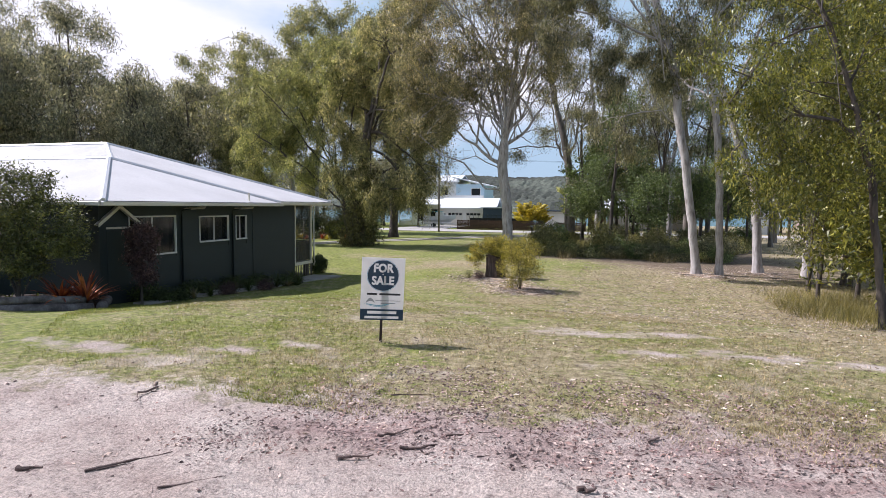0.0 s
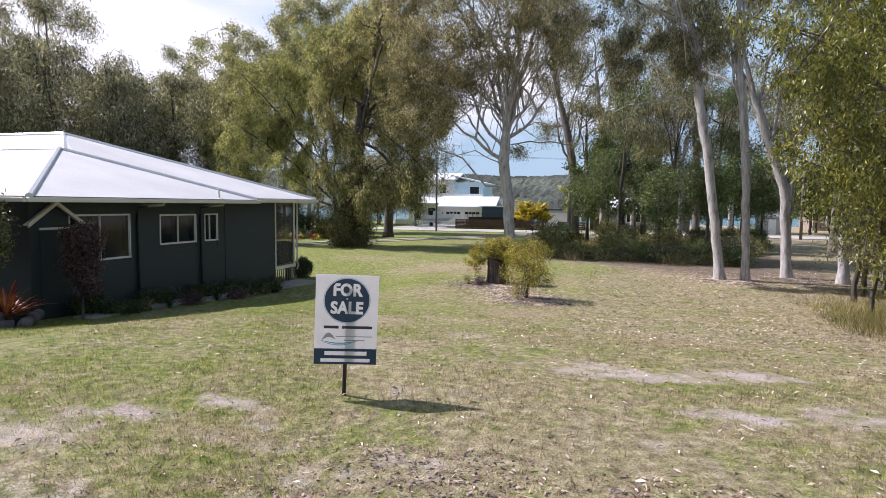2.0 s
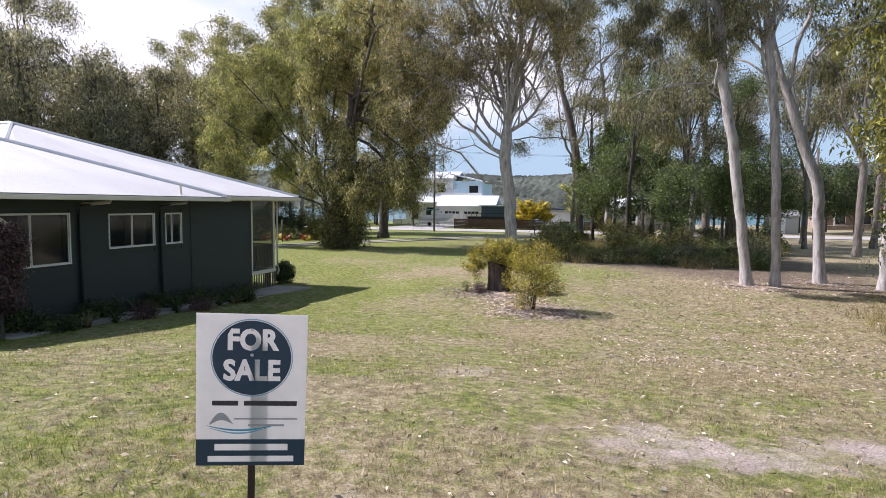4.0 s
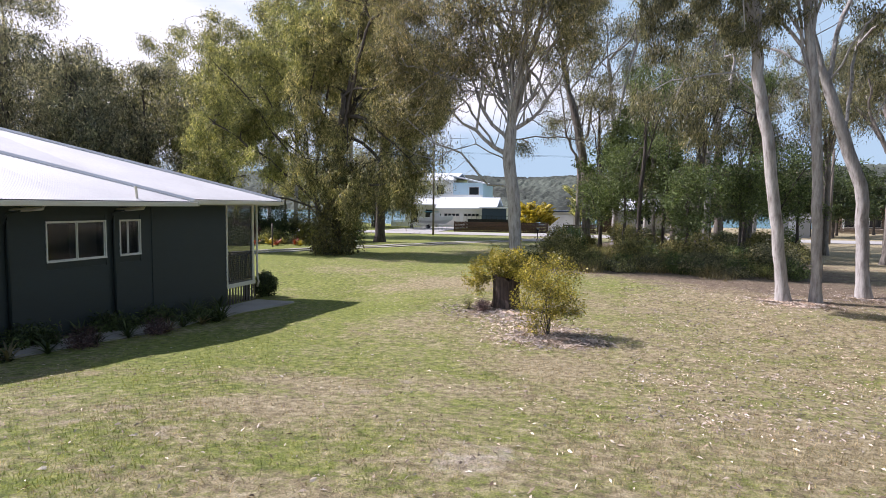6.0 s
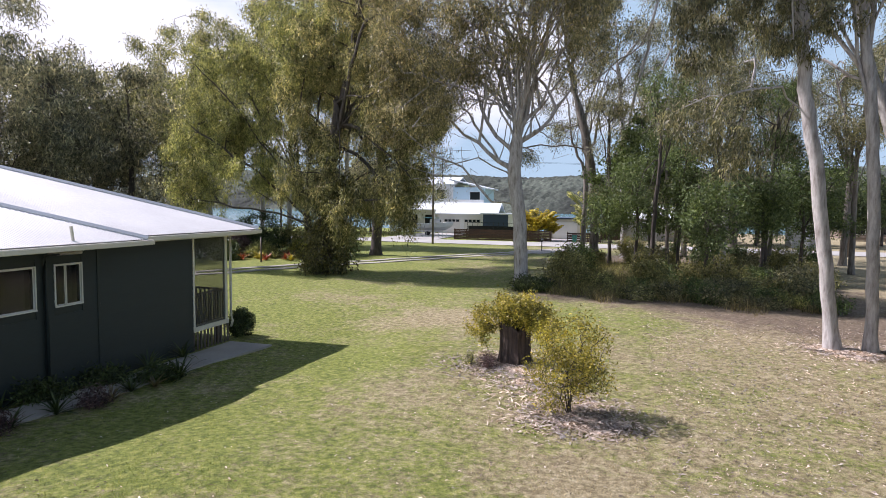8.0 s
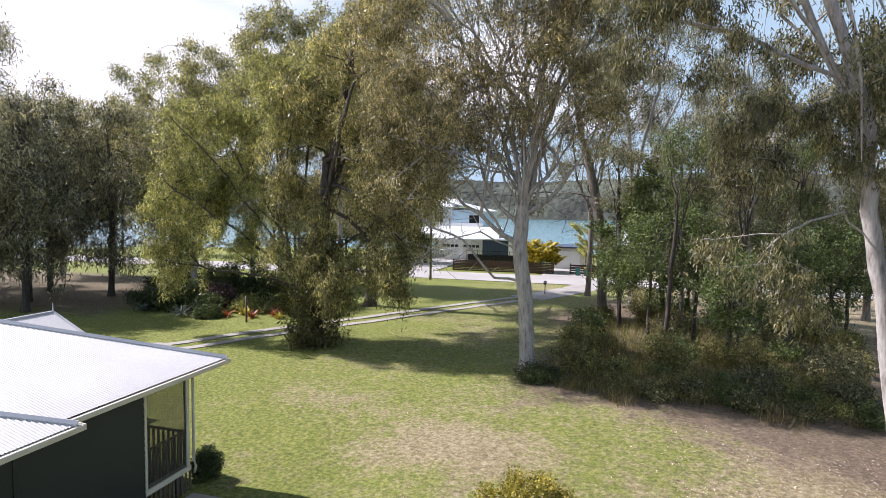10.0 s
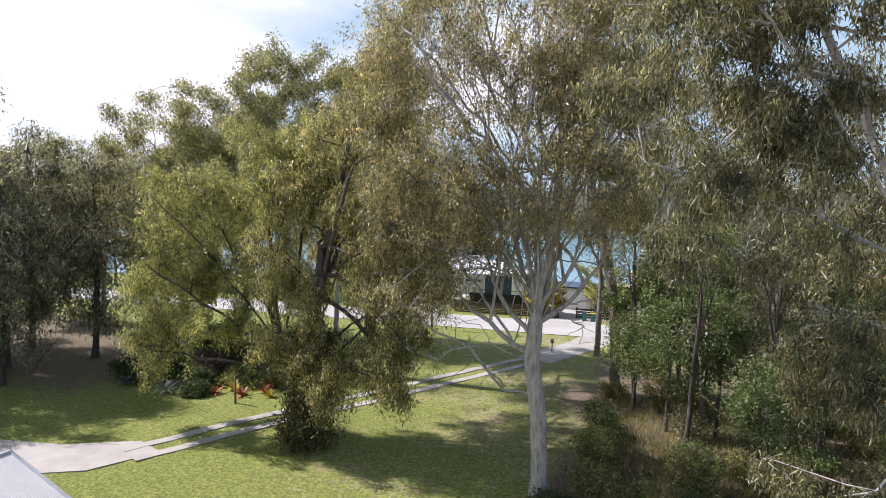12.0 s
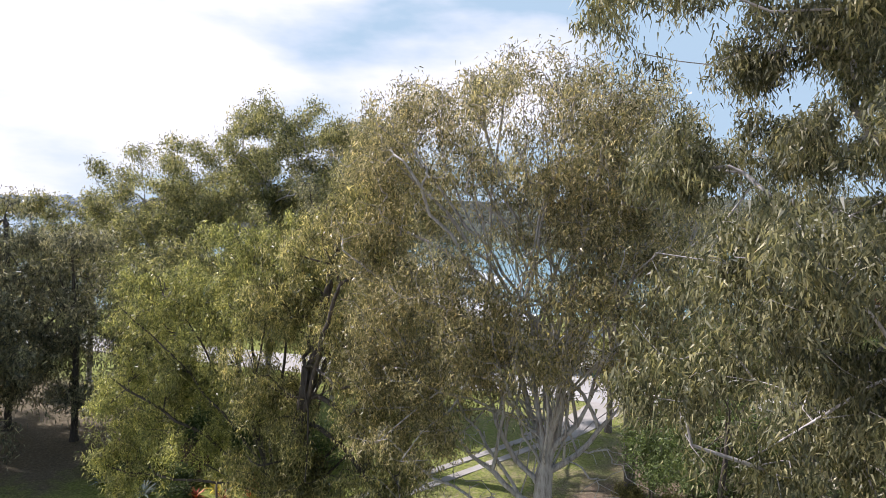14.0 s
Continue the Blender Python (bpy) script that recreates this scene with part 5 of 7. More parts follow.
for k, (x, y, h, w, leaf) in enumerate([(4.3, 47.5, 4.6, 1.7, FIG_LEAF), (7.8, 51, 6.2, 1.5, FIG_LEAF), (0.8, 53, 6.6, 1.3, FIG_LEAF), (3.4, 53, 7.6, 1.5, FIG_LEAF), (6.0, 57, 7.2, 1.6, GUM_LEAF), (10.4, 53, 6.4, 1.6, FIG_LEAF), (-0.9, 56, 4.6, 1.3, FIG_LEAF), (12.6, 57, 7.0, 1.7, FIG_LEAF),
                                        (6.0, 62, 3.6, 1.8, GUM_LEAF), (11.5, 30.5, 3.4, 1.7, FIG_LEAF), (13.5, 31.5, 4.6, 2.1, FIG_LEAF), (12.2, 26, 3.2, 1.6, GUM_LEAF), (9.6, 20.5, 2.6, 1.3, WATTLE_LEAF), (12.6, 28.6, 4.4, 1.9, FIG_LEAF), (14.2, 27, 4.6, 2.1, FIG_LEAF), (11.6, 24.0, 3.2, 1.5, WATTLE_LEAF), (14.6, 33.4, 4.8, 2.2, FIG_LEAF)]):
    tree(100 + k, "bushy dark green small tree in the thicket", (x, y), [(x + 0.1, y, h * 0.3), (x, y, h * 0.55)],
         [(x, y, h * 0.72, w * 0.85, w * 0.85, h * 0.24), (x + 0.5, y - 0.4, h * 0.4, w * 0.6, w * 0.6, h * 0.18), (x - 0.6, y, h * 0.45, w * 0.55, w * 0.55, h * 0.18)],
         120, 60, leaf, DARK_BARK, root=0.1, tip=0.008, spread=0.30, length=0.18, width=0.085, corners=3, droop=0.3, hang=0.1, name="small_tree", group="bushes of the thicket")
for k, (x, y, h, w, leaf) in enumerate([(12, 93, 5, 2.8, DARK_LEAF), (16.5, 95, 6, 3.0, DARK_LEAF), (26.5, 95, 6.5, 3.2, DARK_LEAF), (33, 103, 7.5, 3.4, DARK_LEAF), (-39.5, 104, 6, 3.2, DARK_LEAF), (-44, 106, 7, 3.4, DARK_LEAF), (14, 97, 8, 3.2, PINE_LEAF), (18, 101, 9.5, 3.6, DARK_LEAF), (25, 99, 8, 3.4, PINE_LEAF), (30, 105, 10, 4, DARK_LEAF), (9, 97, 6, 2.4, PINE_LEAF), (37, 112, 8, 3.2, DARK_LEAF),
                                        (-42, 100, 12, 4, GREY_LEAF), (-52, 97, 14, 4.4, PINE_LEAF), (-64, 95, 15, 4.6, PINE_LEAF), (50, 108, 12, 4, GREY_LEAF), (62, 100, 13, 4.5, GREY_LEAF), (-76, 92, 15, 5, PINE_LEAF), (-30, 97, 10, 4, GREY_LEAF), (-37, 99, 11, 4, PINE_LEAF), (-46, 94, 12, 4.2, GREY_LEAF)]):
    tree(120 + k, "leafy garden tree across the road", (x, y), [(x, y, h * 0.3), (x, y, h * 0.6)],
         [(x, y, h * 0.7, w, w, h * 0.22), (x + 1, y, h * 0.42, w * 0.9, w * 0.9, h * 0.2), (x - 1.2, y, h * 0.38, w * 0.8, w * 0.8, h * 0.2)],
         110, 50, leaf, DARK_BARK, root=0.16, spread=0.55, length=0.42, width=0.17, corners=3, droop=0.5, hang=0.2, name="tree", group="trees across the road")

# ---------------------------------------------------------------- road, drive, far side
ASPHALT = plain("pale_road", (0.40, 0.385, 0.36), 0.9, 0, 0.10, 1.2, 0.004)
FENCE_WOOD = plain("brown_fence", (0.085, 0.045, 0.03), 0.7, 0, 0.3, 3, 0.003, (0.3, 1, 1))
BLUE_WALL = plain("pale_blue_wall", (0.46, 0.62, 0.72), 0.6, 0, 0.05, 1)
PALE_ROOF = plain("white_roof_steel", (0.74, 0.77, 0.79), 0.4, 0.1, 0.05, 1)
NAVY_WALL = plain("navy_cladding", (0.035, 0.06, 0.10), 0.5, 0, 0.12, 2)
ROLLER = plain("cream_roller_door", (0.66, 0.64, 0.59), 0.5, 0, 0.06, 2)
RED_ROOF = plain("red_roof_steel", (0.33, 0.035, 0.035), 0.45, 0.1, 0.1, 1)
BRICK_WALL = plain("tan_brick", (0.30, 0.235, 0.185), 0.85, 0, 0.25, 6, 0.004)
BLACK = plain("black_metal", (0.015, 0.016, 0.018), 0.45, 0.2, 0.2, 4)
POLE_WOOD = plain("grey_pole", (0.16, 0.135, 0.11), 0.85, 0, 0.2, 4, 0.004, (4, 4, 0.4))
RUBBER = plain("tyre_rubber", (0.02, 0.02, 0.02), 0.8, 0, 0.15, 6)
YELLOW = plain("yellow_plastic", (0.55, 0.42, 0.03), 0.45, 0, 0.06, 5)
TEAL = plain("green_plastic", (0.02, 0.16, 0.13), 0.45, 0, 0.08, 5)
SHED = plain("grey_shed_steel", (0.34, 0.34, 0.33), 0.5, 0.2, 0.08, 2)
HOLE = plain("dark_glass", (0.02, 0.025, 0.03), 0.08, 0, 0.1, 2)


def ribbon(xs, y0, y1, lift, name, mat, label, category):
    """A strip of paving laid over the ground across the lot."""
    V, F = [], []
    for k, x in enumerate(xs):
        for y in np.linspace(y0, y1, 5):
            V.append((x, y, float(lie(x, y)) + lift))
    for k in range(len(xs) - 1):
        for j in range(4):
            F.append((k * 5 + j, (k + 1) * 5 + j, (k + 1) * 5 + j + 1, k * 5 + j + 1))
    ob = part(name, mesh_from(name, V, F), mat)
    return tagged(ob, label, category, kind="structure")


ribbon(np.arange(-130, 131, 4.0), 79.3, 87.2, 0.06, "road", ASPHALT, "pale sunlit road between the lots", "road")

# two wheel strips from the garage apron to the road
drive = thing("driveway", "concrete driveway with two wheel strips and grass between", "driveway", kind="structure")
line = [Vector(p) for p in ((-24.6, 40.6), (-21.6, 46.2), (-17.6, 52.2), (-12.6, 60.4), (-8.4, 67.6))]


def strip(points, off, width, name="wheel_strip"):
    bm = bmesh.new()
    rows = []
    for k, p in enumerate(points):
        d = (points[min(k + 1, len(points) - 1)] - points[max(k - 1, 0)]).normalized()
        n = Vector((d.y, -d.x))
        a, b = p + n * (off - width / 2), p + n * (off + width / 2)
        z = on_ground(p.x, p.y) + 0.05
        rows.append([bm.verts.new((*q, h)) for q, h in ((a, z - 0.2), (a, z), (b, z), (b, z - 0.2))])
    for r, s in zip(rows, rows[1:]):
        for j in range(3):
            bm.faces.new((r[j], s[j], s[j + 1], r[j + 1]))
    return part(name, bm, CONCRETE, drive)


fine = [a.lerp(b, f / 6) for a, b in zip(line, line[1:]) for f in range(6)] + [line[-1]]
strip(fine, -0.75, 0.62)
strip(fine, 0.75, 0.62)
slab([(-30, 36), (-25.0, 38.6), (-23.4, 41.4), (-25.3, 42.2), (-28.5, 40.6), (-32, 40)], -1.3, -1.04, CONCRETE, drive, "apron")
strip([Vector(p) for p in ((-8.6, 67.2), (-6.4, 71.5), (-4.6, 75.5), (-3.6, 79.4))], 0, 3.4, "crossover")

# timber pole, posts, letterbox, bins
def wooden_post(name, x, y, h, r, label, category, mat=POLE_WOOD):
    z = on_ground(x, y)
    ob = thing(name, label, category, (x, y, z))
    part("shaft", tubed([(0, 0, -0.3), (0, 0, h)], [r, r * 0.8], 10), mat, ob, smooth=True)
    return ob


pole = wooden_post("light_pole", -20.6, 77.6, 10.8, 0.13, "tall grey timber pole beside the road", "pole")
part("cross_arm", boxes((-0.05, 0.05, -0.9, 0.9, 9.9, 10.02)), POLE_WOOD, pole)
for y in (-0.75, 0.75):
    part("insulator", tubed([(0, y, 10.02), (0, y, 10.2)], 0.04, 8), WHITE, pole)
wooden_post("garden_post", -24.5, 49.0, 1.75, 0.07, "dark timber post at the garden bed's edge", "post", RAIL_WOOD)
wooden_post("power_pole", 20.8, 77.4, 9.5, 0.16, "grey timber pole by the road under the trees", "pole")
z = on_ground(-7.3, 70.4)
box_ = thing("letterbox", "small dark letterbox on a post by the driveway", "letterbox", (-7.3, 70.4, z))
part("post", boxes((-0.04, 0.04, -0.04, 0.04, -0.2, 0.95)), BLACK, box_)
part("case", boxes((-0.13, 0.13, -0.17, 0.17, 0.95, 1.25), bevel=0.02), BLACK, box_)
part("flap", boxes((-0.1, 0.1, -0.185, -0.172, 1.1, 1.18)), CAPPING, box_)
for k, (x, y, body, lid) in enumerate([(-4.4, 88.9, TEAL, YELLOW), (-5.4, 89.0, TEAL, RUST)]):
    z = on_ground(x, y)
    b_ = thing("wheelie_bin", "green wheeled bin with a yellow lid at the kerb" if k == 0 else "green wheeled bin with a dark red lid at the kerb", "bin", (x, y, z), "bins at the kerb")
    bm = bmesh.new()
    bmesh.ops.create_cone(bm, cap_ends=True, segments=4, radius1=0.33, radius2=0.41, depth=0.95, matrix=Matrix.Translation((0, 0, 0.52)) @ Matrix.Rotation(math.pi / 4, 4, "Z"))
    part("body", bm, body, b_)
    part("lid", boxes((-0.31, 0.31, -0.33, 0.31, 0.99, 1.06), bevel=0.02), lid, b_)
    for s in (-1, 1):
        part("wheel", tubed([(s * 0.24, 0.26, 0.1), (s * 0.3, 0.26, 0.1)], 0.1, 12), RUBBER, b_)

# timber fence
fence = thing("timber_fence", "low brown horizontal-slat timber fence by the road", "fence", (0, 0, 0))
for k in range(9):
    x = -21.2 + k * 1.6
    z = float(lie(x, 89.6))
    part("post", boxes((x - 0.06, x + 0.06, 89.62, 89.74, z - 0.2, z + 1.45)), FENCE_WOOD, fence)
for k in range(7):
    z = -1.42 + k * 0.2
    part("slat", boxes((-21.3, -8.35, 89.57, 89.61, z, z + 0.17)), FENCE_WOOD, fence)
brush = thing("low_fence", "low timber garden fence among the shrubs", "fence", (0, 0, 0))
for k in range(4):
    part("slat", boxes((-6.5, -2.2, 90.6, 90.64, -1.35 + k * 0.3, -1.13 + k * 0.3)), FENCE_WOOD, brush)
for x in (-6.4, -4.4, -2.3):
    part("post", boxes((x - 0.05, x + 0.05, 90.65, 90.75, -1.6, -0.1)), FENCE_WOOD, brush)


def opening(parent, x0, x1, y, z0, z1, mat=HOLE, frame_mat=WHITE, name="window"):
    w = part(name, boxes((x0 - 0.08, x1 + 0.08, y - 0.05, y, z0 - 0.08, z0), (x0 - 0.08, x1 + 0.08, y - 0.05, y, z1, z1 + 0.08),
                         (x0 - 0.08, x0, y - 0.05, y, z0, z1), (x1, x1 + 0.08, y - 0.05, y, z0, z1)), frame_mat, parent)
    part("pane", boxes((x0, x1, y - 0.03, y - 0.012, z0, z1)), mat, w)
    return w


def gable(parent, x0, x1, y0, y1, ze, zr, mat, along="x", over=0.5, name="roof"):
    """A gabled roof slab over a rectangle."""
    bm = bmesh.new()
    if along == "x":
        m = (y0 + y1) / 2
        prof = [(y0 - over, ze), (m, zr), (y1 + over, ze), (y1 + over, ze + 0.16), (m, zr + 0.18), (y0 - over, ze + 0.16)]
        rings = [[bm.verts.new((x, y, z)) for y, z in prof] for x in (x0 - over, x1 + over)]
    else:
        m = (x0 + x1) / 2
        prof = [(x0 - over, ze), (m, zr), (x1 + over, ze), (x1 + over, ze + 0.16), (m, zr + 0.18), (x0 - over, ze + 0.16)]
        rings = [[bm.verts.new((x, y, z)) for x, z in prof] for y in (y0 - over, y1 + over)]
    for i in range(6):
        bm.faces.new((rings[0][i], rings[0][(i + 1) % 6], rings[1][(i + 1) % 6], rings[1][i]))
    bm.faces.new(rings[0][::-1][:3] + rings[0][::-1][3:])
    bm.faces.new(rings[1])
    bmesh.ops.recalc_face_normals(bm, faces=bm.faces)
    return part(name, bm, mat, parent)


# two-storey pale blue house
blue = thing("house", "two-storey pale blue and white house with white verandah roofs", "house", (0, 0, 0))
part("wall", boxes((-36.5, -22.2, 112, 122, -1.9, 4.1)), WHITE, blue)
part("upper_wall", boxes((-36.0, -27.6, 113, 121, 4.1, 6.6)), WHITE, blue)
part("upper_wall", boxes((-27.6, -22.2, 112.2, 121, 2.2, 6.2)), BLUE_WALL, blue)
bm = bmesh.new()
v = [bm.verts.new(p) for p in ((-28.2, 111.6, 7.4), (-21.6, 111.6, 5.9), (-21.6, 122, 5.9), (-28.2, 122, 7.4), (-28.2, 111.6, 7.6), (-21.6, 111.6, 6.1), (-21.6, 122, 6.1), (-28.2, 122, 7.6))]
for f in ((0, 1, 2, 3), (7, 6, 5, 4), (0, 4, 5, 1), (1, 5, 6, 2), (2, 6, 7, 3), (3, 7, 4, 0)):
    bm.faces.new([v[k] for k in f])
part("roof", bm, PALE_ROOF, blue)
gable(blue, -36.2, -27.6, 113, 121, 6.6, 8.0, PALE_ROOF)
for z0, z1, x0, x1, y0 in ((2.6, 3.6, -38.5, -28.5, 109.2),):
    bm = bmesh.new()
    v = [bm.verts.new(p) for p in ((x0, y0, z0 - 0.4), (x1, y0, z0 - 0.4), (x1, 112.9, z1), (x0, 112.9, z1), (x0, y0, z0 - 0.25), (x1, y0, z0 - 0.25), (x1, 112.9, z1 + 0.15), (x0, 112.9, z1 + 0.15))]
    for f in ((0, 1, 2, 3), (7, 6, 5, 4), (0, 4, 5, 1), (1, 5, 6, 2), (2, 6, 7, 3), (3, 7, 4, 0)):
        bm.faces.new([v[k] for k in f])
    part("verandah_roof", bm, PALE_ROOF, blue)
for x in (-38, -35.4, -32.8, -30.2):
    part("verandah_post", boxes((x - 0.07, x + 0.07, 109.4, 109.54, -1.7, 2.3)), WHITE, blue)
part("verandah_rail", boxes((-38.2, -30.0, 109.44, 109.5, -0.6, -0.5)), WHITE, blue)
part("verandah_wall", boxes((-38.2, -30.0, 109.4, 109.5, -1.7, -0.75)), WHITE, blue)
for x0, x1, z0, z1, y in ((-34.0, -33.1, 4.3, 5.6, 113), (-30.8, -29.4, 4.2, 5.8, 113), (-24.6, -22.9, 3.6, 5.4, 112.2), (-35.0, -34.0, -1.4, 1.4, 112), (-32.6, -31.2, -0.6, 1.4, 112)):
    opening(blue, x0, x1, y, z0, z1)
garage = part("garage", boxes((-28.5, -19.0, 106.5, 112, -1.8, 1.6)), WHITE, blue)
gable(blue, -28.5, -19.0, 106.5, 112, 1.6, 3.4, PALE_ROOF, "x", 0.5, "garage_roof")
for x in (-27.6, -24.2):
    d = part("garage_door", boxes((x, x + 2.8, 106.42, 106.48, -1.7, 0.9), bevel=0.01), ROLLER, garage)
    for k in range(4):
        part("door_light", boxes((x + 0.14 + k * 0.66, x + 0.66 + k * 0.66, 106.40, 106.415, 0.42, 0.8)), HOLE, d)
part("side_wall", boxes((-20.6, -16.6, 104.5, 104.7, -1.7, 1.75)), NAVY_WALL, blue)
part("side_roof", boxes((-21.0, -14.6, 104.2, 111.5, 1.76, 1.95)), PALE_ROOF, blue)
part("side_wall", boxes((-16.6, -14.8, 104.5, 104.7, -1.7, 1.75)), WHITE, blue)

# boat under a white cover on its trailer
boat = thing("boat", "white motor boat on a trailer before the garage", "boat", (-27.0, 99.0, float(lie(-27.0, 99.0))), turn=12)
bm = bmesh.new()
sec = []
for x, w, h, keel in ((-2.6, 0.95, 1.75, 0.75), (-1.2, 1.05, 1.75, 0.68), (0.4, 1.05, 1.85, 0.66), (1.8, 0.75, 2.0, 0.8), (2.9, 0.08, 2.15, 1.5)):
    sec.append([bm.verts.new(p) for p in ((x, -w, h), (x, -w * 0.85, (h + keel) / 2), (x, 0, keel), (x, w * 0.85, (h + keel) / 2), (x, w, h))])
for a, b in zip(sec, sec[1:]):
    for i in range(4):
        bm.faces.new((a[i], b[i], b[i + 1], a[i + 1]))
    bm.faces.new((a[4], b[4], b[0], a[0]))
bm.faces.new(sec[0])
part("hull", bm, WHITE, boat)
part("cabin", boxes((-0.6, 1.0, -0.75, 0.75, 1.75, 2.5), bevel=0.18), WHITE, boat)
part("windscreen", boxes((0.9, 1.03, -0.6, 0.6, 2.05, 2.38)), HOLE, boat)
part("canopy", boxes((-1.6, 0.7, -0.85, 0.85, 2.62, 2.68)), AQUA, boat)
for x, y in ((-1.5, -0.8), (-1.5, 0.8)):
    part("canopy_leg", tubed([(x, y, 1.7), (x, y, 2.62)], 0.025, 6), CAPPING, boat)
tr = part("trailer", boxes((-2.6, 2.6, -0.08, 0.08, 0.5, 0.62), (-1.2, -1.1, -1.0, 1.0, 0.45, 0.55), (2.6, 4.0, -0.05, 0.05, 0.5, 0.58)), CAPPING, boat)
for s in (-1, 1):
    part("wheel", tubed([(-0.9, s * 1.0, 0.33), (-0.9, s * 1.2, 0.33)], 0.33, 16), RUBBER, tr)
part("outboard", boxes((-3.1, -2.65, -0.22, 0.22, 1.2, 2.1), bevel=0.06), BLACK, boat)

# dark metal yard fence and gate
yard = thing("yard_fence", "dark metal rail fence before the blue house's yard", "fence", (0, 0, 0))
for k in range(14):
    x = -21.0 + k * 0.75
    part("post", boxes((x - 0.03, x + 0.03, 96.0, 96.06, -1.6, 0.75)), BLACK, yard)
for z in (0.0, 0.65):
    part("rail", boxes((-21.0, -11.2, 96.02, 96.05, z, z + 0.06)), BLACK, yard)
part("infill_panel", boxes((-20.9, -11.4, 96.07, 96.09, -1.5, 0.2)), BLACK, yard)
gate = thing("yard_gate", "low dark mesh gate beside the driveway", "gate", (0, 0, 0))
part("gate_frame", boxes((-28.4, -23.0, 92.0, 92.05, -0.55, -0.48), (-28.4, -23.0, 92.0, 92.05, -1.4, -1.33)), CAPPING, gate)
for k in range(10):
    x = -28.4 + k * 0.6
    part("bar", boxes((x - 0.02, x + 0.02, 91.98, 92.06, -1.6, -0.4)), CAPPING, gate)

# single garage and its drive
shed = thing("garage_building", "cream garage with a roller door and flat roof", "garage", (0, 0, 0))
part("wall", boxes((-9.4, -4.8, 97.3, 103.5, -1.7, 1.35)), ROLLER, shed)
part("roof", boxes((-9.7, -4.5, 97.0, 103.8, 1.36, 1.55)), NAVY_WALL, shed)
part("roller_door", boxes((-8.9, -5.6, 97.22, 97.28, -1.5, 0.95), bevel=0.01), WHITE, shed)
part("side_post", boxes((-9.5, -9.2, 97.1, 97.28, -1.6, 1.35)), FENCE_WOOD, shed)
ribbon(np.arange(-9.6, -3.9, 0.8), 86.9, 97.0, 0.075, "driveway", ASPHALT, "pale concrete driveway to the garage", "driveway")
ribbon(np.arange(-31.0, -22.9, 0.8), 86.9, 106.3, 0.075, "driveway", ASPHALT, "pale concrete driveway to the blue house", "driveway")

# low building behind the shrubs, garden shed and the red-roofed house
low = thing("house", "low pale house with a white roof behind shrubs", "house", (0, 0, 0))
part("wall", boxes((0.5, 12.0, 100, 108, -1.7, 1.5)), SHED, low)
gable(low, 0.5, 12.0, 100, 108, 1.5, 3.3, PALE_ROOF)
part("timber_screen", boxes((-2.4, 0.4, 99.6, 99.8, -1.6, 1.6)), FENCE_WOOD, low)
opening(low, 3.0, 5.0, 100, -0.3, 1.0)
opening(low, 7.5, 9.5, 100, -0.3, 1.0)
tank = thing("garden_shed", "small grey steel garden shed under trees", "shed", (0, 0, 0))
part("wall", boxes((20.0, 23.4, 93, 96, -1.7, 0.8)), SHED, tank)
gable(tank, 20.0, 23.4, 93, 96, 0.8, 1.6, SHED, "x", 0.15)
part("door", boxes((21.0, 21.9, 92.95, 92.99, -1.5, 0.6)), CAPPING, tank)
red = thing("house", "low brick house with a red steel roof across the road", "house", (0, 0, 0))
part("wall", boxes((36.5, 56, 130, 139, -2.2, 1.9)), BRICK_WALL, red)
gable(red, 36.5, 56, 130, 139, 1.9, 4.4, RED_ROOF, "x", 0.7)
part("verandah_roof", boxes((37.5, 48.5, 126.6, 129.4, 1.55, 1.7)), RED_ROOF, red)
for x in (37.8, 41.5, 45.2, 48.2):
    part("verandah_post", boxes((x - 0.08, x + 0.08, 126.8, 126.96, -1.9, 1.55)), WHITE, red)
for x in (38.6, 42.6, 46.0):
    opening(red, x, x + 1.8, 130, -0.9, 1.1)
stonewall = thing("garden_wall", "low tan stone garden wall before the red-roofed house", "wall", (0, 0, 0))
for k in range(24):
    for j in range(3):
        x = 33 + k * 0.8 + 0.4 * (j % 2)
        part("stone", boxes((x, x + 0.76, 118.0, 118.3, -1.75 + j * 0.3, -1.48 + j * 0.3), bevel=0.03), BRICK_WALL, stonewall)

# overhead wires
for y, z0, z1 in ((-0.75, 8.55, 7.6), (0.75, 8.55, 7.6)):
    cu = [(-20.6 + (20.8 + 20.6) * f, 77.6 + y - 0.2 * f, z0 + (z1 - z0) * f - 1.1 * 4 * f * (1 - f) * 0.5) for f in (k / 16 for k in range(17))]
    ob = part("wire", tubed(cu, 0.012, 4), BLACK)
    tagged(ob, "thin dark overhead wire between the timber poles", "wire")
    cu = [(-20.6 - 60 * f, 77.6 + y, z0 - 1.6 * 4 * f * (1 - f) * 0.5) for f in (k / 16 for k in range(17))]
    tagged(part("wire", tubed(cu, 0.012, 4), BLACK), "thin dark overhead wire between the timber poles", "wire")

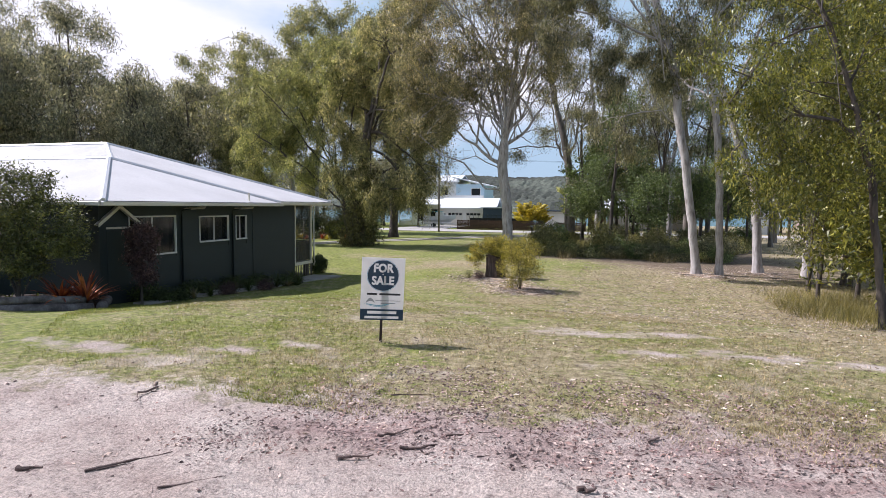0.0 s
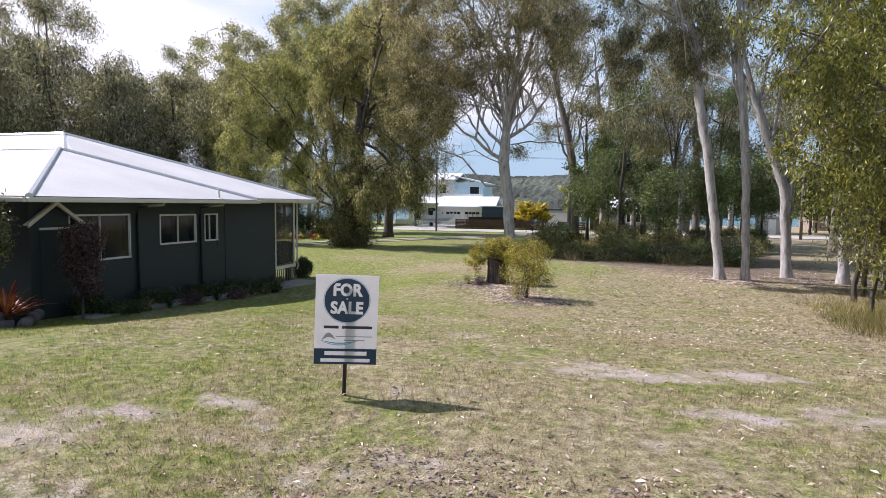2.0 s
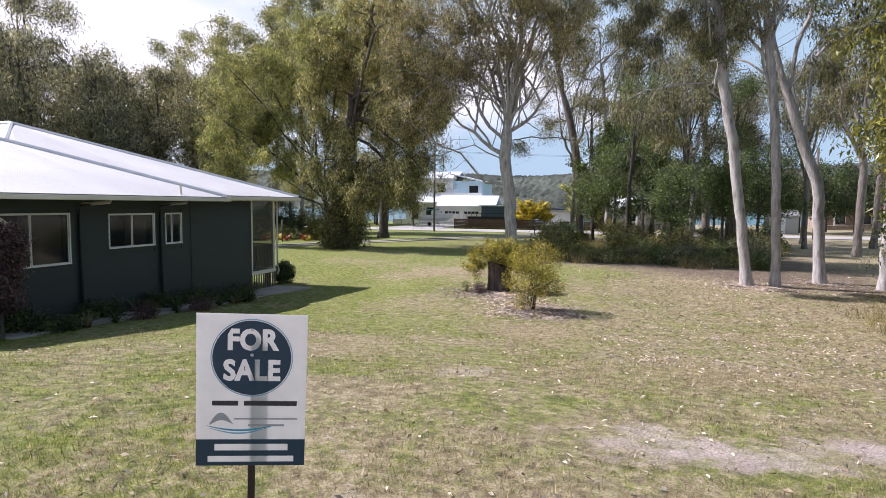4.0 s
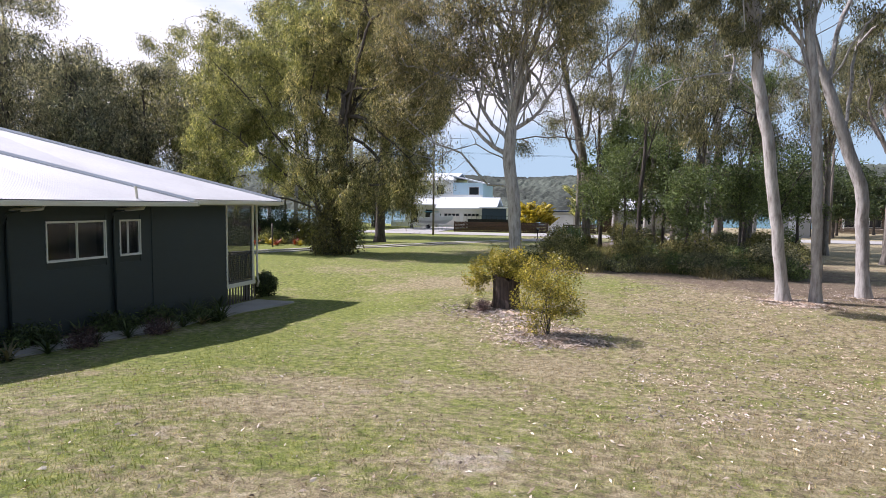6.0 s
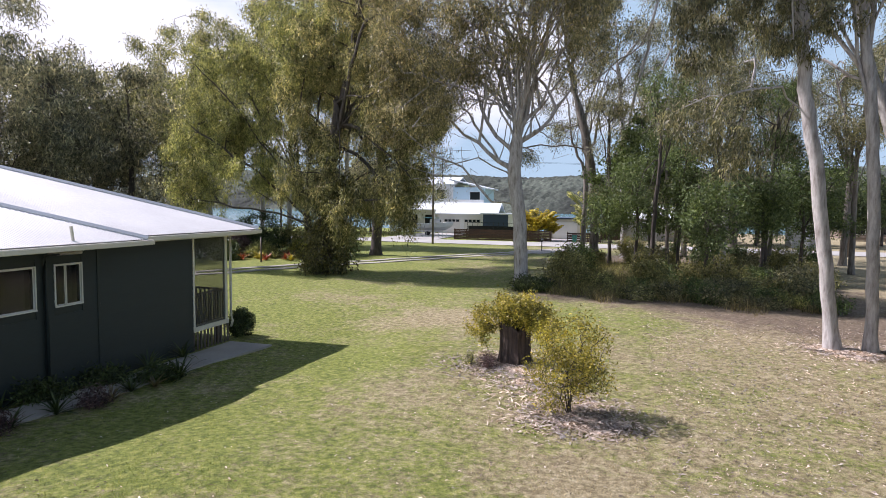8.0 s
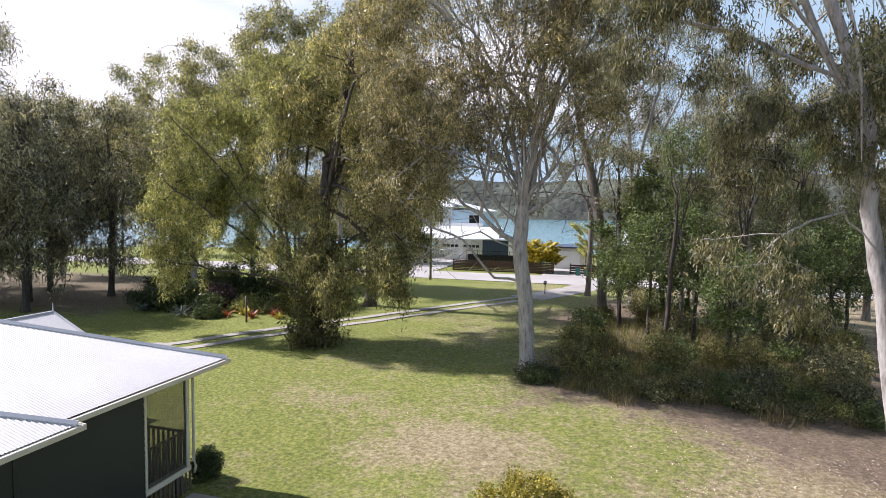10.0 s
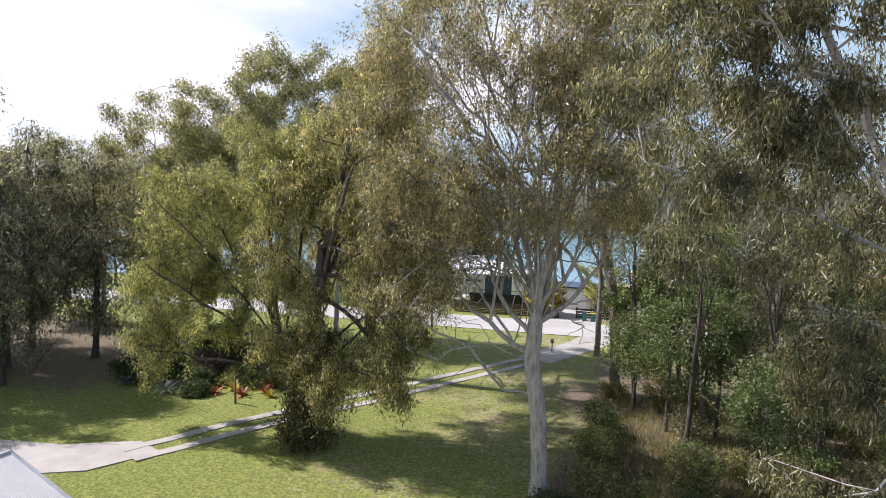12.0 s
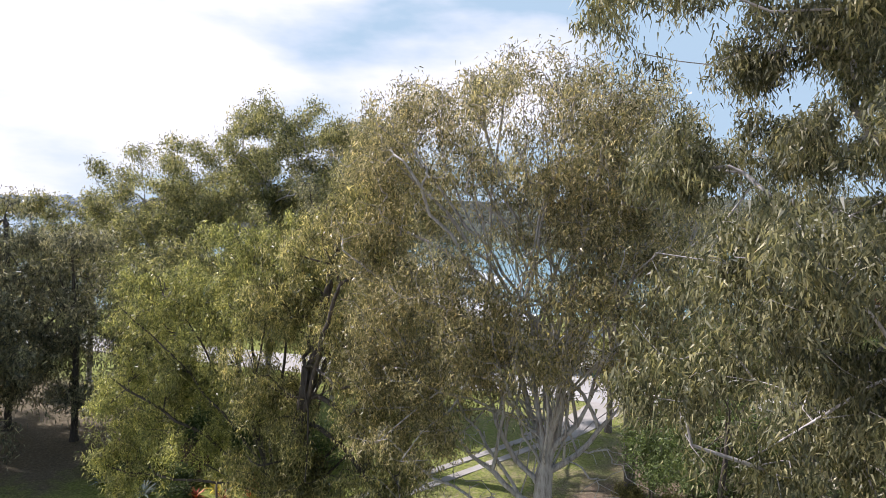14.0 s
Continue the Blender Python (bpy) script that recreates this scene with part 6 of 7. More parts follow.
# wooded hills across the bay
def hills(name, seed, x0, x1, y0, depth, top, cell, label, mat, cols, rows):
    """A long hill whose face is a crowd of tree crowns of about one cell."""
    rng = np.random.default_rng(seed)
    xs, ys = np.linspace(x0, x1, cols), np.linspace(0, 1, rows)
    base = np.zeros(len(xs))
    for k in range(1, 9):
        base += rng.normal() * np.sin(k * np.pi * (xs - x0) / (x1 - x0) * 2 + rng.uniform(0, 6)) / k
    base = top * (0.82 + 0.16 * base / max(1e-6, np.abs(base).max()))
    U, S = np.meshgrid(xs, ys, indexing="ij")
    Y = y0 + depth * S
    a, b = (U - x0) / cell, (Y - y0) / cell
    shape = (int(a.max()) + 4, int(b.max()) + 4)
    jx, jy, jh = rng.uniform(-0.4, 0.4, shape), rng.uniform(-0.4, 0.4, shape), rng.uniform(0.35, 1.0, shape)
    crown = np.zeros(U.shape)
    for p in (-1, 0, 1):
        for q in (-1, 0, 1):
            i, j = np.clip(a.astype(int) + p, 0, shape[0] - 1), np.clip(b.astype(int) + q, 0, shape[1] - 1)
            d2 = (a - i - 0.5 - jx[i, j]) ** 2 + (b - j - 0.5 - jy[i, j]) ** 2
            crown = np.maximum(crown, jh[i, j] * np.sqrt(np.clip(1 - d2 / 0.62, 0, 1)))
    Z = -6 + (base[:, None] + 6) * np.sin(S * np.pi / 2) ** 1.1 + (crown * cell * 1.1 + rng.uniform(0, cell * 0.08, U.shape)) * np.clip(S * 12, 0, 1)
    V = np.stack([U, Y, Z], -1).reshape(-1, 3)
    i, j = np.meshgrid(np.arange(cols - 1), np.arange(rows - 1), indexing="ij")
    ob = part(name, mesh_from(name, V, np.stack([i * rows + j, (i + 1) * rows + j, (i + 1) * rows + j + 1, i * rows + j + 1], -1).reshape(-1, 4)), mat, smooth=True)
    return tagged(ob, label, "hill", kind="structure")


WOOD = plain("far_wood", (0.085, 0.10, 0.075), 1.0, 0, 0.75, 0.07)
# distance haze is mixed into this pale blue base colour
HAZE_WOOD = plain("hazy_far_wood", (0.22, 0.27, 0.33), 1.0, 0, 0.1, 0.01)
hills("backdrop_hill", 5, -620, 420, 560, 260, 54, 5.5, "wooded grey-green hill across the bay", WOOD, 620, 62)
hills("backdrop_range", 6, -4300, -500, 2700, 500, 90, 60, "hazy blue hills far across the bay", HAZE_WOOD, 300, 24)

# ---------------------------------------------------------------- garden plants
def rosette(seed, name, label, at, count, length, width, mat, rise=0.9, group="", category="plant", lift=0.0, bend=0.9):
    """A clump of arching strap leaves."""
    rng = np.random.default_rng(seed)
    x, y = at
    ob = thing(name, label, category, (x, y, on_ground(x, y) + lift), group)
    seg = 5
    f = np.linspace(0, 1, seg)
    V, F = [], []
    for k in range(count):
        a = rng.uniform(0, 2 * np.pi)
        L, e = length * rng.uniform(0.65, 1.15), rise * rng.uniform(0.35, 1.25)
        e = min(e, 1.5)
        out = np.cumsum(np.r_[0, np.cos(np.clip(e - bend * f[:-1] * rng.uniform(0.5, 1.4), -0.9, 1.5))]) * L / (seg - 1)
        up = np.cumsum(np.r_[0, np.sin(np.clip(e - bend * f[:-1] * rng.uniform(0.5, 1.4), -0.9, 1.5))]) * L / (seg - 1)
        w = width * np.array([0.55, 1.0, 0.95, 0.6, 0.04]) * 0.5
        d, s = np.array([np.cos(a), np.sin(a)]), np.array([-np.sin(a), np.cos(a)])
        r0 = rng.uniform(0, 0.04, 2)
        n0 = len(V)
        for o, u, ww in zip(out, up, w):
            c = d * o + r0
            V += [(*(c - s * ww), u + ww * 0.35), (*(c + s * ww), u + ww * 0.35)]
        F += [(n0 + 2 * i, n0 + 2 * i + 1, n0 + 2 * i + 3, n0 + 2 * i + 2) for i in range(seg - 1)]
    part("foliage", mesh_from("foliage", V, F), mat, ob)
    return ob


def bush(seed, label, at, lobes, tips, per, leaf, bark=DARK_BARK, name="shrub", stems=3, root=0.03, spread=0.12, length=0.05, width=0.02, droop=0.2, hang=0.05, group="", lift=0.0, category="shrub", corners=4):
    """A shrub: a few stems from the ground and small leaves. Lobes in metres from its foot."""
    rng = np.random.default_rng(seed)
    x, y = at
    ob = thing(name, label, category, (x, y, on_ground(x, y) + lift), group)
    h = max(q[2] for q in lobes)
    limbs = [[(0, 0, 0), (rng.normal() * 0.1, rng.normal() * 0.1, h * 0.3), (rng.normal() * 0.25, rng.normal() * 0.25, h * 0.6)] for _ in range(stems)]
    pos, par, branches, first, _ = skeleton_of(rng, [(0, 0, -0.05), (0.02, 0, h * 0.25), (0.0, 0.03, h * 0.5)], lobes, tips, 0.05, 0.3, limbs)
    part("branchwork", limbs_mesh("branchwork", pos, par, branches, root, 0.004, 1.2, (6, 4, 3)), bark, ob)
    ends = np.array([pos[b[-1]] for b in branches[first:]])
    before = np.array([pos[b[-2]] for b in branches[first:]])
    part("foliage", leaves_mesh("foliage", rng, np.concatenate([ends, (ends + before) / 2]), max(1, per // 2), spread, length, width, droop, hang, corners), leaf, ob)
    return ob


AGAVE = leaf_material("silver_leaf", (0.10, 0.14, 0.11), (0.17, 0.22, 0.18), (0.28, 0.33, 0.27), gloss=0.5, through_light=0.1)
FERN = leaf_material("fern_leaf", (0.03, 0.05, 0.015), (0.06, 0.09, 0.025), (0.12, 0.15, 0.05))
MULCH = leaf_material("dry_leaf", (0.24, 0.18, 0.15), (0.44, 0.36, 0.31), (0.66, 0.59, 0.53), gloss=0.8, through_light=0.15)
STUMP = bark_material("stump_bark", (0.10, 0.07, 0.055), (0.06, 0.04, 0.032), (0.02, 0.015, 0.012), (9, 9, 0.6), 0.5, 0.05)
LOG = bark_material("log_bark", (0.22, 0.20, 0.19), (0.12, 0.105, 0.10), (0.05, 0.042, 0.04), (2, 2, 2), 0.5, 0.03)

# hollow stump with a yellow-green bush, and its neighbour
sx, sy = -2.97, 27.8
stump = thing("tree_stump", "dark hollow tree stump used as a planter on the lawn", "stump", (sx, sy, on_ground(sx, sy)))
rng = np.random.default_rng(3)
bm = bmesh.new()
rings = []
for z, r in ((-0.1, 0.50), (0.08, 0.43), (0.35, 0.38), (0.7, 0.37), (1.0, 0.40), (1.02, 0.31), (0.75, 0.29)):
    ring = []
    for k in range(26):
        a = 2 * math.pi * k / 26
        q = r * (1 + 0.07 * math.sin(5 * a + 1) + 0.05 * math.sin(9 * a)) + (0.02 if k % 2 else 0)
        ring.append(bm.verts.new((q * math.cos(a), q * math.sin(a), z + (0.07 * math.sin(3 * a + 2) + 0.04 * math.sin(7 * a) if z > 0.9 else 0))))
    rings.append(ring)
for a, b in zip(rings, rings[1:]):
    for k in range(26):
        bm.faces.new((a[k], a[(k + 1) % 26], b[(k + 1) % 26], b[k]))
bm.faces.new(rings[-1])
part("shell", bm, STUMP, stump)
bush(31, "yellow-green bush growing out of the hollow stump", (sx, sy), [(0, 0, 0.75, 0.75, 0.7, 0.42), (-0.55, 0, 0.5, 0.6, 0.55, 0.42), (0.5, 0, 0.55, 0.55, 0.55, 0.38), (-0.95, 0, 0.1, 0.36, 0.42, 0.45), (0.85, -0.1, 0.25, 0.35, 0.4, 0.35)],
     200, 54, BUSH_LEAF, length=0.075, width=0.036, spread=0.10, lift=0.8, group="lawn bushes")
bush(32, "airy yellow-green bush with thin stems on the lawn", (-1.25, 24.1), [(0.05, 0, 1.5, 0.72, 0.7, 0.6), (-0.15, 0, 0.95, 0.72, 0.65, 0.5), (0.3, 0, 0.8, 0.55, 0.6, 0.5), (-0.35, -0.1, 0.4, 0.4, 0.45, 0.3)],
     190, 40, BUSH_LEAF, length=0.065, width=0.03, spread=0.11, group="lawn bushes", stems=5)
bush(33, "small dry reddish shrub at the stump's foot", (-3.55, 27.1), [(0, 0, 0.22, 0.22, 0.22, 0.18)], 50, 30, PLUM_LEAF, length=0.05, width=0.015, spread=0.08)
bush(34, "small green shrub at the stump's foot", (-4.05, 27.2), [(0, 0, 0.2, 0.18, 0.18, 0.2)], 30, 24, LIME_LEAF, length=0.06, width=0.015, spread=0.08)

# by the porch and along the wall
bush(35, "clipped round dark green hedge bush by the porch", (-12.75, 29.6), [(0, 0, 0.5, 0.42, 0.42, 0.48)], 120, 50, DARK_LEAF, length=0.08, width=0.045, spread=0.07, name="hedge_bush")
for k, (x, y, n, L, mat) in enumerate([(-10.95, 24.4, 46, 0.85, FERN), (-11.2, 23.1, 30, 0.6, FERN), (-11.0, 22.3, 26, 0.5, STRAW), (-11.25, 21.2, 30, 0.6, FERN), (-11.2, 20.2, 24, 0.5, FERN), (-11.35, 19.1, 28, 0.55, FERN),
                                      (-11.3, 18.2, 24, 0.5, STRAW), (-12.35, 24.9, 30, 0.7, FERN), (-12.4, 26.3, 28, 0.75, FERN), (-12.4, 23.9, 26, 0.6, FERN), (-12.4, 20.9, 26, 0.6, FERN), (-10.9, 23.5, 22, 0.45, STRAW)]):
    rosette(200 + k, "strappy_plant", "strap-leaved garden plant beside the house path", (x, y), n, L, 0.045, mat, 1.0, "plants along the wall")
for k, (x, y) in enumerate([(-11.0, 21.9), (-11.15, 19.8)]):
    bush(230 + k, "low dark shrub beside the house path", (x, y), [(0, 0, 0.22, 0.3, 0.3, 0.2)], 50, 24, PLUM_LEAF, length=0.09, width=0.02, spread=0.12, group="plants along the wall")
for k, (x, y, h) in enumerate([(-12.2, 23.2, 0.6), (-12.3, 21.7, 0.7), (-12.2, 19.4, 0.65), (-11.7, 17.6, 0.4), (-11.3, 24.0, 0.5), (-12.3, 17.2, 0.8)]):
    h *= 0.72
    bush(390 + k, "low dark green shrub against the house wall", (x, y), [(0, 0, h * 0.6, 0.32, 0.42, h * 0.4), (0.1, 0.3, h * 0.35, 0.28, 0.35, h * 0.3)], 60, 36, (DARK_LEAF, FERN, DARK_LEAF)[k % 3], length=0.11, width=0.035, spread=0.12, group="plants along the wall")
bush(240, "slender plum-red shrub with glossy leaves by the wall", (-11.9, 16.6), [(0.05, 0, 2.1, 0.42, 0.4, 0.45), (0.0, 0, 1.5, 0.38, 0.36, 0.4), (0.15, 0, 1.0, 0.3, 0.3, 0.25)], 210, 50, PLUM_LEAF, length=0.08, width=0.04, spread=0.10, root=0.05, droop=0.5, stems=2, name="plum_shrub")

# log-edged bed with bromeliads and a leafy bush
bed = thing("garden_bed", "raised garden bed edged with old grey logs", "garden bed", (0, 0, 0))
zb = on_ground(-12.2, 13.6)
for p0, p1, r in (((-13.9, 12.2, zb + 0.10), (-11.2, 14.15, zb + 0.02), 0.15), ((-11.1, 14.3, zb + 0.02), (-12.2, 15.6, zb), 0.13), ((-13.9, 12.3, zb + 0.33), (-11.4, 14.1, zb + 0.26), 0.11), ((-14.0, 12.2, zb + 0.1), (-15.6, 13.4, zb + 0.1), 0.15)):
    a, b = Vector(p0), Vector(p1)
    part("log", tubed([a.lerp(b, k / 6) + Vector((0, 0, 0.015 * math.sin(k * 2.1))) for k in range(7)], [r * (1 + 0.06 * math.sin(k * 1.7)) for k in range(7)], 12), LOG, bed, smooth=True)
slab([(-13.85, 12.45), (-11.35, 14.25), (-12.3, 15.4), (-15.4, 13.5)], zb - 0.4, zb + 0.22, plain("garden_soil", (0.06, 0.045, 0.035), 0.95, 0, 0.3, 8, 0.02), bed, "soil")
for k, (x, y, L, n) in enumerate([(-11.55, 14.2, 1.05, 52), (-12.15, 13.95, 0.95, 46), (-11.9, 14.55, 0.85, 40)]):
    rosette(250 + k, "bromeliad", "red and orange bromeliad with pointed strap leaves in the raised bed", (x, y), n, L, 0.065, RED_LEAF, 1.15, "bromeliads in the raised bed", lift=0.18, bend=0.7)
rosette(254, "bromeliad", "yellow-green bromeliad in the raised bed", (-12.6, 13.65), 22, 0.35, 0.05, WATTLE_LEAF, 1.0, "bromeliads in the raised bed", lift=0.2)
rosette(255, "bromeliad", "yellow-green bromeliad in the raised bed", (-13.1, 13.3), 20, 0.35, 0.05, WATTLE_LEAF, 1.0, "bromeliads in the raised bed", lift=0.2)
bush(256, "large fine-leaved green bush over the raised bed", (-13.5, 13.9), [(-0.1, 0, 2.9, 1.2, 1.1, 0.9), (1.0, 0.1, 2.2, 1.0, 0.9, 0.75), (-0.9, -0.2, 1.9, 1.0, 1.0, 1.0), (1.6, 0.1, 1.7, 0.55, 0.5, 0.45), (0.3, -0.2, 1.3, 0.9, 0.8, 0.6)],
     460, 70, leaf_material("bush_leaf", (0.040, 0.052, 0.015), (0.088, 0.104, 0.028), (0.20, 0.205, 0.06), through_light=0.2), length=0.095, width=0.034, spread=0.13, root=0.06, stems=6, name="bush", category="bush", lift=0.15)

# garden bed beyond the drive
for k, (x, y, L, n, mat, what) in enumerate([(-30.0, 49.4, 1.1, 44, AGAVE, 0), (-33.6, 50.0, 1.0, 40, AGAVE, 0), (-28.2, 50.6, 0.8, 30, RED_LEAF, 1), (-26.9, 50.2, 0.7, 30, RED_LEAF, 1), (-25.9, 51.0, 0.7, 28, GOLD_LEAF, 1),
                                            (-25.0, 50.4, 0.8, 30, RED_LEAF, 1), (-24.0, 51.4, 0.75, 28, RED_LEAF, 1), (-23.2, 50.8, 0.7, 26, GOLD_LEAF, 1), (-27.6, 52.0, 1.0, 36, LIME_LEAF, 2), (-25.4, 52.2, 1.0, 36, LIME_LEAF, 2),
                                            (-22.6, 52.4, 0.9, 34, LIME_LEAF, 2), (-21.6, 51.6, 0.7, 26, RED_LEAF, 1), (-29.0, 52.4, 1.0, 36, LIME_LEAF, 2), (-26.4, 51.4, 0.8, 30, GOLD_LEAF, 1), (-24.4, 52.6, 0.8, 30, RED_LEAF, 1)]):
    rosette(260 + k, ("agave", "bromeliad", "strappy_plant")[what], ("silver-green agave rosette in the far garden bed", "red and orange bromeliad in the far garden bed", "bright green strap-leaved plant in the far garden bed")[what],
            (x, y), n, L, 0.11, mat, 1.05, "plants of the far garden bed")
for k, (x, y, r, h, leaf) in enumerate([(-34.4, 51.2, 1.3, 1.5, DARK_LEAF), (-32.4, 51.0, 1.3, 1.9, DARK_LEAF), (-31.0, 51.6, 1.2, 2.4, DARK_LEAF), (-29.2, 51.2, 1.1, 1.3, FERN), (-27.0, 53.0, 0.9, 1.0, LIME_LEAF), (-23.6, 53.6, 1.2, 1.3, WATTLE_LEAF), (-30.0, 53.4, 1.4, 2.0, PLUM_LEAF), (-20.9, 53.2, 1.0, 1.0, FERN), (-28.0, 49.6, 0.8, 0.7, FERN)]):
    bush(280 + k, "dense leafy shrub in the far garden bed", (x, y), [(0, 0, h * 0.6, r, r, h * 0.4), (r * 0.4, 0, h * 0.3, r * 0.8, r * 0.8, h * 0.3)], 110, 50, leaf, length=0.18, width=0.08, spread=0.22, corners=3, group="shrubs of the far garden bed")

for k, (x, y, r, h, leaf) in enumerate([(-37.0, 57.5, 2.0, 3.2, DARK_LEAF), (-33.2, 58.2, 1.9, 2.8, FIG_LEAF), (-29.8, 57.4, 2.0, 3.4, DARK_LEAF), (-26.2, 58.0, 1.9, 3.0, WEED_LEAF), (-22.8, 57.4, 1.8, 2.7, FIG_LEAF)]):
    bush(410 + k, "tall leafy garden shrub behind the far garden bed", (x, y), [(0, 0, h * 0.62, r, r * 0.8, h * 0.38), (r * 0.5, -0.3, h * 0.32, r * 0.9, r * 0.7, h * 0.3), (-r * 0.5, 0, h * 0.3, r * 0.8, r * 0.7, h * 0.28)], 130, 50, leaf,
         length=0.22, width=0.1, spread=0.26, corners=3, root=0.06, group="tall shrubs of the far garden")

# ivy and skirts round the weeping tree's trunk
rng = np.random.default_rng(77)
f = rng.uniform(0, 1, 420)
a = rng.uniform(0, 2 * np.pi, 420)
r = 0.55 + 0.35 * np.abs(rng.normal(size=420)) + 0.5 * (1 - f) ** 3
pts = np.stack([-17.4 + 0.6 * f + r * np.cos(a), 44.8 + r * np.sin(a), -1.0 + f * 6.0], -1)
tagged(part("ivy", leaves_mesh("ivy", rng, pts, 26, 0.2, 0.2, 0.09, 0.9, 0.25), leaf_material("ivy_leaf", (0.06, 0.058, 0.022), (0.125, 0.118, 0.045), (0.26, 0.235, 0.085))), "dark ivy and dead fronds clinging to the weeping tree's trunk", "ivy", kind="stuff")
for k in range(9):
    q = 2 * math.pi * k / 9
    rosette(300 + k, "strappy_plant", "dark strap-leaved clump round the weeping tree's foot", (-17.4 + 1.0 * math.cos(q), 44.8 + 0.9 * math.sin(q)), 30, 0.85, 0.06, FERN, 1.2, "plants round the weeping tree")

# palms by the fence
def clumping_palm(seed, label, x, y, mat, count, size):
    """Many thin stems, each with a few arching feathered fronds."""
    ob = thing("palm", label, "palm", (x, y, float(lie(x, y))))
    rng = np.random.default_rng(seed)
    V, F = [], []
    stems = bmesh.new()
    for k in range(count):
        a, h = rng.uniform(0, 2 * np.pi), rng.uniform(0.5, 3.1) * size
        d = np.array([math.cos(a), math.sin(a)])
        root = d * rng.uniform(0.1, 1.5) * size
        tube(stems, [(*root, -0.1), (*(root + d * 0.15), h)], [0.05, 0.03], 6)
        for j in range(6):
            b = a + rng.normal() * 1.2
            e = np.array([math.cos(b), math.sin(b)])
            L = rng.uniform(1.2, 2.0) * size
            line = [np.array([*(root + d * 0.15 + e * L * f * 0.75), h + L * (1.5 * f - 0.8 * f * f)]) for f in np.linspace(0, 1, 12)]
            s = np.array([-e[1], e[0], 0])
            for i, p in enumerate(line[2:]):
                for sgn in (-1, 1):
                    q = 0.62 * (1 - abs(i / 10 - 0.4))
                    end = p + s * sgn * q * 0.8 + np.array([*e, 0]) * q * 0.5 - np.array([0, 0, q * 0.45])
                    n0 = len(V)
                    V += [tuple(p), tuple((p + end) / 2 + np.array([0, 0, 0.05]) + np.array([*e, 0]) * 0.1), tuple(end), tuple((p + end) / 2 - np.array([*e, 0]) * 0.1)]
                    F.append((n0, n0 + 1, n0 + 2, n0 + 3))
    part("stem", stems, WATTLE_LEAF, ob)
    part("foliage", mesh_from("foliage", V, F), mat, ob)


clumping_palm(9, "golden-yellow clumping palm behind the timber fence", -10.2, 91.6, GOLD_LEAF, 34, 1.0)
clumping_palm(10, "tall green clumping palm beside the cream garage", -3.2, 93.5, LIME_LEAF, 22, 1.5)

# undergrowth of the thicket
rng = np.random.default_rng(21)
spots = []
while len(spots) < 30:
    x, y = rng.uniform(-3.2, 16), rng.uniform(41.2, 64)
    if x < 0.32 * (y - 35) + 6.0 and y - 41.2 > 0.35 * abs(x - 3) * 0.4 and all((x - a) ** 2 + (y - b) ** 2 > 3.2 for a, b in spots):
        spots.append((x, y))
for k, (x, y) in enumerate(spots):
    h, r = rng.uniform(0.8, 2.1), rng.uniform(0.7, 1.3)
    bush(320 + k, "tangled green undergrowth shrub in the thicket", (x, y), [(0, 0, h * 0.6, r, r, h * 0.4), (r * 0.5, -0.2, h * 0.35, r * 0.8, r * 0.8, h * 0.3)], 80, 32,
         (WEED_LEAF, FIG_LEAF, GUM_LEAF, WEED_LEAF)[k % 4], length=0.15, width=0.07, spread=0.2, corners=3, name="undergrowth_shrub", group="undergrowth")
rng = np.random.default_rng(24)
for k in range(26):
    x, y = rng.uniform(-1.5, 8.5), rng.uniform(39.5, 45.5)
    h, r = rng.uniform(0.35, 0.95), rng.uniform(0.4, 0.8)
    bush(370 + k, "low weedy shrub at the thicket's edge", (x, y), [(0, 0, h * 0.6, r, r, h * 0.4), (r * 0.5, -0.2, h * 0.35, r * 0.8, r * 0.8, h * 0.3)], 50, 30,
         (WEED_LEAF, GUM_LEAF, LIME_LEAF, FIG_LEAF)[k % 4], length=0.13, width=0.055, spread=0.18, corners=3, name="undergrowth_shrub", group="undergrowth")
bush(360, "low dark green shrub at the pale gum's foot", (-4.4, 41.6), [(0, 0, 0.35, 1.0, 0.7, 0.35)], 110, 44, DARK_LEAF, length=0.11, width=0.05, spread=0.16)
bush(361, "olive green shrub behind the pale gum", (-2.9, 48.3), [(0, 0, 0.8, 1.0, 0.9, 0.6)], 110, 46, LIME_LEAF, length=0.16, width=0.04, spread=0.2)


def blades(rng, x, y, height, width, lean):
    """One leaning blade of grass at each place."""
    n = len(x)
    z = lie(x, y) + ripple(x, y)
    a, b = rng.uniform(0, 2 * np.pi, n), rng.uniform(0, 2 * np.pi, n)
    h = height * rng.uniform(0.5, 1.3, n)
    p = np.stack([x, y, z - 0.01], -1)
    s = np.stack([np.cos(a), np.sin(a), np.zeros(n)], -1) * (width * 0.5)
    d = np.stack([np.cos(b), np.sin(b), np.zeros(n)], -1)
    off = (lean * rng.uniform(0.1, 1, n) * h)[:, None] * d
    up = np.stack([np.zeros(n), np.zeros(n), h], -1)
    V = np.stack([p - s, p + s, p + up + off], 1)
    return mesh_from("blades", V.reshape(-1, 3), np.arange(3 * n).reshape(-1, 3))


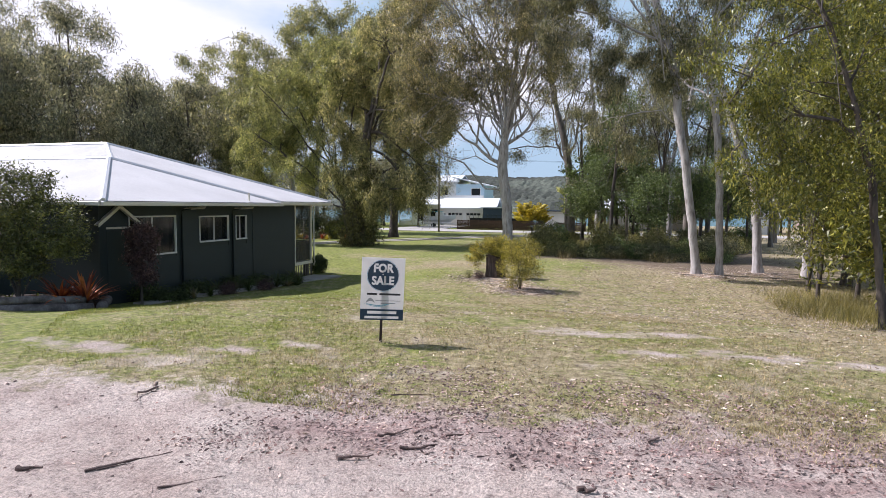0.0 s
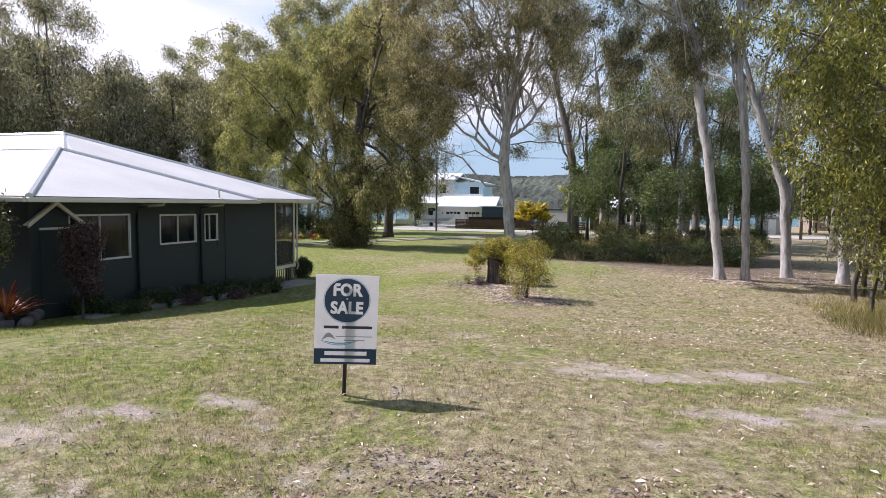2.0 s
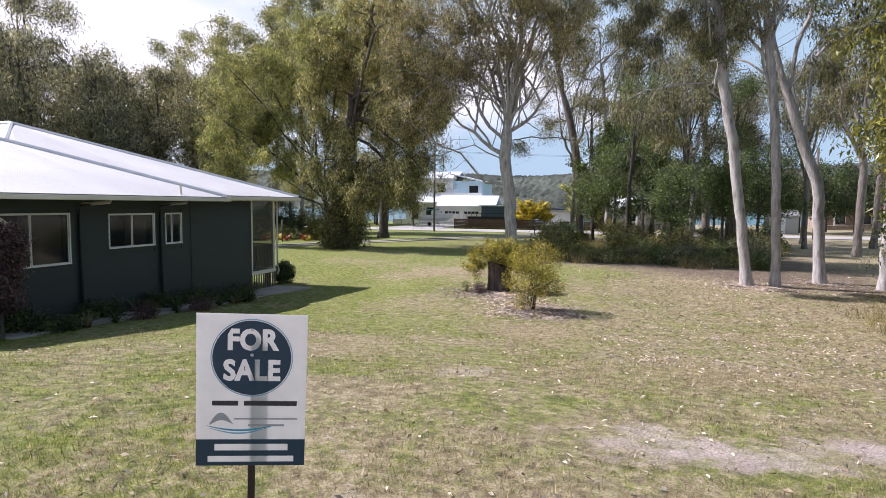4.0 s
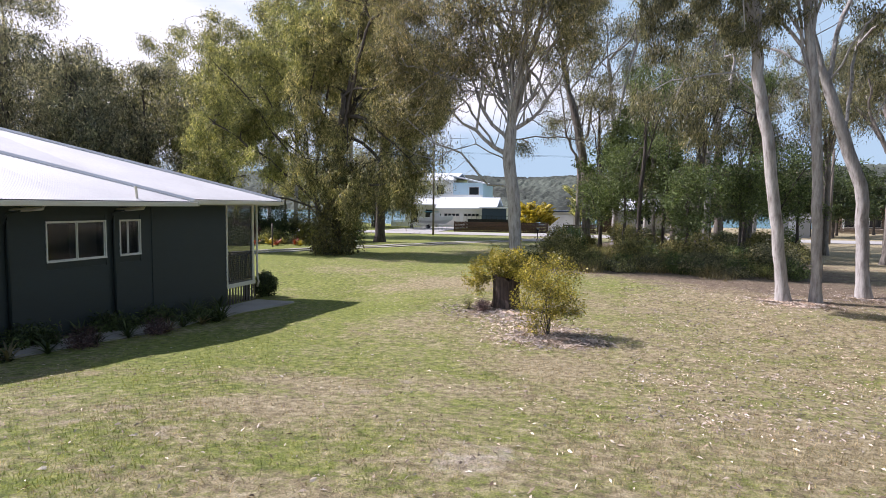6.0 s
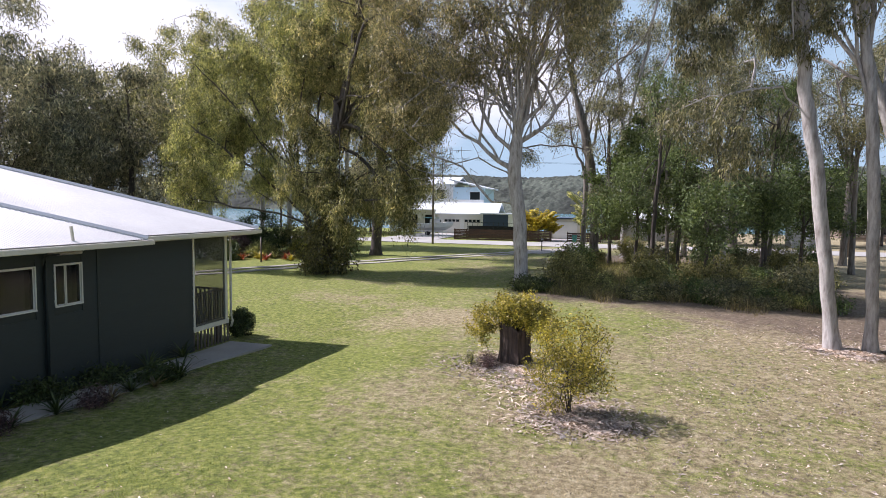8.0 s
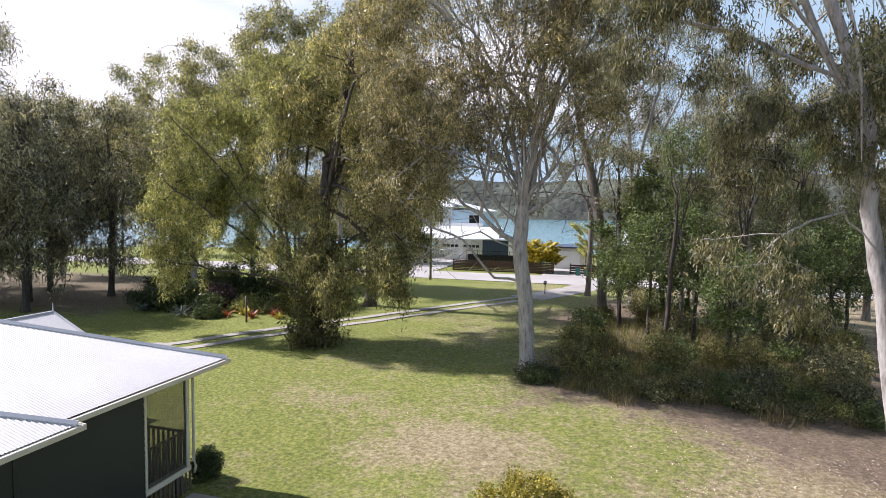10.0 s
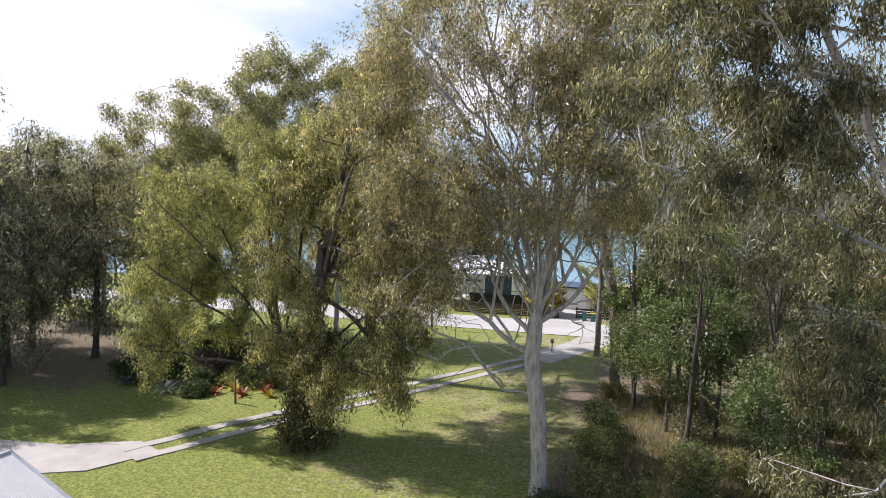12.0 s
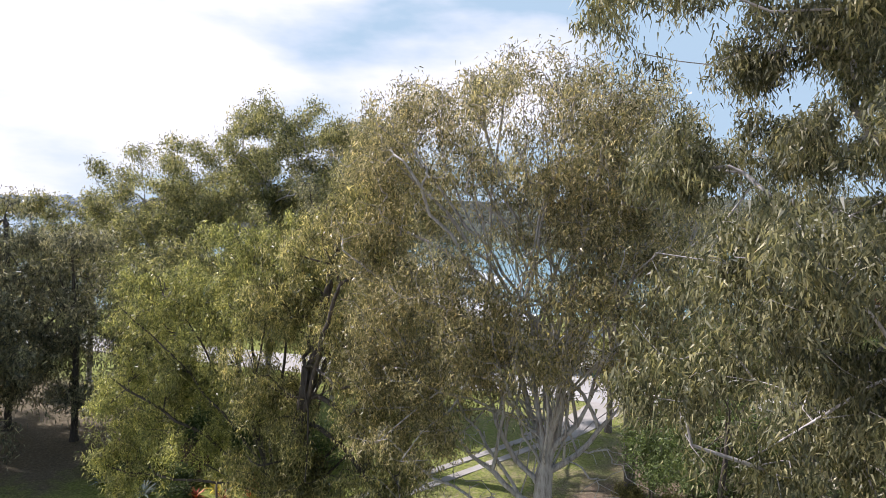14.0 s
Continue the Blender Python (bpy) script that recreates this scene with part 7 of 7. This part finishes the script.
rng = np.random.default_rng(22)
n = 24000
x = rng.uniform(-3.0, 17, n)
front = 39.6 + 1.2 * np.sin(x * 0.9) + 0.8 * np.sin(x * 2.3) + np.where(x < 1, (1 - x) * 0.5, 0)
y = front + np.abs(rng.normal(size=n)) * 4.5
clump = 0.5 + 0.5 * np.sin(x * 2.1 + 1) * np.sin(y * 1.7)
keep = (rng.uniform(size=n) < 0.1 + 0.9 * clump ** 2) & (x < 0.32 * (y - 35) + 6.5)
tagged(part("long_grass", blades(rng, x[keep], y[keep], 0.25 + 0.5 * clump[keep] * rng.uniform(0, 1, keep.sum()), 0.028, 1.0), leaf_material("tussock", (0.10, 0.085, 0.035), (0.22, 0.18, 0.08), (0.42, 0.34, 0.17))), "tall dry tussock grass along the thicket's edge", "grass", kind="stuff")
n = 15000
x, y = rng.uniform(-3.6, 16, n), rng.uniform(40.5, 58, n)
x = np.where(x < 0.32 * (y - 35) + 6.5, x, rng.uniform(-3.6, 6, n))
tagged(part("long_grass", blades(rng, x, y, 0.45, 0.035, 0.8), WEED_LEAF), "green weeds under the thicket's trees", "grass", kind="stuff")
n = 9000
x, y = 9.4 + rng.normal(size=n) * 1.3, 22.5 + rng.normal(size=n) * 2.2
keep = x > 7.2
tagged(part("long_grass", blades(rng, x[keep], y[keep], 0.42, 0.012, 0.9), leaf_material("rank_grass", (0.12, 0.12, 0.03), (0.24, 0.21, 0.06), (0.36, 0.30, 0.11))), "long yellow-green grass at the lawn's edge", "grass", kind="stuff")

# lawn blades
n = 300000
y = 7.0 + 27 * rng.uniform(size=n) ** 1.5
x = -0.28 * (y - 10) - 1.0 + rng.uniform(-1, 1, n) * (3.6 + 0.62 * (y - 5))
keep = (x > -12.0) & (y > 7.6 + 0.6 * np.sin(x * 1.3) + 0.5 * rng.normal(size=n) + 0.1 * x)
patch = np.sin(x * 0.9 + 0.4 * y) + np.sin(1.3 * y - 0.5 * x) + np.sin(2.2 * x + 1.1 * y + 2)
keep &= rng.uniform(size=n) < (0.6 + 0.25 * patch) * np.clip(-bare_at(x, y) * 2 + 0.6, 0.05, 1)
tagged(part("lawn_grass", blades(rng, x[keep], y[keep], 0.05, 0.010, 1.1), GRASS), "short mown lawn grass, green to straw-coloured", "grass", kind="stuff")

# fallen leaves, twigs and clods
def litter(rng, x, y, length, width, lift=0.04, curl=1.0):
    n = len(x)
    z = lie(x, y) + ripple(x, y) + rng.uniform(0.25 * lift, lift, n)
    a = rng.uniform(0, 2 * np.pi, n)
    L, W = length * rng.uniform(0.5, 1.4, n), width * rng.uniform(0.6, 1.3, n)
    d = np.stack([np.cos(a), np.sin(a), rng.normal(size=n) * 0.25 * curl], -1) * L[:, None]
    s = np.stack([-np.sin(a), np.cos(a), rng.normal(size=n) * 0.4 * curl], -1) * W[:, None] * 0.5
    p = np.stack([x, y, z], -1)
    V = np.stack([p - d * 0.5, p + s + np.array([0, 0, 0.012 * curl]), p + d * 0.5, p - s], 1)
    return mesh_from("litter", V.reshape(-1, 3), np.arange(4 * n).reshape(-1, 4))


n = 21000
y = 8 + 30 * rng.uniform(size=n) ** 1.3
x = -0.28 * (y - 10) + 0.8 + rng.uniform(-1, 1, n) * (3.5 + 0.55 * (y - 5))
keep = (x > -10.5) & (rng.uniform(size=n) < np.clip(0.45 + 0.05 * (x + 2), 0.2, 1) * np.clip((y - 6) / 9, 0.25, 1))
tagged(part("leaf_litter", litter(rng, x[keep], y[keep], 0.072, 0.019, 0.022), leaf_material("fallen_leaf", (0.15, 0.10, 0.07), (0.42, 0.33, 0.24), (0.72, 0.64, 0.53), gloss=0.7, through_light=0.1)), "scattered dry gum leaves on the lawn", "leaves", kind="stuff")
n = 11000
x, y = rng.uniform(0.5, 10.5, n), rng.uniform(17, 36, n)
tagged(part("leaf_litter", litter(rng, x, y, 0.075, 0.02, 0.02), MULCH), "pale fallen gum leaves under the gums", "leaves", kind="stuff")
X1, Y1 = [], []
for cx, cy, r, m in ((-1.2, 24.0, 1.15, 3000), (-3.2, 27.4, 1.3, 3000), (-2.2, 25.8, 1.2, 900), (6.3, 32.1, 1.1, 2400), (9.2, 33.9, 0.9, 900), (-0.6, 23.6, 0.6, 700)):
    X1.append(cx + rng.normal(size=m) * r * 0.55)
    Y1.append(cy + rng.normal(size=m) * r * 0.5)
tagged(part("leaf_litter", litter(rng, np.concatenate(X1), np.concatenate(Y1), 0.14, 0.03), MULCH), "heaps of dry leaves and shed bark under bushes and gums", "leaves", kind="stuff")
n = 22000
x, y = rng.uniform(-4, 6.8, n), rng.uniform(4.2, 8.9, n)


def strewn_with(x, y):
    """How thickly shed bark lies on the track."""
    return np.clip(np.minimum((x + 1.1) * 0.8, (y - 5.85 - 0.11 * x) * 1.7), -1, 0.6) + 0.5 * value_noise(x, y, 0.7, 9) + 0.4 * value_noise(x, y, 0.3, 10)


keep = rng.uniform(size=n) < np.clip(0.25 + 0.8 * strewn_with(x, y), 0.03, 1)
tagged(part("leaf_litter", litter(rng, x[keep], y[keep], 0.048, 0.017, 0.016, 0.7), leaf_material("bark_chips", (0.09, 0.052, 0.048), (0.28, 0.18, 0.16), (0.58, 0.46, 0.40), gloss=0.85, through_light=0.05)), "small bark chips and crushed leaves on the sandy track", "leaves", kind="stuff")


def clods(rng, x, y, size):
    n = len(x)
    s = size * rng.uniform(0.3, 1.5, n) ** 1.5
    z = lie(x, y) + ripple(x, y)
    unit = np.array([(1, 0, 0), (0, 1, 0), (-1, 0, 0), (0, -1, 0), (0, 0, 0.8), (0, 0, -0.4)])
    V = unit[None] * s[:, None, None] * rng.uniform(0.6, 1.3, (n, 6, 1)) + np.stack([x, y, z + 0.2 * s], -1)[:, None]
    V = V + rng.normal(size=V.shape) * s[:, None, None] * 0.2
    f = np.array([(0, 1, 4), (1, 2, 4), (2, 3, 4), (3, 0, 4), (1, 0, 5), (2, 1, 5), (3, 2, 5), (0, 3, 5)])
    return mesh_from("clods", V.reshape(-1, 3), (f[None] + 6 * np.arange(n)[:, None, None]).reshape(-1, 3))


n = 9000
x, y = rng.uniform(-4.5, 6.6, n), rng.uniform(4.2, 8.6, n)
keep = rng.uniform(size=n) < np.clip(0.2 + 0.8 * strewn_with(x, y), 0.03, 1)
tagged(part("clods", clods(rng, x[keep], y[keep], 0.013), plain("earth_clod", (0.33, 0.24, 0.21), 0.95, 0, 0.4, 12)), "small pinkish earth clods and grit on the track", "earth", kind="stuff")

STICK = bark_material("stick_bark", (0.24, 0.18, 0.155), (0.14, 0.095, 0.08), (0.065, 0.045, 0.038), (5, 5, 5), 0.5, 0.01)


def stick(seed, points, r):
    r *= 0.52
    rng = np.random.default_rng(seed)
    x, y = points[0]
    ob = thing("fallen_stick", "dark weathered stick lying on the sandy track", "stick", (x, y, on_ground(x, y)), "sticks on the track")
    P = [Vector(p) for p in points]
    fine = [a.lerp(b, k / 4) for a, b in zip(P, P[1:]) for k in range(4)] + [P[-1]]
    line = [(p.x - x + rng.normal() * r * 0.5, p.y - y + rng.normal() * r * 0.5, r * 0.6 + abs(rng.normal()) * r * 0.6) for p in fine]
    part("wood", tubed(line, [r * (1 - 0.7 * k / len(line)) * rng.uniform(0.75, 1.25) for k in range(len(line))], 7), STICK, ob)


stick(1, [(-1.66, 5.05), (-1.45, 5.35), (-1.2, 5.6), (-0.95, 5.78)], 0.022)
stick(2, [(-1.6, 5.12), (-1.3, 5.42), (-1.12, 5.52)], 0.014)
stick(3, [(-2.85, 7.15), (-2.7, 6.95), (-2.75, 6.75), (-2.55, 6.55)], 0.03)
stick(4, [(-2.7, 6.9), (-2.45, 7.0), (-2.1, 7.1)], 0.012)
stick(5, [(0.12, 5.86), (0.22, 5.9), (0.38, 5.97)], 0.035)
stick(6, [(0.5, 6.25), (0.68, 6.33), (0.85, 6.5)], 0.03)
stick(7, [(0.82, 6.62), (1.0, 6.72), (1.25, 6.86)], 0.02)
stick(8, [(0.22, 6.5), (0.36, 6.6), (0.5, 6.85)], 0.028)
stick(9, [(-0.9, 4.98), (-0.7, 5.15), (-0.55, 5.3)], 0.018)
stick(10, [(1.2, 6.28), (1.4, 6.4)], 0.014)
stick(11, [(-2.2, 4.92), (-2.05, 5.02)], 0.04)
stick(12, [(2.05, 5.86), (2.2, 5.92)], 0.04)
stick(13, [(-0.1, 7.6), (0.3, 7.75)], 0.016)
stick(14, [(2.6, 7.0), (2.7, 7.15)], 0.03)
